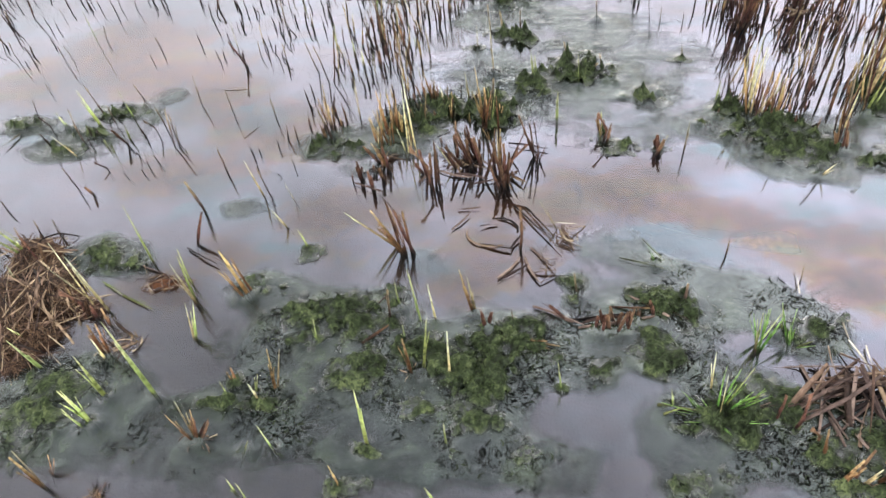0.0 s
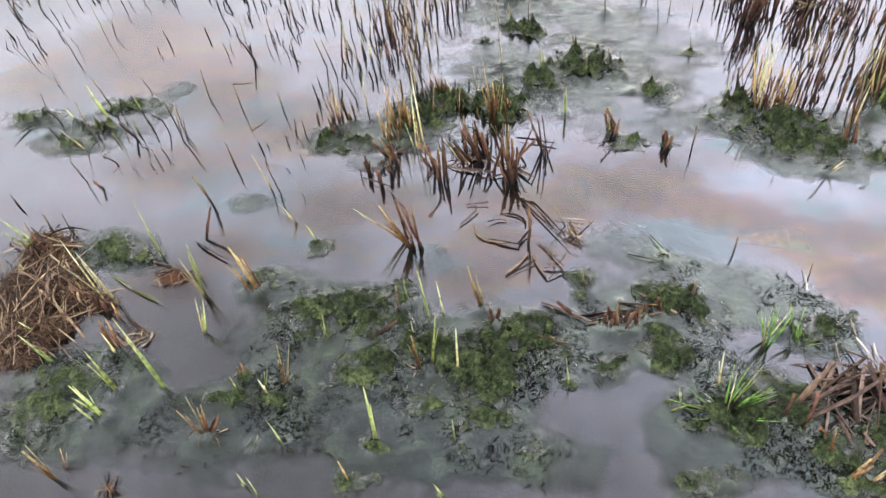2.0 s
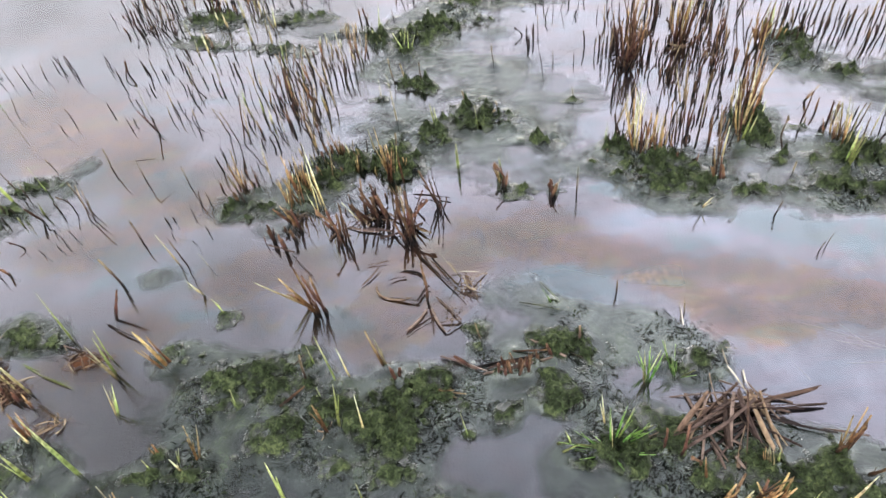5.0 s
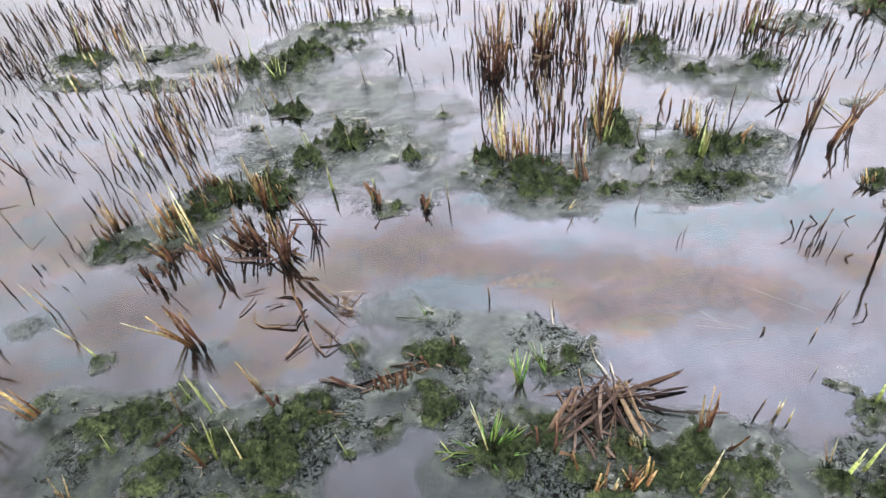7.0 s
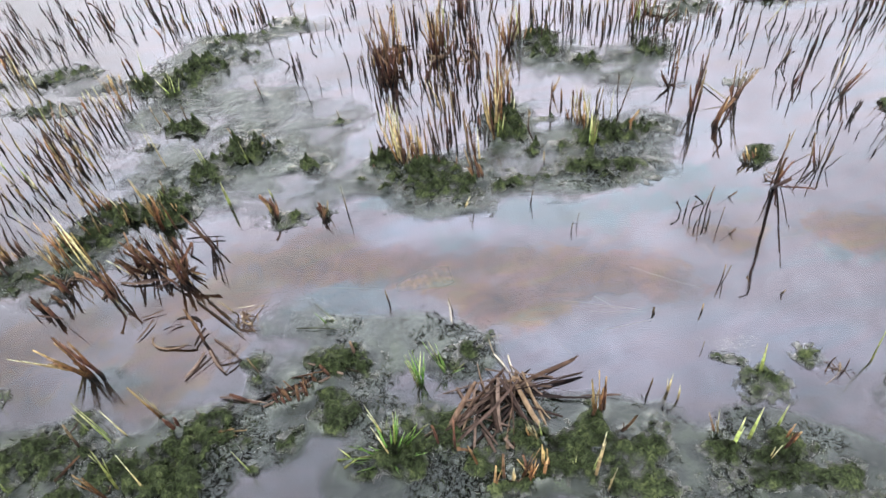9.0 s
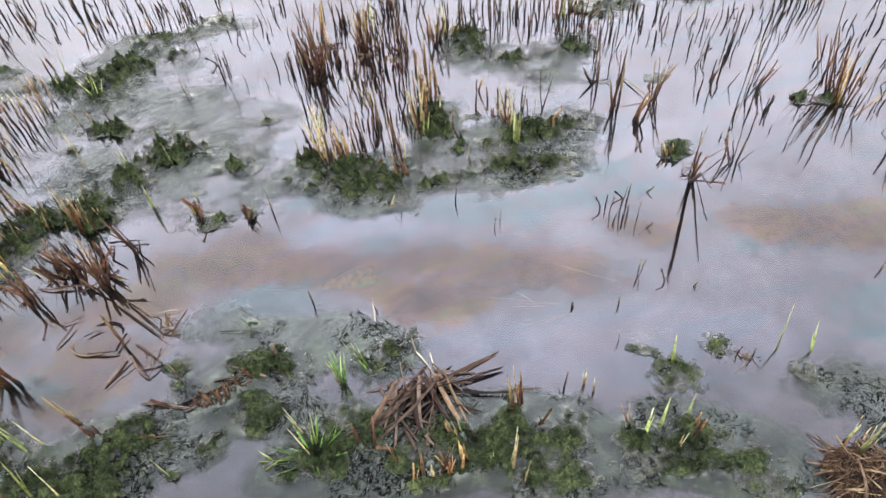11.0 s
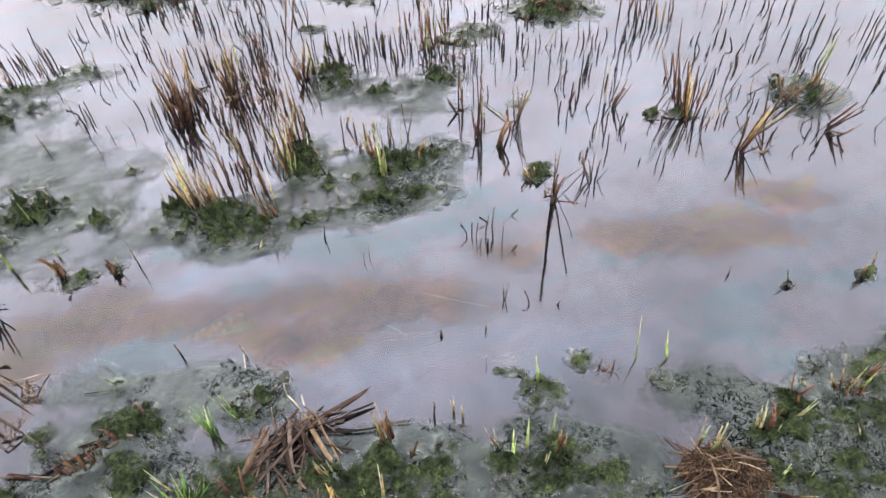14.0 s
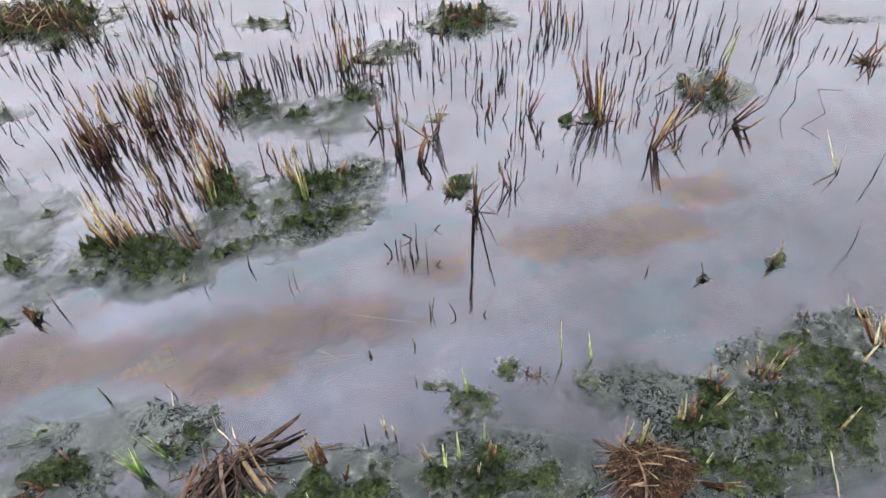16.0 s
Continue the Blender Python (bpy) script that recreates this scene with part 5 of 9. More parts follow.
stalk("s", 0.221, 2.013, 0.071, -0.011, 0.001, 4.2)
stalk("g", 0.251, 1.895, 0.107, -0.007, 0.001, 5.3)
stalk("s", 0.298, 1.951, 0.042, -0.006, 0.001, 5.2)
stalk("s", 0.322, 1.955, 0.058, -0.004, 0.001, 5.2)
stalk("y", -0.007, 1.964, 0.207, -0.007, -0.000, 3.4)
tuft("frayed rust-orange stalks and thin dark stems in shallow water", -0.157, 1.839,
     ("o", -0.040, 0.020, 0.104, -0.009, -0.001, 5.3),
     ("o", -0.053, 0.010, 0.098, -0.013, -0.002, 5.3),
     ("o", -0.025, 0.003, 0.093, 0.002, 0.000, 5.3),
     ("b", -0.067, 0.006, 0.073, -0.022, -0.003, 5.3),
     ("o", 0.024, -0.021, 0.066, -0.008, -0.001, 5.4),
     ("y", 0.076, 0.007, 0.106, -0.007, -0.000, 4.5),
     ("s", 0.084, -0.025, 0.053, 0.005, 0.000, 4.5))
tuft("thin dark stems and rotten dark brown stubs in shallow water", -0.336, 2.166,
     ("s", -0.070, 0.047, 0.090, -0.011, -0.002, 4),
     ("b", -0.019, -0.051, 0.062, -0.002, -0.000, 5.7),
     ("s", 0.004, 0.040, 0.087, 0.001, 0.000, 4),
     ("s", 0.085, -0.036, 0.091, -0.002, -0.000, 4.1))
stalk("s", -0.261, 1.989, 0.097, -0.006, -0.001, 4.2)
stalk("o", -0.283, 1.935, 0.087, -0.006, -0.001, 5.2)
stalk("o", -0.266, 1.956, 0.073, 0.002, 0.000, 4.3)
stalk("s", -0.295, 1.964, 0.098, -0.008, -0.001, 4.3)
stalk("s", -0.399, 2.261, 0.109, -0.001, -0.000, 3.9)
stalk("s", -0.353, 2.273, 0.097, 0.006, 0.001, 3.9)
stalk("s", -0.243, 2.246, 0.108, -0.003, -0.000, 3.2)
stalk("s", -0.194, 2.274, 0.087, -0.003, -0.000, 3.9)
stalk("s", -0.170, 2.249, 0.091, -0.001, -0.000, 4.7)
stalk("s", -0.151, 2.253, 0.096, 0.002, 0.000, 4.7)
stalk("g", -0.125, 2.317, 0.062, -0.007, -0.001, 6.2)
stalk("s", -0.013, 2.177, 0.107, -0.010, -0.000, 4)
stalk("s", 0.027, 2.167, 0.090, -0.010, -0.000, 4.9)
stalk("s", -0.148, 1.839, 0.064, 0.002, 0.000, 4.5)
stalk("s", -1.055, 3.030, 0.098, 0.002, 0.001, 2.3)
stalk("s", -1.020, 3.087, 0.093, 0.002, 0.001, 2.3)
stalk("s", -0.960, 3.034, 0.083, 0.001, 0.001, 2.4)
stalk("s", -0.917, 3.054, 0.093, 0.001, 0.000, 2.4)
stalk("s", -0.888, 3.079, 0.076, 0.005, 0.002, 2.4)
stalk("s", -0.874, 2.900, 0.078, 0.005, 0.002, 2.5)
tuft("frayed rust-orange stalks and dark red-brown cut stems in shallow water", -0.725, 2.714,
     ("g", 0.003, 0.015, 0.207, 0.031, 0.013, 4.5),
     ("o", 0.009, 0.006, 0.218, 0.047, 0.019, 4.5),
     ("r", 0.019, -0.005, 0.180, 0.050, 0.020, 5.2),
     ("r", 0.004, -0.008, 0.146, 0.030, 0.012, 5.2),
     ("o", 0.026, 0.008, 0.171, 0.061, 0.024, 3.9),
     ("s", -0.061, -0.017, 0.126, 0.021, 0.009, 3.2))
tuft("dark red-brown cut stems and thin dark stems in shallow water", -0.944, 2.684,
     ("s", -0.012, 0.005, 0.142, 0.007, 0.004, 4.5),
     ("r", 0.000, 0.009, 0.157, 0.025, 0.013, 4.5),
     ("r", 0.011, -0.002, 0.122, 0.023, 0.011, 5.1),
     ("s", 0.025, -0.013, 0.099, 0.027, 0.014, 4.5),
     ("r", -0.024, 0.001, 0.098, 0.009, 0.004, 4.5))
tuft("thin dark stems and dark red-brown cut stems in shallow water", -0.853, 2.608,
     ("s", -0.010, 0.010, 0.123, 0.015, 0.007, 3.9),
     ("s", 0.000, -0.000, 0.102, 0.017, 0.008, 4.6),
     ("r", 0.010, -0.010, 0.091, 0.019, 0.009, 3.9))
stalk("s", -0.704, 2.945, 0.116, 0.015, 0.006, 2.5)
stalk("s", -0.658, 2.817, 0.122, 0.010, 0.004, 3.2)
tuft("dark red-brown cut stems in shallow water", -0.595, 2.858,
     ("r", -0.012, 0.032, 0.129, 0.006, 0.002, 5),
     ("r", 0.012, -0.032, 0.144, 0.016, 0.006, 4.5))
stalk("y", -0.525, 2.677, 0.140, 0.010, 0.004, 4.7)
stalk("y", -0.514, 2.674, 0.107, 0.019, 0.006, 4)
stalk("r", -0.569, 2.870, 0.134, 0.011, 0.004, 4.4)
stalk("s", -0.476, 2.833, 0.135, 0.015, 0.005, 2.6)
stalk("s", -0.419, 2.775, 0.131, 0.010, 0.003, 3.3)
stalk("s", -0.366, 2.696, 0.084, 0.017, 0.005, 4)
stalk("s", -0.349, 2.706, 0.083, 0.019, 0.005, 3.3)
stalk("s", -0.298, 2.817, 0.115, 0.015, 0.004, 3.9)
tuft("rotten dark brown stubs and dark red-brown cut stems in shallow water", -0.190, 2.849,
     ("b", -0.011, 0.004, 0.079, -0.010, -0.002, 5.2),
     ("r", 0.002, -0.009, 0.089, 0.006, 0.001, 5.2),
     ("b", 0.009, 0.005, 0.063, 0.026, 0.005, 4.6))
stalk("s", 0.017, 2.702, 0.089, 0.019, 0.002, 4.8)
tuft("fresh yellow-green shoots in shallow water", -0.060, 2.474,
     ("g", -0.006, 0.005, 0.123, 0.010, 0.002, 4.3),
     ("g", 0.006, -0.005, 0.084, -0.001, -0.000, 5))
stalk("g", 0.025, 2.348, 0.088, -0.031, -0.004, 4.5)
stalk("g", 0.037, 2.338, 0.091, 0.011, 0.002, 6)
stalk("g", 0.022, 2.363, 0.092, 0.016, 0.002, 4.5)
stalk("g", 0.046, 2.349, 0.066, 0.023, 0.003, 4.5)
tuft("frayed rust-orange stalks and straw-yellow dry leaves in shallow water", -0.148, 2.328,
     ("o", -0.004, 0.019, 0.166, -0.021, -0.005, 4.4),
     ("o", 0.010, 0.002, 0.164, -0.003, -0.001, 5.2),
     ("o", 0.022, -0.015, 0.121, 0.001, 0.000, 5.2),
     ("o", 0.030, 0.003, 0.104, 0.023, 0.005, 4.5),
     ("o", -0.014, -0.017, 0.169, 0.010, 0.002, 3.7),
     ("y", -0.045, 0.008, 0.139, -0.014, -0.003, 3.7))
tuft("thin dark stems and frayed rust-orange stalks in shallow water", -0.389, 2.310,
     ("g", -0.024, 0.055, 0.099, 0.010, 0.003, 5.8),
     ("y", -0.004, -0.016, 0.139, 0.025, 0.008, 4.4),
     ("o", 0.012, -0.007, 0.134, 0.037, 0.012, 4.4),
     ("s", 0.027, -0.006, 0.101, 0.036, 0.012, 4.4),
     ("s", -0.011, -0.026, 0.102, -0.007, -0.002, 3.7))
stalk("y", -0.259, 2.218, 0.145, -0.037, -0.010, 4.6)
stalk("y", -0.248, 2.221, 0.113, -0.002, -0.001, 3.8)
stalk("y", -0.214, 2.086, 0.108, -0.005, -0.002, 4.7)
tuft("frayed rust-orange stalks and thin dark stems in shallow water", -0.322, 2.061,
     ("s", -0.053, 0.070, 0.097, 0.003, 0.001, 4.6),
     ("o", -0.038, 0.072, 0.119, 0.007, 0.002, 4.6),
     ("o", -0.004, 0.017, 0.137, 0.013, 0.004, 4.7),
     ("y", 0.034, 0.006, 0.111, 0.017, 0.005, 4.7),
     ("o", 0.011, -0.066, 0.144, 0.002, 0.001, 4.8),
     ("s", 0.034, -0.088, 0.148, -0.001, -0.000, 4),
     ("o", 0.016, -0.012, 0.127, 0.014, 0.005, 4.7))
stalk("y", -0.228, 1.919, 0.091, -0.009, -0.003, 4.9)
stalk("s", -0.506, 2.276, 0.127, 0.012, 0.005, 3.7)
stalk("s", -0.420, 2.173, 0.099, 0.001, 0.000, 3.8)
stalk("s", -0.507, 2.162, 0.067, 0.005, 0.002, 3)
stalk("s", -0.622, 2.248, 0.067, 0.001, 0.001, 2.9)
stalk("s", -0.721, 2.360, 0.062, 0.002, 0.001, 2.8)
stalk("s", -0.710, 2.249, 0.054, 0.002, 0.001, 2.9)
stalk("y", -0.059, 2.095, 0.092, 0.001, 0.000, 3.2)
stalk("s", 0.126, 2.732, 0.087, 0.009, 0.001, 3.4)
stalk("s", 0.172, 2.693, 0.101, 0.009, 0.001, 3.4)
stalk("r", 0.255, 2.667, 0.104, -0.005, -0.000, 4.8)
stalk("r", 0.292, 2.639, 0.111, 0.004, 0.000, 4.9)
stalk("r", 0.343, 2.616, 0.116, 0.003, 0.000, 4.9)
stalk("r", 0.386, 2.610, 0.110, 0.009, -0.000, 4.9)
stalk("s", 0.209, 2.706, 0.082, 0.006, 0.000, 3.4)
stalk("s", 0.319, 2.647, 0.099, 0.007, 0.000, 3.5)
stalk("s", 0.367, 2.632, 0.097, 0.012, -0.000, 3.5)
stalk("s", 0.519, 2.640, 0.069, -0.002, 0.000, 4.2)
stalk("s", 0.551, 2.589, 0.090, 0.010, -0.001, 4.9)
stalk("s", 0.583, 2.502, 0.068, -0.004, 0.000, 2.9)
stalk("s", 0.606, 2.494, 0.079, 0.018, -0.002, 2.9)
stalk("s", 0.675, 2.504, 0.044, -0.001, 0.000, 2.9)
stalk("s", 0.728, 2.426, 0.043, 0.002, -0.000, 2.9)
tuft("dark red-brown cut stems and frayed rust-orange stalks in shallow water", 0.789, 2.171,
     ("r", -0.033, 0.007, 0.158, -0.024, 0.005, 6.2),
     ("r", -0.024, -0.009, 0.192, -0.012, 0.003, 6.2),
     ("o", 0.003, 0.057, 0.230, -0.005, 0.001, 5.4),
     ("r", -0.002, -0.016, 0.261, 0.006, -0.001, 6.2),
     ("r", 0.011, -0.013, 0.186, 0.011, -0.002, 7),
     ("o", 0.030, 0.015, 0.186, 0.014, -0.003, 6.2),
     ("r", -0.019, -0.024, 0.120, -0.015, 0.003, 7),
     ("r", -0.010, -0.033, 0.178, -0.003, 0.001, 7.1),
     ("r", 0.043, 0.017, 0.093, 0.005, -0.001, 6.2))
tuft("dark red-brown cut stems and frayed rust-orange stalks in shallow water", 0.979, 2.239,
     ("o", -0.023, 0.001, 0.169, -0.025, 0.007, 5.3),
     ("o", -0.005, -0.011, 0.224, -0.016, 0.005, 5.3),
     ("y", 0.010, -0.001, 0.173, -0.008, 0.003, 4.5),
     ("g", 0.045, 0.095, 0.147, 0.003, -0.001, 5.1),
     ("r", -0.011, -0.030, 0.138, -0.011, 0.003, 6.8),
     ("r", -0.022, -0.026, 0.105, -0.021, 0.006, 6.8),
     ("r", 0.006, -0.028, 0.100, 0.001, -0.000, 6.8))
tuft("dark red-brown cut stems and rotten dark brown stubs in shallow water", 1.110, 2.428,
     ("r", -0.011, 0.003, 0.098, -0.020, 0.006, 6.4),
     ("r", -0.001, -0.007, 0.103, -0.005, 0.002, 6.4),
     ("b", 0.011, 0.004, 0.085, 0.008, -0.003, 5.7))
tuft("dark red-brown cut stems and rotten dark brown stubs in shallow water", 1.075, 2.153,
     ("r", -0.012, -0.000, 0.110, -0.017, 0.006, 5.4),
     ("o", 0.001, 0.002, 0.117, -0.010, 0.004, 4.6),
     ("r", 0.008, 0.000, 0.132, -0.001, 0.000, 5.3),
     ("b", -0.022, -0.004, 0.081, -0.017, 0.006, 5.4),
     ("r", 0.025, 0.002, 0.101, -0.003, 0.001, 4.6))
stalk("s", 0.682, 2.220, 0.062, -0.006, 0.001, 3.1)
stalk("s", 0.700, 2.188, 0.108, -0.000, 0.000, 3.9)
stalk("s", 0.731, 2.199, 0.152, -0.001, 0.000, 3.9)
stalk("s", 0.720, 2.209, 0.087, -0.002, 0.000, 3.1)
stalk("s", 0.746, 2.215, 0.112, 0.002, -0.000, 3.1)
tuft("fresh yellow-green shoots and straw-yellow dry leaves in shallow water", 0.691, 1.780,
     ("o", 0.020, 0.001, 0.205, -0.009, 0.002, 6.1),
     ("y", 0.030, 0.012, 0.215, -0.003, 0.001, 5.2),
     ("y", 0.029, -0.015, 0.185, 0.003, -0.001, 6.1),
     ("o", 0.015, 0.011, 0.104, -0.018, 0.004, 5.2),
     ("g", -0.063, 0.005, 0.076, 0.000, -0.000, 5.2),
     ("g", -0.031, -0.014, 0.062, -0.005, 0.001, 5.2))
tuft("frayed rust-orange stalks and thin dark stems in shallow water", 0.776, 1.716,
     ("o", -0.041, 0.008, 0.160, -0.002, 0.000, 6.2),
     ("o", -0.032, -0.005, 0.160, 0.002, -0.001, 5.3),
     ("y", -0.017, -0.004, 0.147, -0.000, 0.000, 5.3),
     ("o", -0.006, -0.017, 0.116, 0.003, -0.001, 5.3),
     ("r", -0.054, 0.007, 0.151, -0.002, 0.000, 6.2),
     ("r", -0.013, -0.010, 0.089, 0.001, -0.000, 6.2),
     ("o", 0.010, -0.011, 0.095, 0.002, -0.001, 4.4),
     ("s", 0.056, -0.039, 0.309, -0.020, 0.006, 4.4),
     ("s", 0.037, -0.029, 0.185, -0.016, 0.005, 4.4),
     ("o", 0.061, 0.098, 0.115, -0.010, 0.003, 3.4))
tuft("frayed rust-orange stalks and thin dark stems in shallow water", 0.921, 1.658,
     ("o", 0.007, -0.028, 0.223, -0.025, 0.010, 5.3),
     ("o", 0.005, -0.022, 0.185, -0.005, 0.002, 5.3),
     ("s", -0.029, 0.070, 0.254, -0.003, 0.001, 5.2),
     ("y", 0.017, -0.020, 0.150, -0.000, 0.000, 4.4))
stalk("o", 1.104, 1.911, 0.280, -0.002, 0.001, 5.7)
stalk("o", 1.053, 1.782, 0.283, -0.005, 0.002, 5.9)
stalk("y", 1.035, 1.759, 0.244, -0.001, 0.001, 5.9)
stalk("o", 1.034, 1.801, 0.213, -0.007, 0.003, 5)
stalk("o", 1.093, 1.856, 0.204, 0.007, -0.003, 4.9)
stalk("y", 1.010, 1.707, 0.241, -0.036, 0.015, 4.3)
stalk("o", 1.044, 1.743, 0.210, 0.004, -0.002, 5.1)
stalk("r", 1.015, 1.778, 0.157, -0.007, 0.003, 5.9)
stalk("s", 1.017, 1.820, 0.114, -0.008, 0.003, 5.9)
tuft("fresh yellow-green shoots and frayed rust-orange stalks in shallow water", 1.261, 2.171,
     ("o", -0.060, -0.019, 0.109, -0.013, 0.005, 5.3),
     ("g", -0.022, 0.018, 0.140, -0.006, 0.003, 5.2),
     ("g", 0.002, 0.018, 0.140, -0.011, 0.005, 5.2),
     ("r", 0.004, -0.000, 0.168, -0.004, 0.002, 6),
     ("r", -0.051, -0.028, 0.131, -0.008, 0.004, 6.8),
     ("o", 0.016, -0.001, 0.091, 0.011, -0.005, 4.5),
     ("s", 0.111, 0.012, 0.128, -0.009, 0.005, 3.7))
stalk("s", 1.392, 2.149, 0.081, -0.011, 0.005, 3.7)
stalk("s", 1.320, 2.206, 0.070, 0.006, -0.003, 3.7)
stalk("s", 1.344, 2.192, 0.051, 0.001, -0.000, 3.7)
stalk("s", 1.462, 2.205, 0.100, -0.006, 0.003, 3.6)
stalk("s", 1.467, 2.175, 0.109, -0.003, 0.001, 3.6)
stalk("s", 1.495, 2.173, 0.089, -0.000, 0.000, 3.6)
stalk("s", 1.441, 2.204, 0.047, 0.002, -0.001, 2.9)
stalk("s", 1.541, 2.173, 0.090, -0.005, 0.003, 3.6)
stalk("s", 1.562, 2.174, 0.097, -0.003, 0.002, 3.6)
stalk("s", 1.582, 2.161, 0.112, -0.005, 0.003, 3.6)
stalk("s", 1.614, 2.158, 0.128, -0.010, 0.006, 3.6)
stalk("s", 1.644, 2.177, 0.122, -0.009, 0.006, 5)
tuft("frayed rust-orange stalks and dark red-brown cut stems in shallow water", 1.686, 2.101,
     ("o", -0.018, 0.011, 0.127, -0.012, 0.008, 5),
     ("g", 0.010, 0.017, 0.119, -0.008, 0.005, 5.7),
     ("r", 0.016, -0.013, 0.160, -0.014, 0.009, 5.8),
     ("o", -0.033, 0.023, 0.097, -0.012, 0.008, 4.3),
     ("r", 0.025, -0.037, 0.122, -0.010, 0.007, 5.1))
tuft("dark red-brown cut stems in shallow water", 1.737, 2.033,
     ("r", -0.009, 0.006, 0.102, 0.014, -0.010, 5.8),
     ("r", 0.009, -0.006, 0.092, 0.016, -0.012, 5.1))
tuft("frayed rust-orange stalks and dark red-brown cut stems in shallow water", 1.243, 1.819,
     ("o", 0.021, 0.046, 0.076, 0.018, -0.010, 6.4),
     ("r", -0.021, -0.046, 0.126, 0.002, -0.001, 5.8))
tuft("straw-yellow dry leaves and thin dark stems in shallow water", 1.308, 1.699,
     ("y", -0.031, -0.003, 0.107, -0.023, 0.013, 5),
     ("y", -0.020, -0.011, 0.120, -0.021, 0.012, 5),
     ("o", -0.014, -0.024, 0.142, -0.019, 0.011, 5),
     ("y", -0.002, -0.030, 0.125, -0.008, 0.005, 5),
     ("o", -0.045, 0.009, 0.065, -0.015, 0.009, 5),
     ("s", 0.055, 0.036, 0.092, 0.005, -0.003, 4.9),
     ("s", 0.057, 0.022, 0.093, 0.010, -0.007, 4.1))
tuft("fresh yellow-green shoots in shallow water", 1.280, 1.570,
     ("g", -0.007, -0.003, 0.142, -0.001, 0.001, 7.8),
     ("g", 0.007, 0.003, 0.128, 0.007, -0.004, 6))
stalk("s", 1.417, 1.690, 0.167, -0.012, 0.008, 3.3)
stalk("s", 1.124, 1.649, 0.137, -0.037, 0.019, 5.2)
stalk("s", 1.100, 1.714, 0.046, -0.002, 0.001, 3.4)
stalk("s", 1.360, 1.668, 0.089, -0.004, 0.002, 5)
stalk("b", 1.426, 1.628, 0.064, 0.026, -0.018, 5.8)
tuft("dark red-brown cut stems and rotten dark brown stubs in shallow water", 1.639, 1.757,
     ("r", 0.004, 0.014, 0.167, -0.019, 0.015, 6.2),
     ("r", 0.010, -0.003, 0.148, -0.013, 0.010, 6.2),
     ("b", -0.014, -0.010, 0.070, -0.021, 0.017, 7))
tuft("straw-yellow dry leaves and frayed rust-orange stalks in shallow water", 1.638, 1.618,
     ("o", 0.003, 0.003, 0.124, 0.002, -0.002, 7.2),
     ("r", -0.015, -0.003, 0.115, -0.000, 0.000, 7.2),
     ("y", 0.012, 0.000, 0.084, -0.001, 0.001, 4.8))
tuft("dark red-brown cut stems and frayed rust-orange stalks in shallow water", 1.695, 1.560,
     ("r", -0.031, -0.020, 0.120, 0.014, -0.013, 9.7),
     ("r", -0.024, -0.027, 0.097, 0.003, -0.003, 8.9),
     ("o", 0.056, 0.046, 0.169, 0.037, -0.034, 4.7))
stalk("s", 1.805, 1.638, 0.126, -0.009, 0.009, 3.9)
stalk("s", 1.784, 1.881, 0.064, 0.010, -0.008, 3.7)
stalk("s", 1.793, 1.920, 0.073, 0.003, -0.002, 3.7)
stalk("s", 1.797, 1.958, 0.088, -0.003, 0.002, 3.6)
stalk("s", 1.843, 1.879, 0.057, 0.004, -0.003, 2.9)
stalk("s", 1.988, 1.932, 0.070, 0.009, -0.008, 4.3)
stalk("s", 1.919, 1.895, 0.039, -0.004, 0.004, 3.6)
stalk("s", 2.000, 1.864, 0.109, -0.000, 0.000, 4.3)
stalk("s", 1.776, 1.980, 0.091, 0.006, -0.004, 3.6)
stalk("s", 1.954, 2.038, 0.048, -0.003, 0.003, 2.8)
tuft("tuft of fresh bright green grass in the shallows", 0.450, 0.811,
     ("f", -0.001, 0.004, 0.181, -0.014, 0.002, 4),
     ("f", 0.001, 0.001, 0.138, -0.008, 0.001, 4),
     ("f", 0.013, 0.009, 0.140, 0.029, -0.005, 4),
     ("f", 0.024, 0.010, 0.110, 0.053, -0.010, 5),
     ("f", 0.028, 0.003, 0.087, 0.064, -0.012, 5),
     ("f", -0.023, 0.003, 0.090, -0.065, 0.008, 4),
     ("f", -0.019, -0.006, 0.037, -0.099, 0.012, 5),
     ("f", 0.007, 0.008, 0.115, 0.007, -0.001, 4),
     ("f", -0.010, 0.001, 0.058, -0.029, 0.004, 4),
     ("f", -0.007, -0.009, 0.017, -0.025, 0.003, 6),
     ("f", 0.016, 0.000, 0.112, 0.026, -0.005, 4),
     ("f", -0.018, -0.009, 0.009, -0.067, 0.008, 5),
     ("f", -0.011, -0.016, 0.009, -0.063, 0.009, 4),
     ("f", 0.030, -0.020, 0.060, 0.050, -0.030, 4),
     ("f", -0.040, 0.010, 0.050, -0.030, 0.010, 4),
     ("f", 0.050, 0.010, 0.090, 0.030, 0.010, 4),
     ("f", -0.030, -0.020, 0.045, -0.050, -0.020, 5),
     ("f", 0.000, -0.025, 0.050, 0.010, -0.050, 5),
     ("f", 0.020, 0.030, 0.100, 0.015, 0.020, 4))
tuft("tuft of fresh bright green grass in the shallows", 0.565, 0.956,
     ("f", 0.001, 0.002, 0.165, -0.014, 0.004, 5),
     ("f", 0.003, 0.001, 0.142, 0.014, -0.004, 6),
     ("f", -0.004, -0.003, 0.083, -0.020, 0.005, 4))
tuft("tuft of fresh bright green grass in the shallows", 0.633, 0.970,
     ("f", -0.003, 0.005, 0.128, -0.016, 0.005, 4),
     ("f", 0.001, 0.001, 0.084, -0.007, 0.002, 7),
     ("f", 0.002, -0.006, 0.034, 0.040, -0.013, 4))
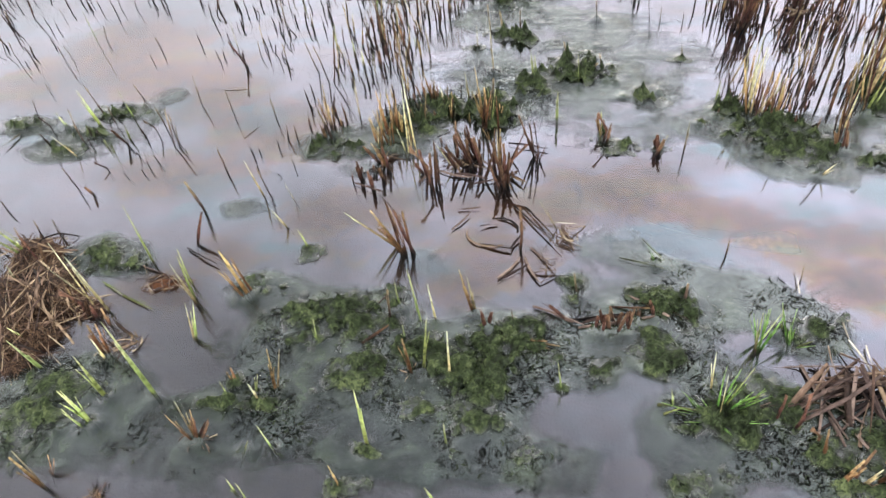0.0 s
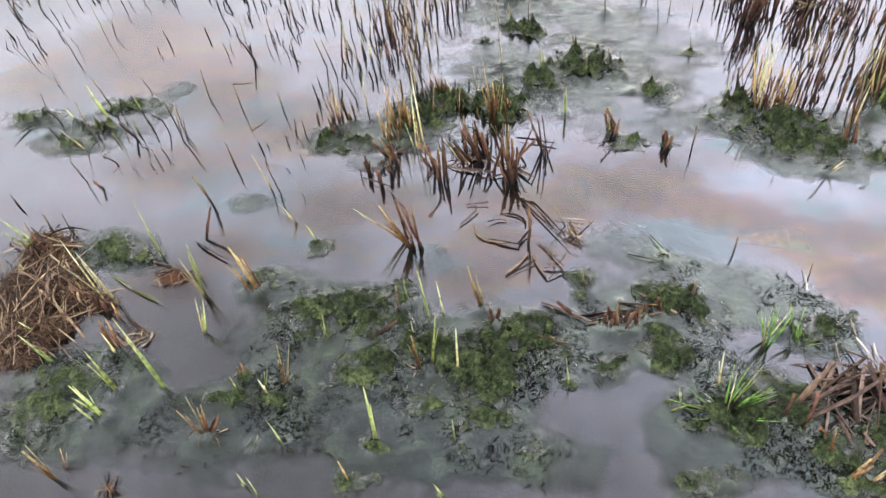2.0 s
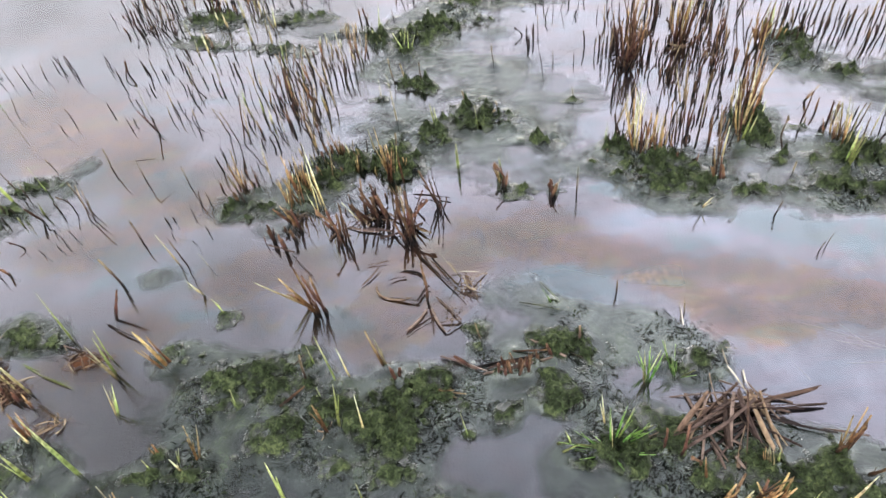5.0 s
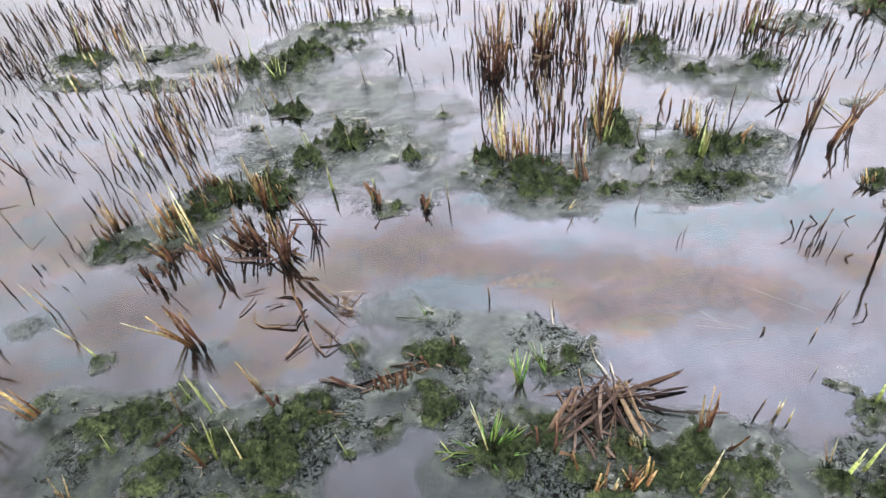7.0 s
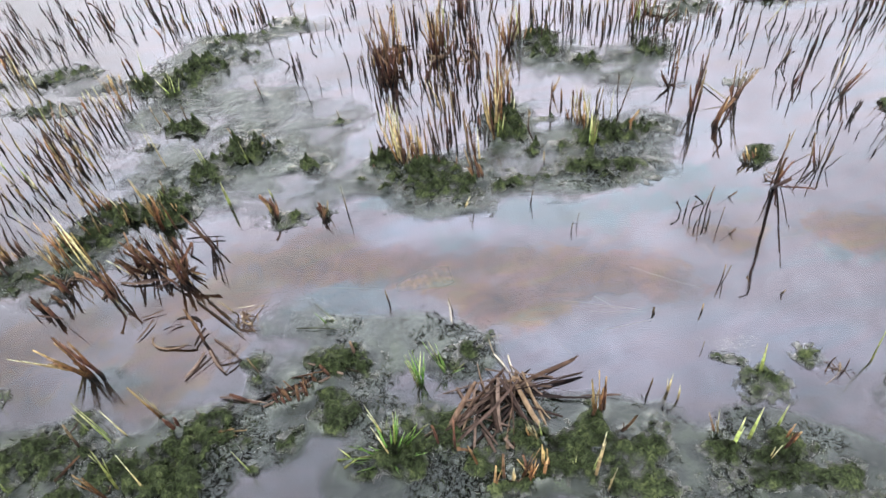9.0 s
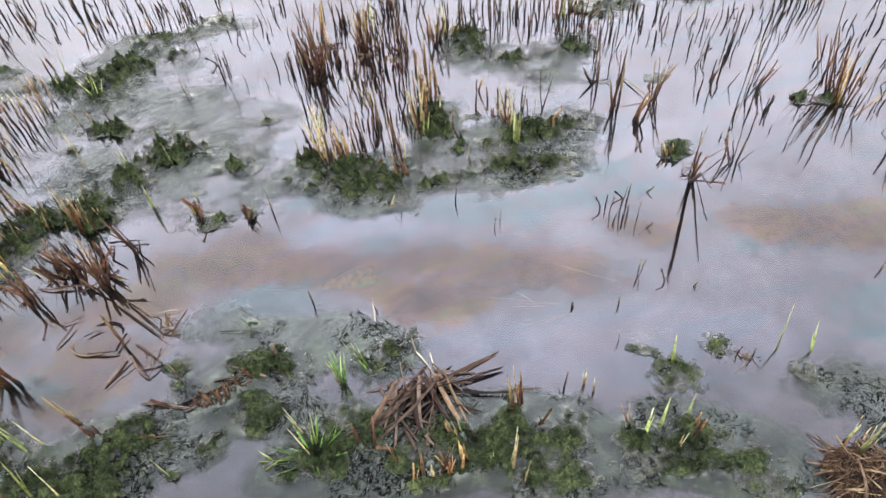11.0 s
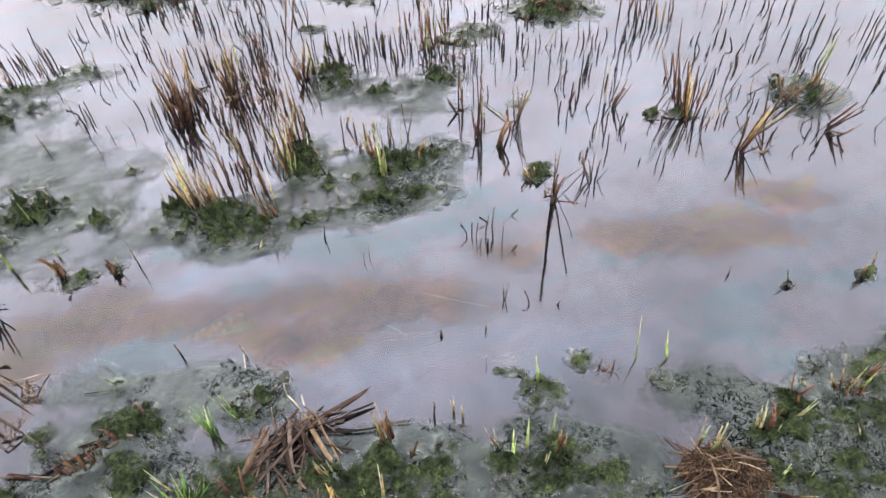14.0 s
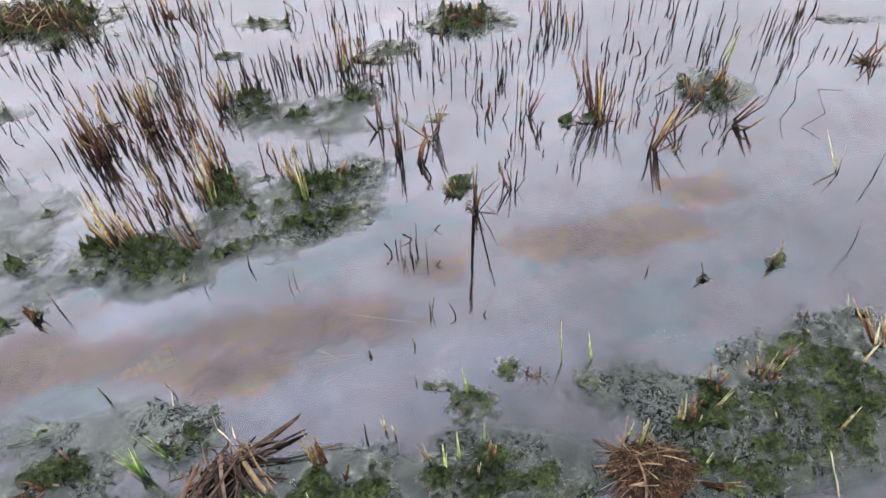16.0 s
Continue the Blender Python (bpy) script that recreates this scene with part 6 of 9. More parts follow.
tuft("frayed rust-orange stalks and dark red-brown cut stems in shallow water", 0.943, 0.739,
     ("o", -0.013, 0.007, 0.161, -0.012, 0.011, 9),
     ("o", -0.002, 0.009, 0.202, -0.008, 0.008, 9),
     ("o", 0.008, 0.014, 0.167, -0.005, 0.005, 8),
     ("b", -0.019, 0.012, 0.077, -0.007, 0.006, 10),
     ("r", -0.001, 0.005, 0.133, -0.009, 0.008, 10),
     ("r", 0.027, -0.046, 0.101, -0.004, 0.004, 10))
tuft("straw-yellow dry leaves and fresh yellow-green shoots in shallow water", 0.786, 0.731,
     ("y", -0.005, 0.001, 0.086, -0.021, 0.015, 6),
     ("g", 0.006, 0.001, 0.081, -0.011, 0.008, 6),
     ("y", -0.001, -0.003, 0.069, -0.015, 0.011, 6))
tuft("frayed rust-orange stalks and dark red-brown cut stems in shallow water", 0.720, 0.657,
     ("o", -0.005, 0.005, 0.177, 0.033, -0.022, 8),
     ("o", 0.018, -0.002, 0.124, 0.007, -0.005, 8),
     ("y", -0.024, 0.004, 0.096, 0.003, -0.002, 8),
     ("o", 0.006, -0.008, 0.104, 0.012, -0.009, 9),
     ("o", 0.042, -0.008, 0.128, 0.010, -0.007, 8),
     ("r", 0.006, 0.000, 0.127, -0.002, 0.002, 9),
     ("r", -0.042, 0.008, 0.122, 0.001, -0.000, 8))
stalk("g", 0.869, 0.626, 0.098, 0.006, -0.006, 6)
stalk("g", 0.836, 0.646, 0.071, 0.000, -0.000, 5)
stalk("s", 1.376, 2.369, 0.049, -0.001, 0.000, 2.8)
stalk("g", 1.057, 1.727, 0.037, -0.006, 0.001, 2.6)
stalk("y", 0.870, 0.614, 0.232, 0.006, -0.002, 6)
stalk("y", 0.881, 0.574, 0.141, 0.008, -0.004, 5)
stalk("y", 1.237, 0.529, 0.098, 0.004, -0.004, 6)
stalk("o", 1.289, 0.540, 0.104, 0.003, -0.004, 7)
stalk("o", 1.289, 0.553, 0.103, -0.000, 0.000, 6)
stalk("r", 1.274, 0.540, 0.108, 0.007, -0.009, 8)
stalk("s", 0.848, 2.414, 0.118, 0.007, 0.000, 4.2)
stalk("y", 0.843, 2.320, 0.170, 0.018, 0.000, 5)
stalk("s", 0.937, 2.423, 0.107, 0.005, -0.000, 3.5)
stalk("r", 1.030, 2.407, 0.141, 0.012, -0.001, 4.9)
stalk("o", 1.006, 2.369, 0.093, 0.020, -0.001, 4.9)
stalk("r", 1.119, 2.412, 0.103, 0.008, -0.001, 4.9)
stalk("r", 1.129, 2.404, 0.093, 0.009, -0.001, 4.9)
stalk("s", 1.181, 2.452, 0.076, 0.002, -0.000, 3.4)
stalk("s", 1.181, 2.288, 0.121, 0.013, -0.002, 3.6)
stalk("o", 1.189, 2.167, 0.120, 0.013, -0.002, 4.4)
stalk("o", 1.244, 2.246, 0.142, 0.024, -0.004, 4.3)
stalk("o", 1.235, 2.174, 0.164, 0.027, -0.005, 4.4)
stalk("s", 1.322, 2.185, 0.103, 0.009, -0.002, 4.4)
stalk("s", 1.351, 2.149, 0.065, 0.003, -0.001, 5.2)
stalk("s", 1.406, 2.120, 0.159, -0.006, 0.001, 4.4)
stalk("s", 1.369, 2.324, 0.075, 0.005, -0.001, 2.8)
tuft("thin dark stems in shallow water", 1.055, 2.763,
     ("s", -0.073, 0.072, 0.064, 0.002, -0.000, 2.5),
     ("s", -0.034, 0.031, 0.072, 0.000, -0.000, 2.5),
     ("s", 0.008, 0.016, 0.076, 0.005, -0.000, 2.6),
     ("s", 0.029, -0.068, 0.077, 0.001, -0.000, 2.6),
     ("s", 0.070, -0.051, 0.075, 0.008, -0.001, 3.2))
stalk("s", 0.998, 2.620, 0.063, 0.004, -0.000, 2.7)
stalk("s", 1.017, 2.565, 0.075, 0.006, -0.000, 2.7)
stalk("s", 0.966, 2.678, 0.069, 0.001, -0.000, 2.6)
stalk("s", 1.098, 2.510, 0.075, 0.006, -0.001, 2.7)
stalk("s", 1.162, 2.641, 0.076, 0.005, -0.001, 2.6)
stalk("s", 1.217, 2.625, 0.064, 0.002, -0.000, 2.6)
tuft("thin dark stems in shallow water", 0.752, 2.186,
     ("s", -0.060, -0.009, 0.082, 0.009, 0.001, 3.7),
     ("s", -0.032, -0.004, 0.108, 0.011, 0.001, 3.7),
     ("s", 0.022, 0.027, 0.162, 0.009, 0.000, 4.4),
     ("s", 0.028, 0.006, 0.154, 0.016, 0.001, 4.4),
     ("s", 0.041, -0.020, 0.152, 0.020, 0.001, 4.5))
stalk("s", 0.889, 2.052, 0.116, 0.019, -0.000, 3.8)
stalk("s", 0.906, 2.007, 0.117, 0.017, -0.000, 3.9)
stalk("s", 1.022, 2.170, 0.146, 0.009, -0.001, 4.4)
stalk("s", 1.071, 2.155, 0.147, 0.005, -0.000, 4.5)
stalk("o", 0.979, 2.228, 0.176, 0.003, -0.000, 5.1)
stalk("o", 0.985, 2.209, 0.181, 0.015, -0.001, 5.1)
stalk("o", 0.995, 2.188, 0.188, 0.021, -0.001, 5.2)
stalk("r", 1.041, 2.044, 0.086, -0.012, 0.001, 4.6)
tuft("dark red-brown cut stems in shallow water", 1.253, 2.846,
     ("r", -0.067, 0.065, 0.102, 0.005, -0.001, 4.9),
     ("r", -0.048, 0.032, 0.115, 0.011, -0.001, 5.6),
     ("r", -0.026, 0.026, 0.105, 0.012, -0.001, 5),
     ("r", -0.003, 0.021, 0.098, 0.020, -0.003, 5),
     ("r", 0.024, -0.028, 0.118, 0.018, -0.003, 5),
     ("r", 0.050, -0.036, 0.109, 0.015, -0.002, 5.7),
     ("r", 0.069, -0.080, 0.110, 0.019, -0.003, 5.1))
stalk("o", 1.333, 2.686, 0.135, 0.016, -0.003, 4.5)
stalk("o", 1.355, 2.695, 0.146, 0.023, -0.004, 4.5)
stalk("r", 1.381, 2.701, 0.112, 0.013, -0.002, 4.5)
stalk("g", 1.350, 2.466, 0.051, 0.000, -0.000, 6.1)
stalk("s", 1.451, 2.677, 0.086, 0.017, -0.004, 3.2)
stalk("s", 1.520, 2.629, 0.052, -0.001, 0.000, 2.6)
stalk("s", 1.636, 2.548, 0.087, 0.015, -0.004, 3.3)
stalk("s", 1.640, 2.526, 0.084, 0.016, -0.005, 3.3)
tuft("frayed rust-orange stalks and dark red-brown cut stems in shallow water", 1.724, 2.105,
     ("o", -0.034, 0.040, 0.176, 0.004, -0.002, 5),
     ("o", -0.026, 0.026, 0.193, 0.013, -0.005, 5),
     ("o", -0.012, 0.008, 0.160, 0.016, -0.006, 5.1),
     ("y", 0.003, -0.002, 0.191, 0.026, -0.011, 5.1),
     ("o", 0.017, -0.020, 0.164, 0.018, -0.008, 5.1),
     ("r", 0.021, -0.040, 0.098, 0.014, -0.006, 5.8),
     ("r", -0.050, 0.017, 0.118, 0.008, -0.003, 6.5),
     ("b", 0.032, -0.064, 0.083, 0.016, -0.007, 5.9),
     ("o", -0.022, 0.101, 0.157, 0.006, -0.002, 4.2),
     ("s", 0.070, -0.065, 0.119, -0.002, 0.001, 3.6))
stalk("s", 1.812, 2.003, 0.090, -0.004, 0.002, 3.7)
stalk("s", 1.844, 1.981, 0.090, -0.004, 0.002, 3.7)
stalk("s", 1.714, 2.445, 0.077, -0.000, 0.000, 3.3)
stalk("s", 1.784, 2.465, 0.091, 0.003, -0.001, 3.3)
stalk("s", 1.898, 2.415, 0.077, 0.000, -0.000, 3.3)
stalk("s", 1.951, 2.329, 0.077, -0.001, 0.000, 2.7)
stalk("s", 2.075, 2.243, 0.076, -0.002, 0.001, 3.4)
stalk("s", 2.042, 2.295, 0.049, 0.001, -0.001, 2.7)
tuft("thin dark stems in shallow water", 1.793, 1.623,
     ("s", -0.001, -0.008, 0.126, 0.021, -0.012, 4),
     ("s", 0.001, 0.008, 0.095, 0.013, -0.008, 4))
stalk("y", 2.084, 1.926, 0.112, 0.040, -0.025, 3.6)
stalk("s", 2.220, 1.911, 0.087, -0.010, 0.007, 4.3)
stalk("s", 2.206, 1.800, 0.055, -0.005, 0.003, 2.9)
stalk("s", 1.952, 1.875, 0.029, 0.023, -0.013, 3.7)
stalk("s", 2.148, 1.916, 0.100, -0.007, 0.005, 3.6)
stalk("s", 2.271, 1.920, 0.075, -0.005, 0.004, 3.5)
stalk("y", 2.085, 1.544, 0.204, 0.000, -0.000, 3.1)
stalk("r", 2.109, 1.521, 0.114, 0.020, -0.016, 6.3)
stalk("b", 2.110, 1.528, 0.073, 0.010, -0.008, 5.5)
stalk("b", 1.989, 1.610, 0.065, 0.012, -0.008, 6.3)
stalk("s", 2.025, 1.564, 0.063, 0.017, -0.013, 3.9)
stalk("s", 1.986, 1.702, 0.074, 0.017, -0.011, 3.1)
tuft("dark red-brown cut stems and frayed rust-orange stalks in shallow water", 2.496, 1.855,
     ("r", -0.032, 0.078, 0.118, -0.019, 0.016, 4.1),
     ("r", -0.033, 0.047, 0.146, -0.015, 0.012, 4.8),
     ("r", -0.019, 0.014, 0.158, -0.018, 0.015, 4.8),
     ("r", 0.001, -0.010, 0.162, -0.017, 0.015, 4.8),
     ("o", 0.018, -0.031, 0.131, -0.012, 0.011, 4.8),
     ("o", 0.028, -0.046, 0.149, -0.005, 0.004, 4.8),
     ("r", 0.060, -0.041, 0.146, -0.005, 0.005, 4.8),
     ("r", -0.022, -0.012, 0.089, -0.010, 0.009, 5.5))
tuft("frayed rust-orange stalks and dark red-brown cut stems in shallow water", 2.306, 1.394,
     ("o", 0.022, 0.114, 0.188, -0.045, 0.043, 4.5),
     ("o", 0.016, 0.087, 0.191, -0.040, 0.038, 4.6),
     ("r", 0.038, 0.102, 0.283, -0.034, 0.033, 4.5),
     ("o", 0.012, 0.045, 0.208, -0.023, 0.023, 5.4),
     ("r", -0.004, 0.000, 0.208, -0.021, 0.021, 6.2),
     ("o", -0.017, -0.027, 0.198, -0.012, 0.013, 6.3),
     ("r", 0.005, -0.024, 0.199, -0.010, 0.011, 5.5),
     ("o", 0.006, -0.042, 0.156, 0.001, -0.001, 5.5),
     ("r", -0.020, 0.011, 0.175, -0.023, 0.022, 7),
     ("r", -0.017, 0.027, 0.184, -0.034, 0.033, 6.2),
     ("o", -0.027, -0.045, 0.170, -0.007, 0.008, 6.3),
     ("r", -0.005, -0.060, 0.138, 0.005, -0.005, 5.5),
     ("o", -0.020, -0.106, 0.138, 0.036, -0.039, 4),
     ("s", 0.012, -0.082, 0.148, 0.017, -0.018, 3.9))
tuft("thin dark stems in shallow water", 2.477, 1.466,
     ("s", -0.022, 0.032, 0.087, 0.005, -0.005, 3),
     ("s", -0.006, 0.001, 0.091, 0.002, -0.002, 3),
     ("s", 0.028, -0.033, 0.106, 0.004, -0.005, 3.7))
stalk("s", 2.398, 1.311, 0.063, 0.003, -0.004, 2.3)
stalk("s", 2.523, 1.413, 0.065, 0.011, -0.012, 3)
stalk("b", 2.473, 1.385, 0.070, 0.021, -0.023, 3)
tuft("frayed rust-orange stalks and dark red-brown cut stems in shallow water", 2.338, 1.150,
     ("o", -0.007, 0.006, 0.183, 0.025, -0.031, 7.3),
     ("o", -0.002, -0.004, 0.167, 0.029, -0.036, 7.3),
     ("o", 0.001, -0.012, 0.109, 0.049, -0.061, 4.8),
     ("r", -0.014, 0.004, 0.140, 0.020, -0.024, 8.9),
     ("r", 0.022, 0.006, 0.181, 0.026, -0.032, 5.6))
tuft("frayed rust-orange stalks and fresh yellow-green shoots in shallow water", 2.794, 1.310,
     ("g", 0.072, 0.037, 0.165, 0.007, -0.010, 6.3),
     ("o", -0.031, -0.022, 0.106, 0.009, -0.013, 5.8),
     ("o", -0.041, -0.015, 0.064, 0.006, -0.008, 5.8))
stalk("o", 2.652, 1.325, 0.056, -0.014, 0.019, 5.9)
stalk("r", 2.620, 1.270, 0.089, -0.019, 0.025, 7.5)
stalk("b", 2.620, 1.248, 0.079, -0.019, 0.027, 6.7)
stalk("o", 2.719, 1.233, 0.087, 0.018, -0.026, 5.9)
stalk("o", 2.711, 1.190, 0.129, 0.018, -0.027, 4.4)
stalk("b", 2.651, 1.241, 0.083, -0.016, 0.022, 6.7)
tuft("frayed rust-orange stalks and dark red-brown cut stems in shallow water", 2.659, 1.090,
     ("o", 0.014, 0.013, 0.136, 0.035, -0.054, 6.8),
     ("r", -0.001, 0.009, 0.114, 0.029, -0.045, 7.6),
     ("o", -0.002, -0.032, 0.081, 0.026, -0.043, 6.1),
     ("r", -0.011, 0.009, 0.090, 0.021, -0.032, 7.6))
stalk("s", 2.920, 1.516, 0.111, 0.002, -0.003, 3.4)
stalk("s", 2.969, 1.482, 0.096, -0.004, 0.006, 3.4)
stalk("s", 2.844, 1.420, 0.084, 0.003, -0.004, 2.8)
stalk("s", 3.072, 1.502, 0.055, 0.000, -0.000, 2.6)
stalk("s", 3.181, 1.426, 0.141, 0.003, -0.004, 3.3)
stalk("s", 3.059, 1.341, 0.163, 0.002, -0.003, 3.4)
stalk("s", 3.164, 1.461, 0.062, -0.000, 0.001, 2.6)
stalk("s", 3.248, 1.380, 0.073, -0.001, 0.002, 3.2)
stalk("s", 3.297, 1.369, 0.092, -0.010, 0.017, 3.8)
stalk("s", 3.369, 1.365, 0.071, -0.006, 0.010, 3.8)
stalk("s", 3.222, 1.316, 0.074, 0.009, -0.016, 3.3)
stalk("s", 3.028, 1.227, 0.086, 0.002, -0.004, 3.4)
stalk("s", 3.063, 1.211, 0.071, 0.004, -0.008, 2.7)
stalk("s", 3.088, 1.436, 0.034, 0.009, -0.013, 2.6)
stalk("s", 2.961, 1.192, 0.108, -0.001, 0.002, 3.5)
tuft("straw-yellow dry leaves and thin dark stems in shallow water", 2.770, 0.736,
     ("y", -0.022, 0.020, 0.136, -0.028, 0.066, 4.6),
     ("y", -0.015, 0.022, 0.105, -0.016, 0.037, 3.9),
     ("y", -0.017, 0.016, 0.113, -0.009, 0.021, 4.6),
     ("s", 0.054, -0.059, 0.106, -0.001, 0.004, 3.8))
tuft("rotten dark brown stubs and dark red-brown cut stems in shallow water", 3.318, 1.074,
     ("b", -0.008, 0.009, 0.037, -0.022, 0.049, 5.9),
     ("b", -0.016, 0.014, 0.019, -0.024, 0.051, 5.3),
     ("r", 0.001, 0.003, 0.092, 0.001, -0.002, 5.3),
     ("b", -0.020, -0.033, 0.064, 0.004, -0.008, 6),
     ("r", 0.043, 0.007, 0.095, -0.001, 0.003, 4.6))
stalk("s", 3.431, 1.140, 0.078, -0.008, 0.017, 4.5)
tuft("thin dark stems in shallow water", 2.765, 1.804,
     ("s", 0.009, -0.029, 0.076, -0.008, 0.009, 4),
     ("s", 0.025, -0.030, 0.061, 0.004, -0.004, 3.3),
     ("s", -0.033, 0.059, 0.030, -0.003, 0.003, 2))
stalk("b", 2.962, 1.742, 0.052, -0.012, 0.015, 3.9)
stalk("b", 2.962, 1.722, 0.063, -0.008, 0.010, 4.6)
stalk("s", 2.909, 1.769, 0.058, 0.000, -0.000, 2.6)
stalk("s", 2.984, 1.726, 0.053, 0.003, -0.003, 2.6)
stalk("s", 3.029, 1.665, 0.054, -0.002, 0.003, 3.2)
stalk("s", 3.198, 1.606, 0.037, -0.001, 0.001, 2.5)
stalk("s", 2.773, 1.864, 0.058, 0.000, -0.000, 2.6)
stalk("s", 1.734, 1.300, 0.133, 0.007, -0.005, 2.6)
tuft("thin dark stems in shallow water", 1.856, 1.263,
     ("s", -0.007, 0.008, 0.083, -0.027, 0.021, 3.5),
     ("s", -0.004, 0.003, 0.074, -0.009, 0.007, 5.2),
     ("s", 0.003, -0.002, 0.087, 0.004, -0.003, 5.2),
     ("s", 0.008, -0.008, 0.062, 0.020, -0.016, 2.6))
tuft("thin dark stems and rotten dark brown stubs in shallow water", 1.468, 1.199,
     ("s", 0.017, 0.040, 0.081, 0.003, -0.002, 3.7),
     ("s", -0.019, 0.017, 0.101, 0.006, -0.003, 2.8),
     ("s", -0.041, 0.027, 0.067, 0.002, -0.001, 3.7),
     ("s", 0.012, -0.029, 0.077, 0.004, -0.002, 2.8),
     ("s", -0.056, -0.015, 0.038, 0.006, -0.003, 3.7),
     ("s", -0.024, -0.026, 0.028, 0.003, -0.002, 3.7),
     ("b", 0.087, 0.054, 0.029, 0.016, -0.009, 4.5),
     ("b", 0.023, -0.067, 0.030, 0.011, -0.006, 4.7))
stalk("s", 1.387, 0.994, 0.075, -0.001, 0.000, 2.9)
stalk("s", 1.390, 0.992, 0.073, 0.009, -0.004, 2.9)
stalk("s", 1.437, 0.947, 0.046, 0.001, -0.001, 3.9)
stalk("s", 1.508, 0.910, 0.022, 0.002, -0.002, 4.9)
stalk("s", 1.298, 0.929, 0.039, -0.002, 0.001, 4)
stalk("s", 1.246, 0.831, 0.035, -0.001, 0.000, 3)
stalk("s", 1.181, 0.962, 0.022, 0.002, -0.001, 7)
stalk("s", 1.023, 1.424, 0.061, 0.005, -0.001, 3.6)
stalk("s", 1.095, 1.292, 0.041, 0.003, -0.001, 2.8)
stalk("s", 1.115, 1.304, 0.056, 0.004, -0.001, 1.9)
stalk("s", 1.117, 1.565, 0.056, 0.001, -0.000, 4.3)
stalk("s", 2.099, 0.674, 0.058, -0.008, 0.013, 4.6)
stalk("s", 2.324, 0.604, 0.082, -0.005, 0.012, 5.2)
stalk("o", 2.298, 0.602, 0.072, -0.005, 0.012, 7)
stalk("s", 2.525, 0.522, 0.112, -0.003, 0.008, 3.3)
stalk("s", 1.984, 0.778, 0.034, -0.004, 0.005, 4.6)
stalk("b", 2.213, 0.433, 0.027, -0.004, 0.011, 8.2)
stalk("b", 2.225, 0.425, 0.049, -0.003, 0.007, 8.2)
stalk("s", 1.060, 0.753, 0.090, 0.002, -0.001, 5)
stalk("y", 1.113, 0.751, 0.090, 0.000, -0.000, 6)
stalk("y", 1.125, 0.726, 0.075, -0.004, 0.001, 5)
stalk("y", 1.167, 0.616, 0.129, -0.020, 0.009, 6)
stalk("o", 1.163, 0.622, 0.103, -0.027, 0.013, 4)
stalk("g", 1.183, 0.582, 0.149, -0.004, 0.002, 7)
stalk("g", 1.224, 0.586, 0.163, -0.003, 0.002, 7)
stalk("g", 1.299, 0.593, 0.114, -0.003, 0.002, 6)
stalk("g", 1.340, 0.728, 0.134, -0.012, 0.007, 8)
stalk("s", 1.501, 0.694, 0.040, 0.001, -0.001, 4)
stalk("s", 1.524, 0.671, 0.045, -0.000, 0.000, 4)
stalk("g", 1.593, 0.671, 0.193, -0.013, 0.013, 5)
stalk("g", 1.665, 0.636, 0.129, -0.015, 0.018, 6)
stalk("g", 1.599, 0.419, 0.086, 0.001, -0.002, 7)
stalk("g", 1.598, 0.381, 0.160, 0.001, -0.001, 9)
stalk("y", 1.619, 0.381, 0.123, 0.002, -0.004, 6)
tuft("straw-yellow dry leaves and fresh yellow-green shoots in shallow water", 1.752, 0.371,
     ("y", -0.018, 0.011, 0.112, -0.007, 0.013, 6),
     ("y", -0.013, 0.004, 0.129, -0.006, 0.012, 6),
     ("r", 0.023, 0.008, 0.091, -0.004, 0.009, 6),
     ("g", 0.008, -0.023, 0.068, -0.003, 0.007, 5))
tuft("straw-yellow dry leaves and frayed rust-orange stalks in shallow water", 1.854, 0.381,
     ("r", 0.008, 0.021, 0.112, 0.003, -0.006, 7),
     ("y", -0.017, -0.019, 0.110, 0.001, -0.002, 7),
     ("o", 0.008, -0.002, 0.050, -0.007, 0.017, 8))
tuft("frayed rust-orange stalks and fresh yellow-green shoots in shallow water", 2.007, 0.365,
     ("o", 0.060, 0.007, 0.110, 0.006, -0.018, 9.5),
     ("g", 0.019, -0.015, 0.098, 0.001, -0.004, 8.7),
     ("y", -0.012, -0.003, 0.128, -0.000, 0.001, 5.8),
     ("o", -0.033, 0.011, 0.054, -0.008, 0.022, 7.8),
     ("o", -0.020, 0.009, 0.076, -0.007, 0.019, 6.8),
     ("b", -0.014, -0.009, 0.069, -0.006, 0.018, 8.7))
stalk("y", 2.034, 0.157, 0.138, 0.000, -0.002, 6.8)
stalk("y", 2.224, 0.250, 0.133, 0.001, -0.005, 4.6)
stalk("g", 1.756, 0.230, 0.053, -0.002, 0.006, 5)
stalk("g", 1.700, 0.266, 0.084, 0.001, -0.002, 4)
stalk("y", 1.933, 0.250, 0.051, -0.008, 0.028, 3)
tuft("frayed rust-orange stalks and fresh yellow-green shoots in shallow water", 2.317, 0.298,
     ("o", -0.006, -0.022, 0.110, -0.021, 0.093, 7.2),
     ("o", -0.009, -0.037, 0.113, -0.015, 0.072, 7.2),
     ("y", -0.017, -0.036, 0.099, -0.006, 0.030, 6.3),
     ("o", -0.005, -0.047, 0.119, -0.008, 0.039, 7.2),
     ("g", 0.023, 0.089, 0.012, -0.008, 0.026, 5.3),
     ("g", 0.027, 0.081, 0.059, -0.007, 0.025, 4.4),
     ("b", -0.013, -0.028, 0.084, -0.012, 0.056, 7.2))
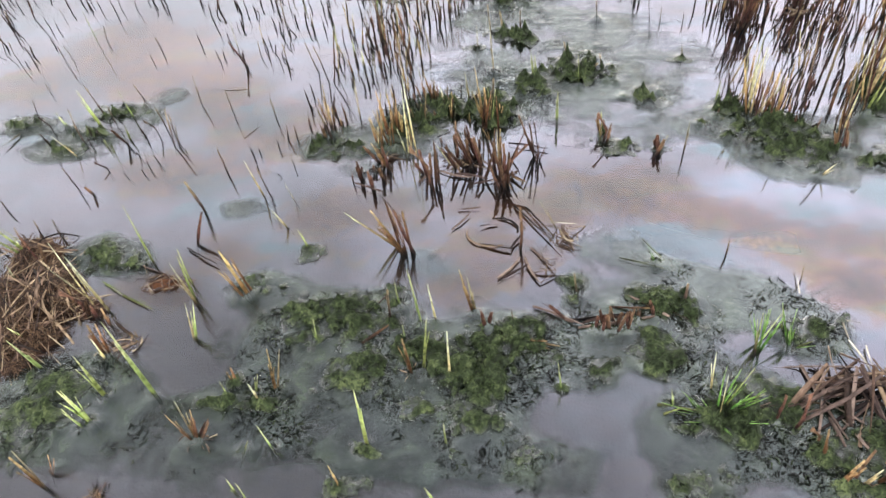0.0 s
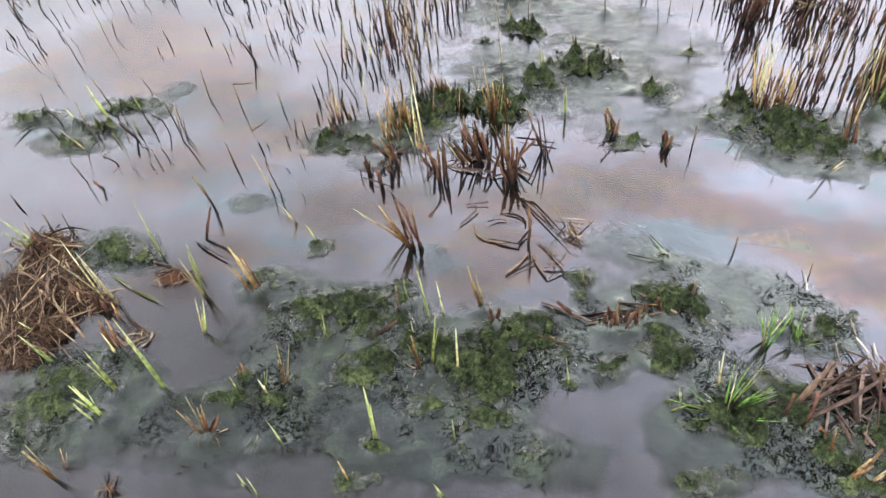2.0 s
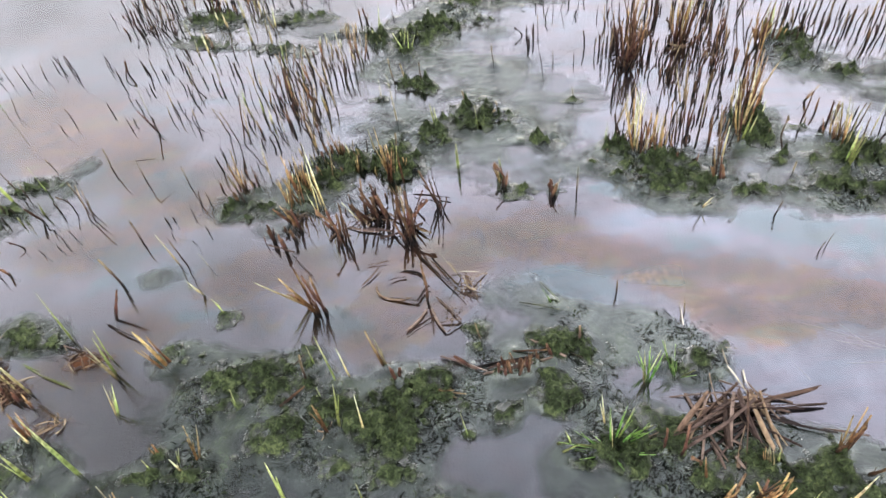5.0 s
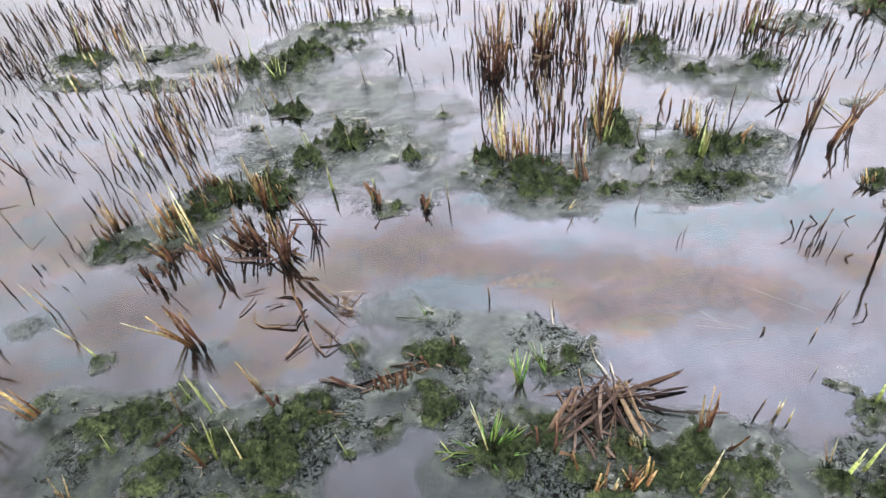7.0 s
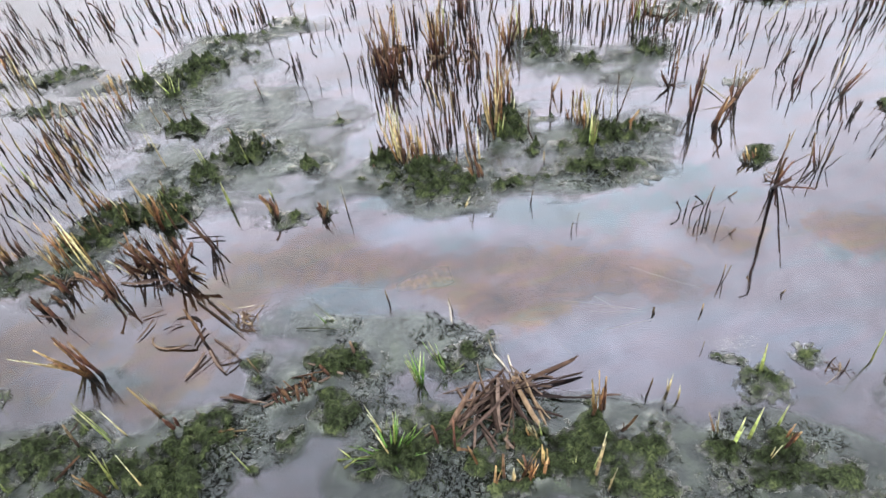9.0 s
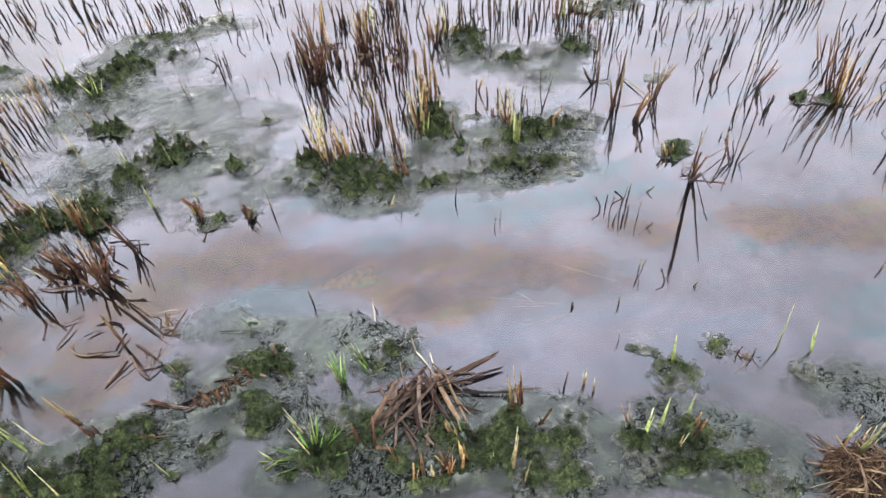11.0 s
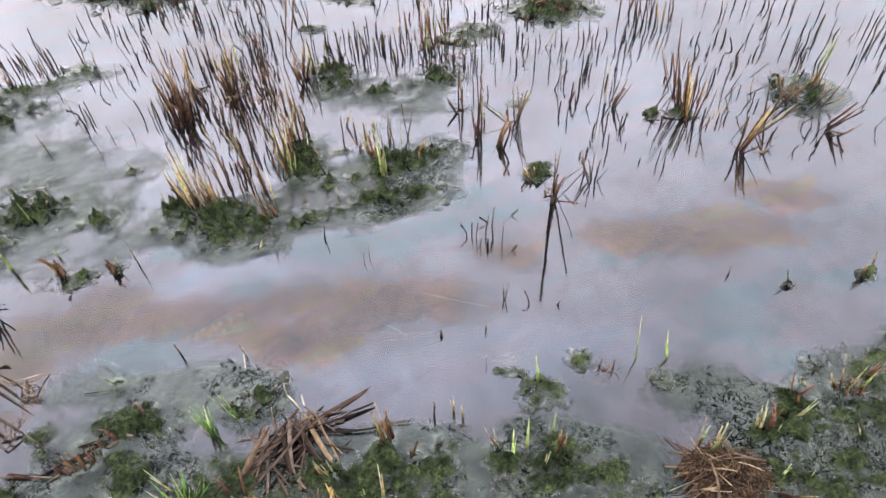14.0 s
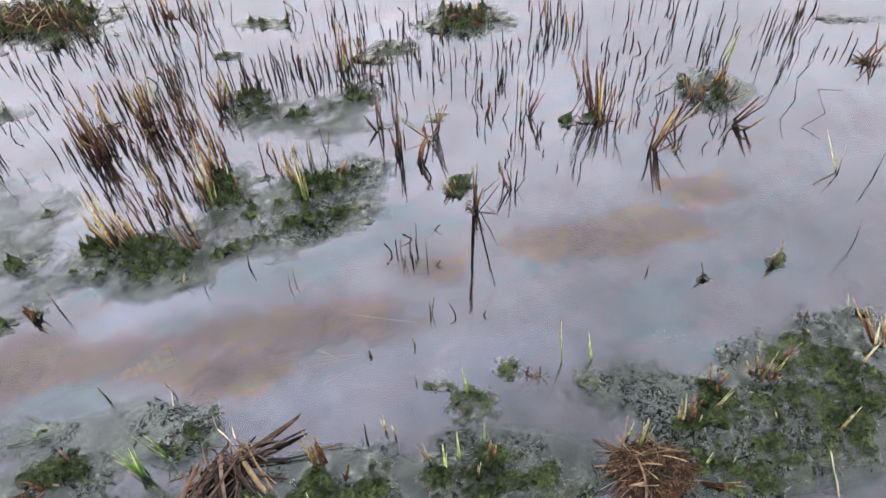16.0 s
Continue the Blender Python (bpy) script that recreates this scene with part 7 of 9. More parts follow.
tuft("tuft of rust-orange cut leaves on mossy mud", -0.297, 1.648,
     ("o", -0.035, -0.018, 0.205, 0.017, 0.007, 4.4),
     ("o", 0.001, 0.007, 0.166, 0.007, 0.003, 5.3),
     ("o", 0.005, 0.052, 0.152, 0.018, 0.007, 5.2),
     ("o", -0.001, 0.042, 0.080, 0.028, 0.011, 6.1),
     ("o", -0.018, -0.044, 0.074, -0.028, -0.012, 6.2),
     ("y", 0.048, -0.039, 0.246, 0.022, 0.009, 4.5))
tuft("frayed rust-orange stalks and straw-yellow dry leaves in shallow water", -0.172, 1.811,
     ("o", -0.014, 0.031, 0.118, -0.014, -0.004, 5.1),
     ("o", 0.004, 0.027, 0.095, -0.017, -0.005, 5.1),
     ("r", -0.001, 0.025, 0.086, 0.006, 0.002, 5.9),
     ("o", 0.049, 0.002, 0.066, -0.006, -0.002, 5.1),
     ("y", -0.038, -0.085, 0.172, 0.015, 0.005, 3.5))
tuft("tuft of rust-orange cut leaves on mossy mud", -0.030, 1.700,
     ("o", -0.007, 0.016, 0.217, -0.025, -0.006, 5.3),
     ("o", -0.007, 0.028, 0.159, -0.007, -0.002, 5.3),
     ("o", -0.004, 0.004, 0.150, 0.012, 0.003, 6.2),
     ("o", 0.006, 0.013, 0.124, 0.019, 0.004, 5.3),
     ("o", 0.024, -0.074, 0.089, -0.027, -0.006, 5.4),
     ("r", -0.011, 0.013, 0.102, 0.001, 0.000, 7.1))
tuft("dark red-brown cut stems in shallow water", -0.170, 1.491,
     ("r", -0.011, -0.006, 0.149, -0.006, -0.002, 9.3),
     ("r", 0.001, -0.004, 0.145, -0.006, -0.002, 9.3),
     ("r", 0.010, 0.010, 0.113, -0.016, -0.006, 8.3))
tuft("dark red-brown cut stems in shallow water", -0.062, 1.573,
     ("r", -0.004, -0.010, 0.138, -0.025, -0.007, 8.3),
     ("r", -0.029, 0.007, 0.091, -0.006, -0.002, 8.2),
     ("r", 0.005, 0.010, 0.126, -0.005, -0.001, 7.3),
     ("r", 0.020, -0.027, 0.116, -0.008, -0.002, 7.4),
     ("r", -0.045, 0.045, 0.099, -0.020, -0.006, 7.2),
     ("r", 0.053, -0.025, 0.133, 0.003, 0.001, 5.5))
tuft("dark red-brown cut stems in shallow water", 0.018, 1.478,
     ("r", 0.005, -0.002, 0.109, -0.016, -0.004, 10.4),
     ("r", 0.010, 0.007, 0.114, -0.004, -0.001, 10.4),
     ("r", -0.015, -0.014, 0.101, -0.009, -0.002, 8.5),
     ("r", -0.001, 0.008, 0.092, 0.018, 0.004, 8.5))
tuft("dark red-brown cut stems in shallow water", 0.779, 2.142,
     ("r", -0.020, -0.004, 0.246, -0.003, 0.001, 4.7),
     ("r", -0.005, -0.009, 0.276, -0.000, 0.000, 4.7),
     ("r", 0.012, -0.007, 0.220, -0.003, 0.001, 4.7),
     ("r", -0.011, -0.000, 0.178, -0.002, 0.000, 4.7),
     ("r", 0.025, 0.015, 0.245, 0.008, -0.002, 4.7),
     ("r", -0.010, 0.006, 0.141, -0.009, 0.002, 8.6),
     ("r", 0.009, 0.000, 0.130, -0.008, 0.002, 8.6))
tuft("frayed rust-orange stalks and rotten dark brown stubs in shallow water", 0.964, 2.219,
     ("o", -0.005, -0.000, 0.188, -0.015, 0.004, 5.3),
     ("y", 0.008, 0.003, 0.173, -0.011, 0.003, 4.5),
     ("o", 0.024, 0.001, 0.196, -0.009, 0.003, 5.3),
     ("r", -0.015, -0.004, 0.093, -0.015, 0.004, 8.4),
     ("b", 0.006, -0.011, 0.070, -0.007, 0.002, 8.4),
     ("b", -0.019, 0.011, 0.080, -0.016, 0.005, 6.8))
tuft("dark red-brown cut stems and thin dark stems in shallow water", 1.090, 2.179,
     ("r", -0.025, 0.008, 0.110, -0.009, 0.003, 6.8),
     ("s", 0.007, -0.009, 0.180, -0.014, 0.005, 4.6),
     ("r", -0.001, 0.007, 0.083, -0.012, 0.004, 5.3),
     ("o", 0.020, -0.006, 0.088, -0.007, 0.003, 5.3))
tuft("frayed rust-orange stalks and fresh yellow-green shoots in shallow water", 1.233, 2.184,
     ("o", -0.021, -0.015, 0.113, -0.017, 0.007, 6.8),
     ("o", -0.008, -0.012, 0.098, -0.013, 0.005, 6.7),
     ("y", 0.012, 0.010, 0.136, -0.009, 0.004, 5.2),
     ("g", 0.036, 0.038, 0.125, -0.004, 0.002, 4.4),
     ("b", -0.020, -0.022, 0.084, -0.015, 0.006, 6.8))
tuft("straw-yellow dry leaves and frayed rust-orange stalks in shallow water", 0.707, 1.717,
     ("y", -0.008, 0.015, 0.215, -0.024, 0.005, 5.3),
     ("y", -0.001, 0.013, 0.235, -0.018, 0.004, 6.2),
     ("y", 0.003, -0.001, 0.234, -0.012, 0.003, 5.3),
     ("o", -0.004, 0.001, 0.184, -0.042, 0.009, 5.3),
     ("r", 0.010, -0.029, 0.139, -0.010, 0.002, 8))
tuft("frayed rust-orange stalks and thin dark stems in shallow water", 0.758, 1.703,
     ("o", -0.005, 0.001, 0.171, -0.008, 0.002, 5.3),
     ("o", 0.011, -0.009, 0.164, -0.009, 0.002, 5.3),
     ("y", -0.018, 0.005, 0.105, -0.011, 0.003, 5.3),
     ("o", 0.019, -0.006, 0.116, -0.007, 0.002, 5.3),
     ("s", -0.010, 0.015, 0.138, -0.011, 0.003, 4.4),
     ("r", 0.004, -0.007, 0.098, -0.007, 0.002, 7.1))
tuft("straw-yellow dry leaves and frayed rust-orange stalks in shallow water", 0.901, 1.906,
     ("y", -0.007, 0.007, 0.137, -0.019, 0.006, 5),
     ("y", 0.004, 0.004, 0.115, -0.015, 0.005, 5),
     ("o", 0.003, -0.011, 0.104, -0.001, 0.000, 5))
tuft("straw-yellow dry leaves and frayed rust-orange stalks in shallow water", 1.067, 1.838,
     ("o", 0.015, 0.021, 0.197, -0.023, 0.009, 5.8),
     ("y", 0.022, 0.019, 0.177, -0.012, 0.005, 5.8),
     ("r", 0.004, 0.009, 0.101, -0.015, 0.006, 6.6),
     ("y", -0.041, -0.049, 0.178, -0.010, 0.004, 5.1))
stalk("r", 1.015, 1.711, 0.134, -0.013, 0.006, 7.7)
stalk("o", 1.016, 1.737, 0.112, -0.024, 0.010, 5.1)
tuft("rotten dark brown stubs and straw-yellow dry leaves in shallow water", 0.896, 1.552,
     ("s", 0.005, 0.012, 0.241, -0.017, 0.006, 4.5),
     ("o", 0.003, 0.012, 0.146, -0.023, 0.009, 5.4),
     ("b", 0.008, 0.023, 0.080, -0.014, 0.005, 9.9),
     ("b", 0.031, 0.017, 0.080, -0.014, 0.006, 9),
     ("r", 0.016, 0.013, 0.098, -0.012, 0.005, 8.1),
     ("y", -0.063, -0.076, 0.062, 0.024, -0.009, 5.6))
tuft("straw-yellow dry leaves and fresh yellow-green shoots in shallow water", 1.296, 1.666,
     ("y", -0.005, 0.021, 0.150, -0.020, 0.012, 5),
     ("y", 0.023, 0.027, 0.148, -0.026, 0.016, 5),
     ("y", 0.036, 0.023, 0.128, -0.023, 0.014, 5),
     ("o", -0.018, 0.012, 0.099, -0.010, 0.006, 5.9),
     ("b", -0.005, 0.090, 0.079, -0.001, 0.001, 6.6),
     ("y", -0.020, -0.092, 0.136, 0.006, -0.004, 6.9),
     ("g", -0.012, -0.082, 0.111, -0.004, 0.002, 5.1))
tuft("dark red-brown cut stems and frayed rust-orange stalks in shallow water", 1.654, 1.630,
     ("r", -0.026, -0.024, 0.104, -0.014, 0.012, 9.7),
     ("r", -0.003, -0.004, 0.097, -0.005, 0.005, 7.2),
     ("o", 0.029, 0.028, 0.066, -0.002, 0.002, 5.5))
tuft("thin dark stems and straw-yellow dry leaves in shallow water", 1.748, 1.591,
     ("y", 0.023, 0.010, 0.077, -0.093, 0.089, 3.1),
     ("r", -0.060, -0.042, 0.086, 0.015, -0.014, 9.7),
     ("s", 0.011, 0.005, 0.166, 0.030, -0.028, 3.9),
     ("s", 0.027, 0.027, 0.127, -0.007, 0.007, 3.9))
stalk("o", 1.419, 1.625, 0.077, 0.026, -0.018, 7.5)
tuft("rotten dark brown stubs and frayed rust-orange stalks in shallow water", 1.691, 1.355,
     ("b", -0.016, 0.006, 0.048, -0.014, 0.015, 6.7),
     ("o", -0.007, -0.002, 0.060, -0.015, 0.016, 5.9),
     ("b", 0.005, -0.005, 0.054, -0.012, 0.013, 6.7),
     ("o", 0.018, 0.001, 0.041, -0.008, 0.009, 5.8))
tuft("frayed rust-orange stalks and rotten dark brown stubs in shallow water", -0.494, 1.738,
     ("o", -0.003, 0.014, 0.099, -0.004, -0.001, 6.3),
     ("o", 0.002, 0.014, 0.087, 0.001, 0.000, 6.3),
     ("b", -0.008, -0.042, 0.076, -0.010, -0.003, 8.2),
     ("o", 0.009, 0.014, 0.075, 0.004, 0.001, 5.4))
tuft("frayed rust-orange stalks and dark red-brown cut stems in shallow water", -0.300, 1.646,
     ("o", 0.004, 0.057, 0.158, -0.001, -0.000, 5.5),
     ("o", 0.010, 0.057, 0.127, 0.003, 0.001, 6.5),
     ("o", 0.018, 0.044, 0.116, 0.006, 0.001, 5.6),
     ("o", -0.026, 0.011, 0.119, -0.007, -0.002, 5.6),
     ("o", -0.005, -0.082, 0.105, -0.027, -0.006, 8.7),
     ("r", -0.001, -0.087, 0.091, -0.014, -0.003, 8.7))
tuft("dark red-brown cut stems and rotten dark brown stubs in shallow water", 0.882, 2.399,
     ("b", 0.046, 0.042, 0.081, -0.011, 0.000, 7.6),
     ("r", 0.019, 0.021, 0.088, 0.003, -0.000, 6.3),
     ("r", 0.024, 0.037, 0.127, -0.002, 0.000, 4.2),
     ("o", -0.047, -0.048, 0.154, 0.018, 0.000, 5),
     ("r", -0.042, -0.052, 0.129, 0.021, 0.000, 5.7))
tuft("dark red-brown cut stems and straw-yellow dry leaves in shallow water", 0.973, 2.218,
     ("o", -0.011, 0.010, 0.240, 0.033, -0.002, 5.1),
     ("y", -0.001, 0.021, 0.206, 0.033, -0.002, 4.4),
     ("r", -0.014, 0.001, 0.162, 0.014, -0.001, 7.3),
     ("r", 0.003, 0.000, 0.172, 0.030, -0.002, 4.4),
     ("r", 0.023, -0.032, 0.092, 0.021, -0.001, 6.6))
tuft("dark red-brown cut stems and rotten dark brown stubs in shallow water", 0.795, 2.139,
     ("r", -0.015, -0.014, 0.137, 0.026, 0.001, 7.5),
     ("r", -0.026, -0.006, 0.119, 0.014, 0.001, 6.7),
     ("r", 0.003, -0.019, 0.147, 0.020, 0.001, 5.3),
     ("b", 0.057, 0.033, 0.077, 0.010, 0.000, 6.7),
     ("r", -0.019, 0.006, 0.197, 0.023, 0.001, 4.5))
stalk("r", 1.126, 2.387, 0.090, -0.003, 0.000, 6.3)
stalk("r", 1.089, 2.216, 0.133, 0.012, -0.001, 5.1)
stalk("r", 1.098, 2.210, 0.108, 0.013, -0.001, 5.1)
stalk("s", 1.137, 2.399, 0.210, 0.030, -0.003, 3.5)
tuft("frayed rust-orange stalks and straw-yellow dry leaves in shallow water", 1.210, 2.156,
     ("o", 0.011, 0.028, 0.141, 0.024, -0.004, 5.9),
     ("r", 0.021, 0.021, 0.094, 0.019, -0.003, 6.6),
     ("y", 0.030, 0.022, 0.112, 0.025, -0.004, 4.4),
     ("o", -0.062, -0.071, 0.123, 0.005, -0.001, 5.3))
stalk("r", 1.208, 2.351, 0.206, 0.043, -0.006, 5.6)
stalk("o", 1.255, 2.488, 0.189, 0.029, -0.005, 4.8)
stalk("r", 1.234, 2.374, 0.205, 0.050, -0.008, 4.9)
tuft("dark red-brown cut stems and straw-yellow dry leaves in shallow water", 0.886, 3.042,
     ("r", -0.089, 0.065, 0.104, 0.001, 0.000, 5.9),
     ("y", -0.071, 0.067, 0.114, -0.013, -0.000, 4.1),
     ("y", -0.060, 0.044, 0.104, 0.000, 0.000, 3.6),
     ("r", -0.005, -0.018, 0.108, -0.011, 0.000, 6),
     ("r", 0.025, -0.039, 0.119, -0.007, 0.000, 6.7),
     ("o", 0.049, -0.031, 0.094, -0.007, 0.000, 4.8),
     ("o", 0.085, -0.031, 0.105, -0.003, 0.000, 4.8),
     ("b", 0.066, -0.058, 0.082, 0.010, -0.000, 6.1))
stalk("b", 1.188, 2.860, 0.077, 0.003, -0.000, 7.5)
stalk("b", 1.220, 2.848, 0.081, 0.015, -0.002, 7.5)
stalk("b", 1.244, 2.811, 0.074, 0.012, -0.002, 6.3)
tuft("straw-yellow dry leaves and fresh yellow-green shoots in shallow water", 0.678, 1.775,
     ("y", 0.006, -0.007, 0.188, 0.054, 0.005, 4.9),
     ("y", -0.001, -0.002, 0.162, 0.040, 0.004, 4.1),
     ("y", 0.041, -0.071, 0.101, 0.022, 0.002, 5),
     ("g", -0.049, 0.002, 0.062, 0.005, 0.001, 4.9),
     ("y", 0.003, 0.079, 0.148, 0.043, 0.004, 4))
tuft("thin dark stems and straw-yellow dry leaves in shallow water", 1.027, 1.763,
     ("s", 0.009, 0.017, 0.235, 0.040, -0.004, 4.9),
     ("y", -0.009, -0.017, 0.208, 0.025, -0.002, 5))
stalk("o", 1.085, 1.888, 0.097, 0.008, -0.001, 5.6)
stalk("g", 1.021, 1.714, 0.121, 0.009, -0.001, 6.7)
stalk("g", 1.031, 1.714, 0.109, 0.014, -0.001, 6.7)
tuft("straw-yellow dry leaves and fresh yellow-green shoots in shallow water", 1.281, 1.609,
     ("y", -0.000, 0.007, 0.174, -0.007, 0.002, 5.9),
     ("o", -0.002, 0.024, 0.142, -0.017, 0.004, 5.9),
     ("g", -0.003, -0.021, 0.151, -0.007, 0.002, 6),
     ("y", 0.005, -0.011, 0.148, 0.002, -0.001, 5.1))
tuft("thin dark stems and straw-yellow dry leaves in shallow water", 1.390, 1.631,
     ("b", 0.016, -0.053, 0.076, -0.000, 0.000, 7.6),
     ("s", -0.015, -0.001, 0.188, 0.024, -0.007, 4.2),
     ("y", -0.001, 0.053, 0.120, 0.015, -0.005, 4.1))
tuft("thin dark stems and dark red-brown cut stems in shallow water", 1.685, 1.581,
     ("o", -0.014, -0.054, 0.120, 0.022, -0.012, 8.3),
     ("r", -0.009, -0.064, 0.136, 0.031, -0.016, 8.4),
     ("s", 0.086, 0.013, 0.155, 0.028, -0.016, 4.1),
     ("s", 0.086, 0.020, 0.117, 0.014, -0.008, 4.1),
     ("s", -0.051, 0.037, 0.236, 0.011, -0.005, 5.7),
     ("s", -0.048, 0.018, 0.180, 0.010, -0.005, 5.8),
     ("r", -0.050, 0.030, 0.217, 0.015, -0.007, 5.8))
tuft("dark red-brown cut stems and thin dark stems in shallow water", 1.714, 1.259,
     ("r", -0.004, -0.002, 0.100, -0.006, 0.004, 8.8),
     ("s", 0.004, 0.022, 0.170, 0.012, -0.008, 3.5),
     ("r", 0.002, -0.012, 0.147, 0.051, -0.034, 3.5),
     ("b", -0.002, -0.009, 0.056, 0.007, -0.005, 7.1))
tuft("thin dark stems and dark red-brown cut stems in shallow water", 1.840, 1.275,
     ("s", -0.001, 0.014, 0.074, -0.007, 0.005, 4.3),
     ("r", -0.003, -0.014, 0.099, 0.000, -0.000, 6.1),
     ("s", 0.005, 0.016, 0.117, -0.014, 0.010, 3.4),
     ("s", -0.000, -0.016, 0.123, 0.001, -0.001, 3.5))
stalk("b", 1.993, 1.622, 0.050, 0.013, -0.009, 7)
stalk("r", 2.101, 1.519, 0.095, 0.021, -0.017, 7.9)
stalk("r", 2.114, 1.521, 0.100, 0.028, -0.023, 4.7)
stalk("s", 2.072, 1.550, 0.202, -0.001, 0.001, 3.1)
tuft("frayed rust-orange stalks in shallow water", 2.698, 1.252,
     ("o", 0.022, -0.012, 0.144, 0.001, -0.002, 5.9),
     ("o", 0.005, -0.008, 0.128, 0.007, -0.010, 5.9),
     ("o", -0.027, 0.021, 0.078, 0.012, -0.016, 5.2))
stalk("y", 2.884, 1.389, 0.136, 0.009, -0.013, 5.6)
stalk("g", 2.884, 1.375, 0.121, 0.012, -0.017, 4.9)
stalk("b", 2.655, 1.323, 0.072, -0.002, 0.003, 7.3)
stalk("o", 2.730, 1.196, 0.066, 0.032, -0.049, 4.4)
stalk("o", 2.679, 1.120, 0.129, 0.035, -0.055, 6)
stalk("r", 2.672, 1.118, 0.105, 0.026, -0.041, 7.5)
stalk("o", 2.636, 1.278, 0.069, 0.019, -0.026, 5.9)
stalk("r", 2.687, 1.206, 0.094, 0.019, -0.027, 5.9)
tuft("dark red-brown cut stems and straw-yellow dry leaves in shallow water", 2.429, 1.189,
     ("o", -0.072, -0.030, 0.184, 0.033, -0.041, 7.2),
     ("r", -0.079, -0.025, 0.171, 0.030, -0.037, 8),
     ("r", 0.001, -0.005, 0.138, 0.044, -0.056, 5.5),
     ("y", 0.019, 0.000, 0.149, 0.042, -0.054, 4.7),
     ("r", 0.074, 0.033, 0.157, 0.006, -0.008, 7.7),
     ("r", 0.056, 0.027, 0.143, -0.001, 0.001, 5.4))
tuft("dark red-brown cut stems and frayed rust-orange stalks in shallow water", 2.297, 1.383,
     ("r", 0.001, -0.005, 0.207, -0.025, 0.025, 7),
     ("r", 0.005, -0.007, 0.187, -0.013, 0.013, 5.5),
     ("o", -0.004, 0.035, 0.272, -0.029, 0.029, 5.4),
     ("r", 0.001, -0.012, 0.123, -0.014, 0.014, 6.2),
     ("r", -0.016, -0.011, 0.129, -0.018, 0.018, 7.8),
     ("r", 0.011, -0.012, 0.108, -0.005, 0.005, 7),
     ("r", 0.001, 0.013, 0.240, -0.028, 0.028, 4.7))
tuft("rotten dark brown stubs and frayed rust-orange stalks in shallow water", 3.305, 1.078,
     ("b", -0.008, 0.006, 0.073, 0.000, -0.001, 7.3),
     ("r", 0.014, 0.011, 0.092, 0.009, -0.020, 5.9),
     ("b", -0.014, -0.011, 0.033, -0.018, 0.038, 6.6),
     ("o", 0.008, -0.006, 0.068, 0.009, -0.019, 5.3))
tuft("straw-yellow dry leaves and rotten dark brown stubs in shallow water", -1.015, 1.094,
     ("o", -0.051, 0.018, 0.070, 0.007, 0.008, 7.7),
     ("r", -0.019, -0.009, 0.087, 0.010, 0.011, 10.7),
     ("b", -0.003, -0.013, 0.070, 0.009, 0.010, 10.8),
     ("b", 0.022, -0.020, 0.061, 0.005, 0.006, 9.9),
     ("o", 0.060, -0.040, 0.072, 0.006, 0.006, 7),
     ("y", -0.009, 0.039, 0.172, 0.006, 0.006, 3.9),
     ("y", 0.002, 0.025, 0.180, -0.030, -0.031, 3.9))
tuft("fresh yellow-green shoots and straw-yellow dry leaves in shallow water", -1.250, 1.263,
     ("g", -0.045, 0.049, 0.073, -0.010, -0.011, 5.3),
     ("g", -0.030, 0.033, 0.068, -0.001, -0.001, 5.3),
     ("y", -0.012, -0.066, 0.066, 0.005, 0.006, 5.4),
     ("o", -0.017, 0.028, 0.108, 0.007, 0.008, 5.3),
     ("r", 0.036, -0.012, 0.107, 0.008, 0.009, 7.2),
     ("b", 0.068, -0.032, 0.083, 0.009, 0.010, 7.3))
tuft("thin dark stems and dark red-brown cut stems in shallow water", 1.706, 1.254,
     ("s", -0.001, 0.001, 0.175, -0.005, 0.003, 4.4),
     ("r", 0.001, -0.001, 0.092, 0.006, -0.004, 7.1))
tuft("rotten dark brown stubs and dark red-brown cut stems in shallow water", 0.269, 1.022,
     ("b", -0.019, -0.006, 0.084, -0.002, -0.000, 9),
     ("r", -0.003, -0.007, 0.094, 0.003, 0.000, 9),
     ("r", 0.020, -0.009, 0.089, 0.003, 0.000, 8),
     ("b", -0.050, -0.004, 0.082, 0.002, 0.000, 8),
     ("b", 0.086, 0.034, 0.065, -0.015, 0.000, 8),
     ("b", -0.034, -0.009, 0.071, -0.006, -0.001, 8))
tuft("fresh yellow-green shoots and straw-yellow dry leaves in shallow water", 0.559, 0.960,
     ("g", 0.002, 0.003, 0.143, -0.020, 0.005, 5),
     ("g", -0.000, 0.006, 0.146, 0.011, -0.003, 5),
     ("y", -0.001, -0.009, 0.088, -0.016, 0.004, 4))
tuft("fresh yellow-green shoots in shallow water", 0.630, 0.984,
     ("g", -0.005, 0.020, 0.098, -0.012, 0.004, 5),
     ("g", 0.005, -0.020, 0.076, -0.021, 0.007, 5))
tuft("straw-yellow dry leaves and fresh yellow-green shoots in shallow water", 0.431, 0.826,
     ("y", 0.015, 0.034, 0.167, -0.010, 0.001, 4),
     ("y", 0.020, -0.028, 0.194, -0.017, 0.003, 4),
     ("g", 0.033, -0.006, 0.192, 0.015, -0.002, 4),
     ("g", -0.067, -0.000, 0.100, -0.013, 0.000, 4))
tuft("frayed rust-orange stalks and straw-yellow dry leaves in shallow water", 0.768, 0.691,
     ("o", -0.021, -0.044, 0.087, -0.033, 0.025, 10),
     ("o", 0.002, -0.023, 0.119, -0.005, 0.004, 8),
     ("o", 0.015, -0.023, 0.106, 0.001, -0.000, 8),
     ("y", 0.004, 0.043, 0.093, -0.014, 0.010, 7),
     ("o", -0.001, 0.047, 0.071, -0.017, 0.012, 6))
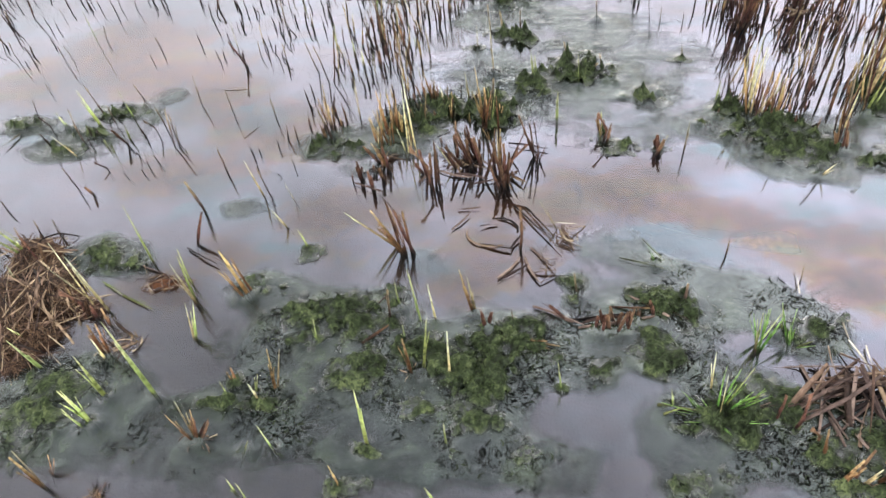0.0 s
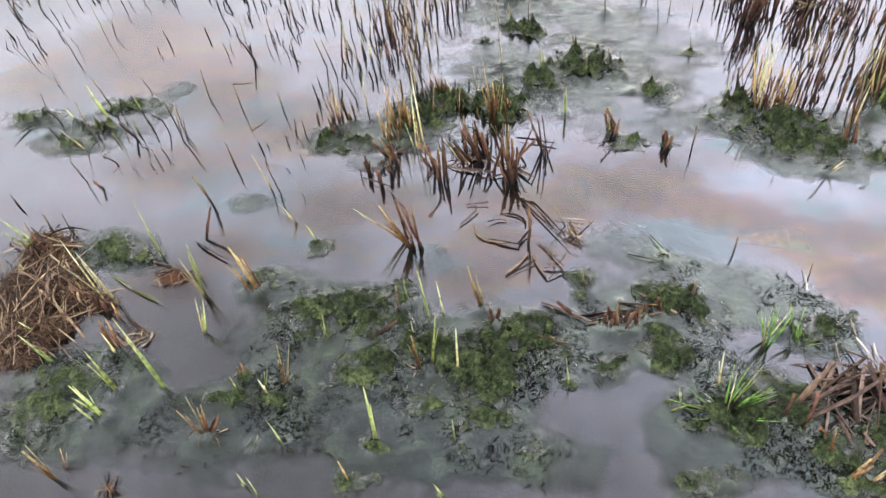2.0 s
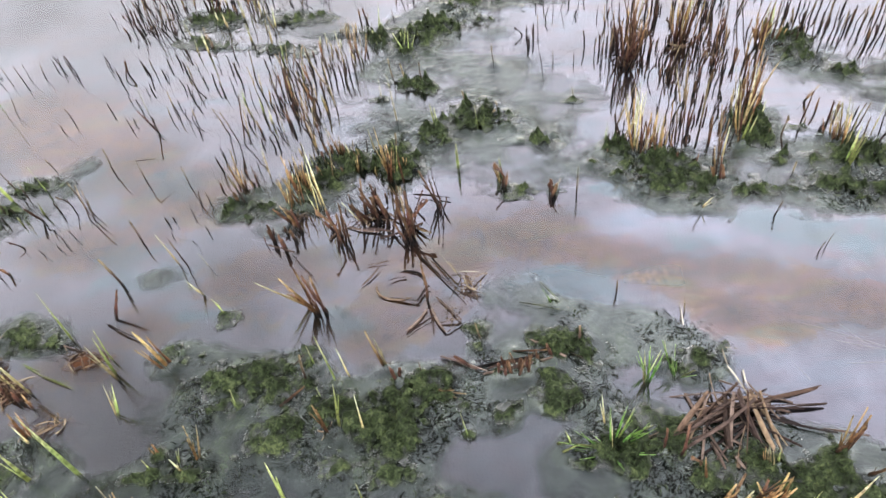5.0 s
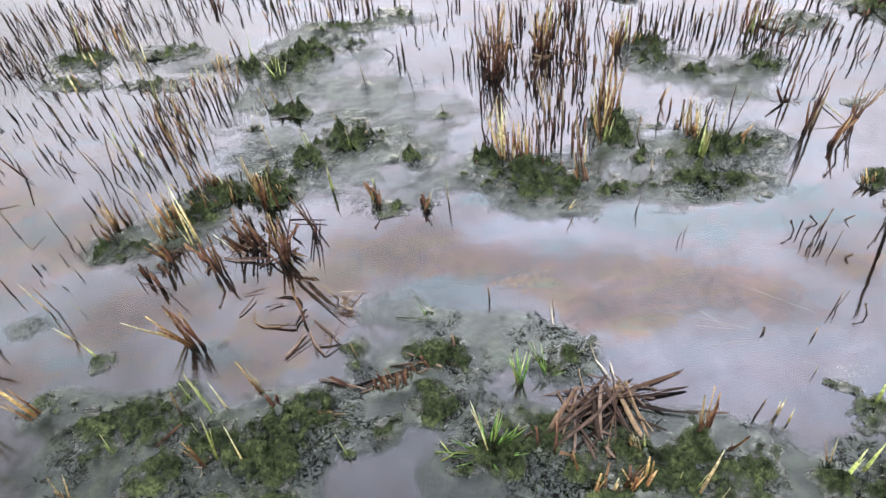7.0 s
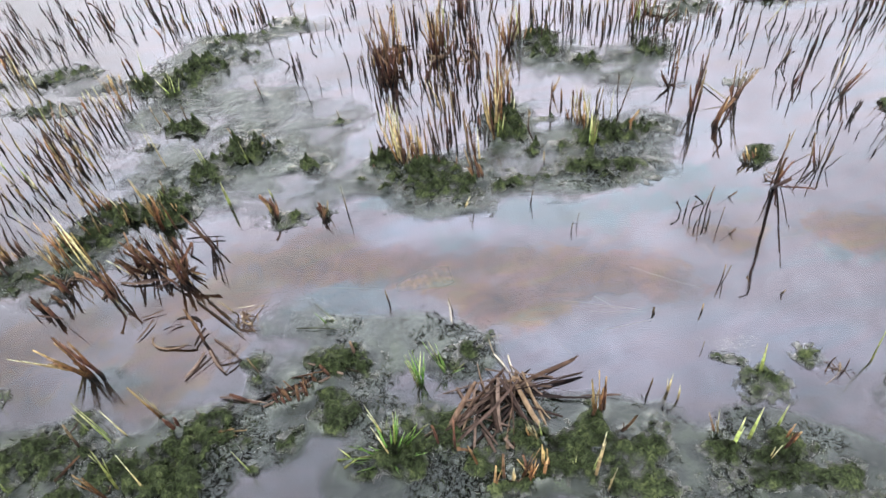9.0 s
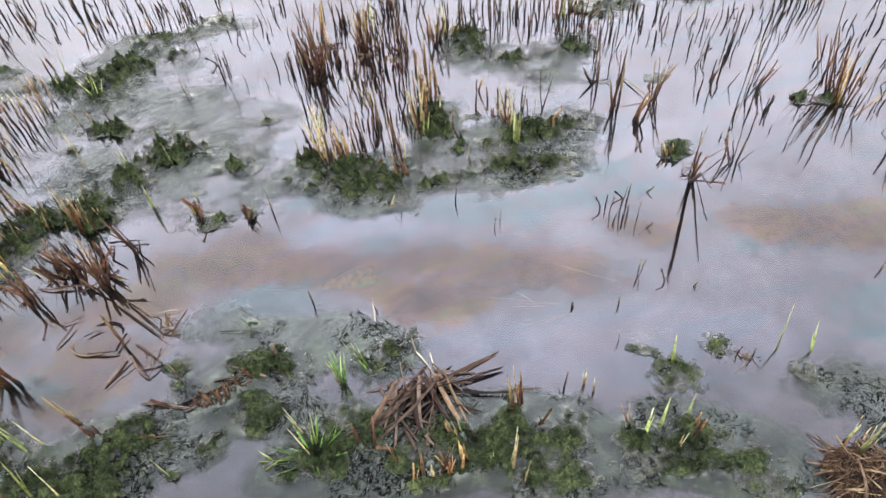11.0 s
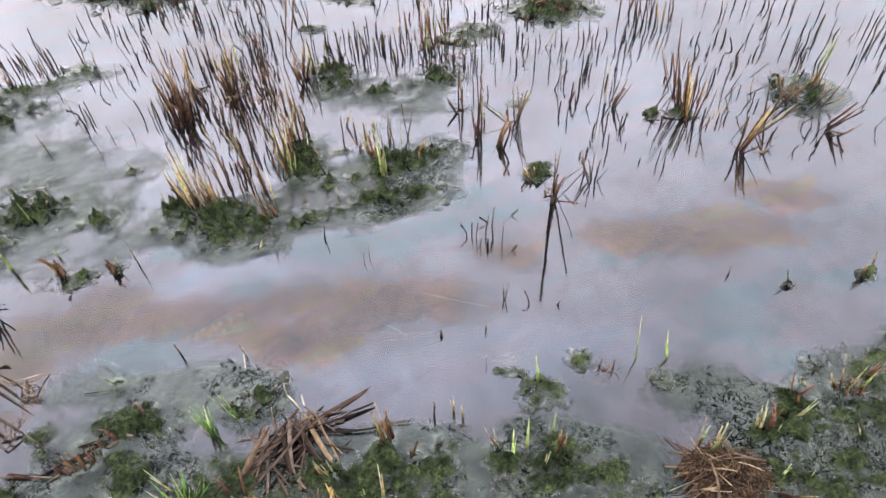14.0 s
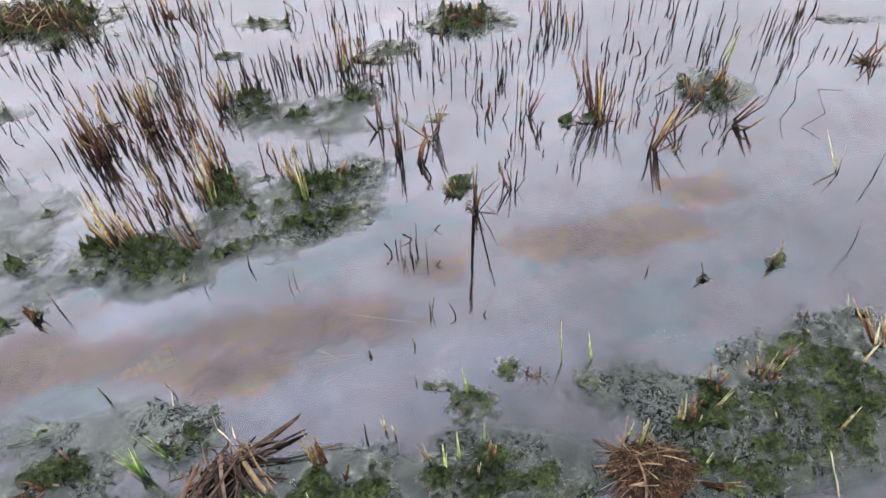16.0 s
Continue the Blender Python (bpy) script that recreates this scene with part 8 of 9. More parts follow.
stalk("r", 0.567, 0.788, 0.116, -0.009, 0.003, 8)
stalk("r", 0.595, 0.774, 0.108, 0.002, -0.001, 8)
tuft("frayed rust-orange stalks and dark red-brown cut stems in shallow water", 0.637, 0.705,
     ("r", -0.013, 0.035, 0.088, -0.015, 0.007, 8),
     ("o", -0.002, 0.008, 0.112, -0.012, 0.006, 7),
     ("o", 0.015, -0.043, 0.113, 0.003, -0.001, 8))
stalk("r", -0.794, 1.306, 0.100, 0.038, 0.026, 9.7)
stalk("s", -0.804, 1.423, 0.127, -0.009, -0.006, 6.6)
tuft("straw-yellow dry leaves and dark red-brown cut stems in shallow water", 1.745, 0.365,
     ("y", -0.020, 0.014, 0.117, -0.005, 0.012, 6),
     ("y", -0.012, 0.009, 0.122, -0.005, 0.012, 6),
     ("r", 0.013, -0.005, 0.124, -0.007, 0.017, 11),
     ("r", 0.001, -0.002, 0.089, -0.005, 0.012, 9),
     ("y", 0.017, -0.017, 0.064, -0.002, 0.005, 5))
tuft("straw-yellow dry leaves and rotten dark brown stubs in shallow water", 1.855, 0.388,
     ("r", 0.009, 0.016, 0.103, 0.001, -0.003, 8.9),
     ("y", -0.011, -0.025, 0.101, 0.001, -0.002, 7),
     ("b", 0.001, 0.009, 0.054, -0.001, 0.002, 9.9))
tuft("rotten dark brown stubs and frayed rust-orange stalks in shallow water", 1.990, 0.352,
     ("g", -0.009, 0.009, 0.093, 0.001, -0.004, 6.8),
     ("b", -0.018, 0.015, 0.040, -0.008, 0.023, 9.7),
     ("b", -0.001, 0.002, 0.050, -0.005, 0.014, 9.7),
     ("o", 0.011, -0.009, 0.068, -0.002, 0.008, 8.7),
     ("b", 0.018, -0.017, 0.061, -0.001, 0.002, 8.7))
tuft("straw-yellow dry leaves and frayed rust-orange stalks in shallow water", 1.585, 0.384,
     ("y", 0.017, 0.001, 0.129, -0.004, 0.008, 6),
     ("y", 0.018, -0.008, 0.161, -0.001, 0.002, 6),
     ("o", -0.035, 0.006, 0.175, -0.007, 0.013, 6))
tuft("dark red-brown cut stems and frayed rust-orange stalks in shallow water", -0.017, 1.510,
     ("r", -0.060, 0.041, 0.095, 0.010, 0.005, 9.5),
     ("r", -0.030, 0.022, 0.115, 0.011, 0.005, 8.7),
     ("r", -0.016, -0.008, 0.097, 0.009, 0.004, 8.8),
     ("r", 0.025, -0.027, 0.134, 0.021, 0.010, 10.6),
     ("r", 0.031, -0.019, 0.104, 0.018, 0.008, 8.8),
     ("r", 0.029, -0.008, 0.189, 0.016, 0.007, 5.3),
     ("o", 0.022, -0.001, 0.175, 0.002, 0.001, 5.3))
tuft("dark red-brown cut stems and rotten dark brown stubs in shallow water", 0.077, 1.593,
     ("r", 0.026, -0.004, 0.136, 0.006, 0.002, 7.8),
     ("r", 0.041, -0.015, 0.151, -0.019, -0.007, 5.2),
     ("b", -0.067, 0.020, 0.077, -0.003, -0.001, 7.7))
stalk("o", -0.023, 1.736, 0.134, -0.006, -0.002, 5.8)
stalk("o", 0.007, 1.694, 0.138, -0.005, -0.002, 5.9)
stalk("b", 0.109, 1.564, 0.077, 0.002, 0.001, 7)
tuft("rotten dark brown stubs in shallow water", 0.280, 1.029,
     ("b", -0.036, -0.002, 0.063, 0.001, 0.000, 9),
     ("b", -0.013, -0.002, 0.073, 0.004, 0.002, 9),
     ("b", 0.013, -0.007, 0.073, -0.000, -0.000, 9),
     ("b", 0.036, 0.010, 0.056, -0.001, -0.000, 8))
tuft("rotten dark brown stubs and frayed rust-orange stalks in shallow water", 0.298, 1.640,
     ("r", -0.001, 0.002, 0.097, -0.000, -0.000, 8.7),
     ("b", 0.008, -0.007, 0.083, 0.009, 0.002, 7.9),
     ("o", -0.007, 0.005, 0.087, -0.004, -0.001, 5.2))
tuft("rotten dark brown stubs and frayed rust-orange stalks in shallow water", 0.440, 1.586,
     ("b", -0.005, -0.005, 0.064, 0.012, 0.002, 10.7),
     ("b", -0.002, -0.002, 0.056, -0.002, -0.000, 8),
     ("o", 0.007, 0.008, 0.059, 0.008, 0.001, 5.3))

# ---- denser stubble ----
stubble(-0.85, 2.92, 0.27, 0.27, -17, 38, "sssb", 0.090)
stubble(-0.42, 2.86, 0.14, 0.20, -17, 14, "ssb", 0.080)
stubble(0.28, 2.74, 0.21, 0.10, -18, 16, "ssb", 0.080)
stubble(1.56, 2.24, 0.12, 0.14, -17, 12, "s", 0.090)
stubble(1.73, 2.19, 0.08, 0.14, -17, 8, "bog", 0.110)
stubble(2.00, 2.10, 0.15, 0.17, -17, 9, "sb", 0.090)
stubble(-0.22, 2.43, 0.11, 0.13, -17, 8, "oy", 0.090)
stubble(-0.36, 2.24, 0.08, 0.15, -16, 10, "oys", 0.110)
stubble(1.13, 2.80, 0.33, 0.24, -35, 44, "sssb", 0.080)
stubble(0.85, 2.28, 0.18, 0.21, -34, 26, "sbbo", 0.090)
stubble(1.10, 2.23, 0.12, 0.19, -34, 16, "sbb", 0.080)
stubble(1.73, 2.25, 0.09, 0.18, -35, 8, "ob", 0.120)
stubble(2.24, 2.18, 0.14, 0.10, -35, 26, "bo", 0.090)
stubble(2.52, 1.93, 0.13, 0.20, -35, 16, "bs", 0.120)
stubble(2.37, 1.48, 0.07, 0.15, -34, 10, "ob", 0.110)
stubble(2.95, 1.75, 0.13, 0.08, -35, 8, "s", 0.090)
stubble(0.77, 3.20, 0.27, 0.14, -35, 46, "obgy", 0.130)
stubble(3.28, 1.41, 0.13, 0.19, -35, 6, "s", 0.110)
stubble(1.32, 2.87, 0.15, 0.13, -35, 14, "bo", 0.120)
stubble(2.33, 1.97, 0.13, 0.19, -35, 10, "s", 0.080)
stubble(-1.43, 2.48, 0.46, 0.07, -6, 12, "s", 0.080)
stubble(-0.63, 2.33, 0.12, 0.14, -6, 6, "s", 0.080)
stubble(-0.35, 2.11, 0.10, 0.18, -5, 12, "sbo", 0.100)
stubble(-0.32, 1.83, 0.09, 0.09, -4, 10, "oy", 0.070)
stubble(0.92, 2.09, 0.20, 0.16, -5, 26, "sbb", 0.080)
stubble(-0.49, 1.87, 0.09, 0.13, -4, 6, "so", 0.080)
stubble(-0.27, 1.78, 0.10, 0.08, -4, 16, "obs", 0.070)
stubble(-0.15, 1.82, 0.09, 0.06, -4, 12, "obs", 0.070)
stubble(-0.01, 1.78, 0.08, 0.08, -4, 10, "obg", 0.070)
stubble(-0.51, 1.75, 0.07, 0.08, -4, 9, "obs", 0.070)
stubble(-0.10, 1.62, 0.08, 0.05, -3, 16, "b", 0.062)
stubble(0.02, 1.57, 0.05, 0.05, -3, 7, "b", 0.060)
stubble(-0.35, 1.54, 0.07, 0.04, -3, 7, "b", 0.050)
stubble(0.75, 1.75, 0.14, 0.09, -4, 20, "bsbo", 0.080)
stubble(0.89, 1.75, 0.12, 0.12, -4, 16, "sb", 0.080)
stubble(1.08, 1.83, 0.04, 0.13, -4, 14, "oys", 0.120)
stubble(-1.81, 2.48, 0.14, 0.15, -6, 10, "s", 0.080)
stubble(-0.93, 2.40, 0.22, 0.11, -6, 8, "s", 0.070)
stubble(-0.28, 2.30, 0.12, 0.13, -6, 14, "obs", 0.090)
stubble(-1.28, 1.76, 0.17, 0.07, -3, 8, "sg", 0.070)
stubble(-0.18, 2.42, 0.11, 0.10, -17, 10, "oby", 0.090)
stubble(0.00, 2.40, 0.09, 0.06, -17, 6, "g", 0.060)
stubble(1.33, 1.74, 0.09, 0.08, -16, 12, "oyb", 0.080)
stubble(1.10, 1.91, 0.05, 0.17, -16, 12, "oyb", 0.120)
stubble(1.29, 2.25, 0.06, 0.10, -17, 8, "bo", 0.090)
stubble(1.63, 2.15, 0.12, 0.17, -17, 10, "sb", 0.090)
stubble(-0.96, 2.75, 0.12, 0.14, -17, 14, "bs", 0.090)
stubble(-0.78, 2.89, 0.10, 0.15, -17, 8, "bo", 0.090)
stubble(-0.57, 2.79, 0.10, 0.15, -17, 10, "yob", 0.100)
stubble(1.38, 2.22, 0.08, 0.10, -17, 8, "s", 0.080)
stubble(0.94, 1.79, 0.07, 0.16, -16, 8, "ob", 0.130)
stubble(0.63, 2.83, 0.14, 0.21, -34, 10, "s", 0.090)
stubble(0.88, 2.98, 0.12, 0.16, -35, 12, "sbo", 0.100)
stubble(1.37, 2.24, 0.13, 0.13, -34, 8, "s", 0.080)
stubble(1.74, 2.48, 0.14, 0.16, -35, 10, "s", 0.080)
stubble(2.02, 2.23, 0.11, 0.20, -35, 10, "s", 0.080)
stubble(2.55, 1.55, 0.12, 0.17, -34, 12, "s", 0.080)
stubble(2.96, 1.54, 0.13, 0.19, -35, 10, "s", 0.090)
stubble(3.31, 1.29, 0.17, 0.22, -35, 10, "s", 0.090)
stubble(2.74, 1.29, 0.10, 0.08, -34, 14, "ob", 0.060)
stubble(1.45, 1.24, 0.05, 0.07, -33, 6, "s", 0.050)
stubble(1.90, 0.38, 0.13, 0.06, -33, 7, "og", 0.045)
stubble(2.18, 0.34, 0.12, 0.07, -33, 6, "og", 0.045)
stubble(2.04, 1.35, 0.17, 0.17, -34, 14, "s", 0.060)
stubble(2.43, 1.32, 0.12, 0.18, -34, 14, "sr", 0.060)
stubble(2.54, 1.11, 0.11, 0.10, -34, 10, "s", 0.050)
stubble(2.12, 1.73, 0.12, 0.20, -34, 10, "s", 0.070)
stubble(3.10, 1.30, 0.19, 0.21, -35, 16, "s", 0.080)
stubble(2.79, 1.52, 0.17, 0.14, -35, 12, "s", 0.070)
stubble(0.79, 2.85, 0.21, 0.19, -35, 20, "rs", 0.080)
stubble(0.92, 2.54, 0.24, 0.20, -34, 26, "rrs", 0.080)
stubble(1.22, 2.56, 0.18, 0.18, -35, 20, "rs", 0.080)
stubble(0.79, 2.19, 0.16, 0.11, -34, 18, "rrs", 0.080)
stubble(1.85, 2.30, 0.14, 0.19, -35, 12, "rs", 0.080)
stubble(2.02, 1.96, 0.13, 0.14, -35, 10, "s", 0.060)
stubble(2.41, 1.82, 0.09, 0.18, -35, 12, "rs", 0.080)
stubble(0.56, 2.45, 0.10, 0.21, -34, 10, "s", 0.060)
stubble(-0.93, 2.86, 0.20, 0.26, -17, 34, "rrs", 0.080)
stubble(-0.62, 2.84, 0.15, 0.19, -17, 16, "rs", 0.080)
stubble(-0.33, 2.87, 0.15, 0.12, -18, 10, "rs", 0.060)
stubble(-0.64, 2.35, 0.26, 0.18, -16, 14, "s", 0.060)
stubble(-0.81, 2.16, 0.16, 0.14, -15, 10, "s", 0.060)
stubble(0.83, 2.32, 0.08, 0.21, -17, 14, "r", 0.080)
stubble(1.04, 2.33, 0.12, 0.18, -17, 16, "rr", 0.080)
stubble(0.86, 1.98, 0.11, 0.18, -16, 14, "rs", 0.070)
stubble(1.43, 2.24, 0.12, 0.14, -17, 10, "rs", 0.070)
stubble(1.75, 1.94, 0.11, 0.19, -17, 10, "s", 0.060)
stubble(-0.35, 2.15, 0.10, 0.17, -16, 12, "ro", 0.070)
stubble(-0.83, 2.12, 0.20, 0.18, -5, 8, "s", 0.060)
stubble(-1.65, 2.26, 0.13, 0.20, -5, 8, "s", 0.060)
stubble(-1.10, 1.65, 0.13, 0.10, -3, 8, "rs", 0.045)
stubble(-0.65, 1.60, 0.10, 0.09, -3, 6, "s", 0.045)
stubble(-0.44, 2.06, 0.11, 0.18, -5, 14, "rs", 0.070)
stubble(0.79, 2.07, 0.12, 0.17, -5, 20, "rr", 0.080)
stubble(0.98, 2.00, 0.11, 0.17, -5, 16, "rs", 0.080)
stubble(-0.51, 3.01, 0.32, 0.20, -21, 34, "sssr", 0.080)
stubble(-0.10, 2.93, 0.29, 0.12, -21, 26, "ssr", 0.080)
stubble(-0.63, 2.81, 0.14, 0.14, -21, 12, "sr", 0.070)
stubble(2.07, 1.66, 0.12, 0.35, -20, 20, "sr", 0.090)
stubble(1.84, 2.05, 0.12, 0.17, -21, 10, "sr", 0.080)
stubble(0.07, 2.89, 0.35, 0.19, -25, 34, "ssr", 0.090)
stubble(0.05, 2.82, 0.27, 0.14, -25, 12, "bo", 0.080)
stubble(-0.09, 2.48, 0.13, 0.12, -24, 6, "bo", 0.070)
join_far_reeds()
stubble(-0.38, 2.12, 0.16, 0.16, -10, 22, "oyyg", 0.12)
stubble(-0.62, 2.55, 0.18, 0.16, -10, 18, "oyy", 0.12)
stubble(-0.20, 1.80, 0.12, 0.06, -10, 10, "oyg", 0.10)
stubble(-0.30, 1.66, 0.08, 0.05, -6, 8, "oyo", 0.15)

# ---- heaps, fallen leaves, bent reeds, sunken straw ----
straw_heap("old", -1.204, 1.089, 0.166, 0.206, -1, 0.060, 230)
straw_heap("old", -1.249, 1.281, 0.102, 0.097, -2, 0.034, 70)
straw_heap("dark", -1.099, 1.130, 0.071, 0.070, -1, 0.040, 60)
straw_heap("dark", -0.853, 1.185, 0.079, 0.047, -2, 0.022, 34)
straw_heap("curl", 0.169, 1.291, 0.028, 0.030, -2, 0.026, 11)
straw_heap("curl", 0.120, 1.213, 0.022, 0.025, -2, 0.014, 8)
straw_heap("dark", -0.846, 0.639, 0.025, 0.012, 0, 0.014, 12)
straw_heap("dark", -0.875, 1.001, 0.057, 0.025, -1, 0.006, 14)
lying("y", -1.494, 1.777, -1.525, 1.710, 6)
lying("d", -0.821, 1.293, -0.723, 1.232, 6)
lying("g", -1.020, 1.188, -0.951, 1.144, 6)
lying("g", -0.951, 1.144, -0.856, 1.095, 6)
lying("o", 0.032, 0.994, 0.101, 0.990, 8)
lying("d", -0.002, 1.171, 0.055, 1.231, 8)
lying("d", 0.087, 1.186, 0.142, 1.188, 8)
lying("p", 0.762, 1.040, 0.759, 0.981, 3)
lying("p", 0.759, 0.981, 0.782, 0.903, 4)
lying("p", 0.769, 1.031, 0.795, 1.021, 3)
lying("p", 0.792, 0.966, 0.788, 0.908, 4)
lying("o", 0.329, 1.073, 0.377, 1.079, 9)
lying("d", 0.191, 1.037, 0.281, 1.050, 8)
lying("o", -0.318, 0.991, -0.256, 1.038, 8)
curled_leaf(-0.019, 1.317, 0.061, 0.045, -2, 165, 140, 6)
curled_leaf(-0.010, 1.328, 0.061, 0.038, -2, 345, 110, 7)
curled_leaf(0.401, 1.078, 0.043, 0.025, -1, 10, 170, 7)
bent_reed(-0.813, 1.824, (0.004, 0.002, 0.096), (0.056, 0.028, 0.074), 4)
sunken_leaf(0.657, 1.272, 0.077, 0.036, -2)
sunken_straw(0.391, 1.353, 0.535, 1.291, 4)
sunken_straw(0.448, 1.355, 0.581, 1.317, 3)
straw_pile(0.735, 0.842, 34)
lying("d", 0.708, 0.883, 0.946, 0.860, 8)
lying("d", 0.782, 0.856, 0.941, 0.790, 7)
lying("d", 0.527, 0.819, 0.725, 0.850, 8)
lying("d", 0.566, 0.792, 0.748, 0.837, 6)
lying("d", 0.663, 0.917, 0.856, 0.766, 7)
lying("d", 0.728, 0.946, 0.782, 0.744, 6)
lying("d", 0.768, 0.818, 0.820, 0.706, 7)
lying("o", 0.589, 0.841, 0.667, 0.830, 10)
lying("y", 1.729, 1.753, 1.765, 1.591, 5)
lying("d", 0.644, 0.922, 0.692, 0.750, 8)
lying("d", 0.813, 0.867, 0.668, 0.756, 7)
lying("d", 0.631, 0.764, 0.793, 0.849, 8)
lying("d", 0.861, 0.849, 0.775, 0.876, 7)
lying("d", 0.767, 0.855, 0.650, 0.875, 8)
sunken_straw(0.922, 0.994, 0.946, 0.935, 4)
sunken_straw(1.043, 1.035, 1.171, 0.986, 3)
bent_reed(0.492, 2.126, (-0.021, 0.002, 0.135), (-0.022, 0.002, 0.243), 3)
straw_heap("old", 1.588, 0.326, 0.121, 0.091, -33, 0.056, 84)
straw_heap("dark", 2.220, 2.123, 0.117, 0.063, -35, 0.044, 50)
straw_heap("old", 0.762, 3.157, 0.244, 0.107, -35, 0.060, 110)
tuft("thick dark hollow reed leaning low over open water", 1.694, 1.244,
     ("b", 0.0, 0.0, 0.277, -0.148, -0.171, 9),
     ("r", 0.01, 0.0, 0.165, -0.035, -0.135, 6))
straw_heap("curl", 1.715, 1.277, 0.016, 0.022, -34, 0.024, 8)
straw_heap("dark", 1.509, 0.677, 0.038, 0.017, -33, 0.008, 10)
straw_heap("dark", 3.311, 1.082, 0.056, 0.048, -35, 0.022, 22)
straw_heap("dark", 2.403, 1.127, 0.041, 0.017, -34, 0.012, 10)
lying("p", 2.014, 0.192, 1.984, 0.146, 4)
lying("p", 1.984, 0.146, 1.941, 0.095, 4)
lying("p", 1.941, 0.095, 1.896, 0.044, 4)
lying("o", 1.667, 0.244, 1.748, 0.177, 7)
lying("o", 1.669, 0.241, 1.713, 0.188, 7)
lying("d", 0.919, 0.807, 1.005, 0.776, 6)
bent_reed(1.749, 1.290, (0.012, -0.008, 0.031), (0.051, -0.034, 0.090), 3)
bent_reed(2.921, 1.065, (-0.013, 0.025, 0.087), (-0.001, 0.002, 0.175), 4)
bent_reed(2.549, 1.326, (-0.024, 0.029, 0.084), (-0.001, 0.001, 0.153), 5)
bent_reed(2.464, 1.248, (-0.024, 0.029, 0.100), (0.007, -0.009, 0.149), 4)
bent_reed(2.959, 0.948, (-0.032, 0.067, 0.083), (-0.002, 0.005, 0.106), 3)
bent_reed(2.015, 1.728, (0.008, -0.006, 0.118), (0.017, -0.011, 0.187), 3)
bent_reed(0.641, 2.738, (0.026, 0.002, 0.103), (0.031, 0.002, 0.150), 4)
sunken_straw(0.977, 1.095, 1.166, 0.994, 4)
sunken_straw(1.044, 0.970, 1.181, 0.957, 4)
sunken_straw(1.070, 1.077, 1.108, 1.014, 3)
sunken_straw(1.202, 1.130, 1.348, 1.000, 3)
straw_heap("dark", -0.102, 1.571, 0.089, 0.029, -3, 0.007, 22)
straw_heap("dark", 0.015, 1.513, 0.043, 0.019, -3, 0.007, 12)
straw_heap("dark", -0.321, 1.599, 0.043, 0.023, -3, 0.006, 9)
straw_heap("dark", -0.184, 1.522, 0.032, 0.017, -3, 0.006, 8)
straw_heap("dark", -0.655, 0.752, 0.033, 0.013, -0, 0.008, 10)
straw_heap("dark", -0.195, 0.912, 0.021, 0.010, -1, 0.006, 7)
straw_heap("dark", 0.770, 2.148, 0.051, 0.025, -17, 0.008, 14)
straw_heap("dark", 0.974, 2.207, 0.056, 0.026, -17, 0.008, 14)
straw_heap("dark", 1.065, 2.146, 0.051, 0.023, -17, 0.007, 12)
straw_heap("dark", -0.941, 2.677, 0.061, 0.031, -17, 0.008, 12)
straw_heap("dark", -0.607, 2.861, 0.058, 0.035, -17, 0.008, 10)
straw_heap("dark", 1.648, 1.754, 0.031, 0.025, -16, 0.009, 10)
straw_heap("dark", 0.726, 0.657, 0.053, 0.018, -12, 0.010, 20)
straw_heap("dark", 0.838, 2.301, 0.074, 0.036, -34, 0.008, 16)
straw_heap("dark", 0.965, 2.215, 0.073, 0.042, -34, 0.010, 18)
straw_heap("dark", 1.078, 2.183, 0.061, 0.027, -34, 0.007, 12)
straw_heap("dark", 1.761, 2.055, 0.068, 0.021, -34, 0.007, 12)
straw_heap("dark", 2.281, 1.368, 0.062, 0.030, -34, 0.009, 16)
straw_heap("dark", 2.205, 1.427, 0.039, 0.030, -34, 0.012, 12)
straw_heap("dark", 1.250, 2.867, 0.120, 0.050, -35, 0.010, 20)
straw_heap("dark", 2.654, 1.095, 0.034, 0.023, -34, 0.008, 8)
straw_heap("dark", 1.296, 0.557, 0.024, 0.017, -33, 0.014, 12)
straw_heap("dark", 1.998, 0.361, 0.034, 0.020, -33, 0.014, 14)
lying("o", -0.163, 1.637, -0.102, 1.553, 7)
lying("d", -0.162, 1.547, -0.070, 1.513, 7)
lying("o", 0.017, 1.533, 0.071, 1.477, 8)
lying("d", -0.055, 1.596, 0.009, 1.531, 6)
lying("d", -0.065, 1.490, 0.016, 1.508, 6)
lying("d", -0.106, 1.399, -0.044, 1.399, 5)
lying("d", -0.394, 1.510, -0.312, 1.466, 6)
lying("d", -0.311, 1.453, -0.253, 1.373, 5)
lying("o", 0.074, 1.400, 0.150, 1.278, 5)
lying("d", 0.001, 1.343, -0.046, 1.335, 5)
straw_heap("dark", -1.027, 1.106, 0.060, 0.045, -1, 0.030, 40)
straw_heap("dark", -0.924, 0.998, 0.052, 0.022, -1, 0.005, 18)
lying("d", -0.920, 1.234, -0.790, 1.176, 8)
lying("d", -0.880, 1.152, -0.796, 1.198, 9)
lying("o", -0.940, 1.060, -0.859, 1.000, 7)
lying("d", -0.326, 1.063, -0.263, 1.128, 5)
lying("d", 0.081, 1.087, 0.195, 1.028, 9)
lying("d", 0.181, 1.026, 0.273, 1.017, 7)
lying("o", 0.011, 1.004, 0.136, 0.973, 9)
lying("d", 0.302, 1.111, 0.389, 1.047, 8)
lying("d", 0.182, 1.026, 0.356, 1.050, 9)
lying("o", 0.260, 1.079, 0.361, 1.065, 8)
lying("d", 0.375, 1.078, 0.427, 1.036, 8)
lying("g", 0.295, 1.224, 0.394, 1.186, 4)
lying("g", 0.357, 1.281, 0.398, 1.207, 3)
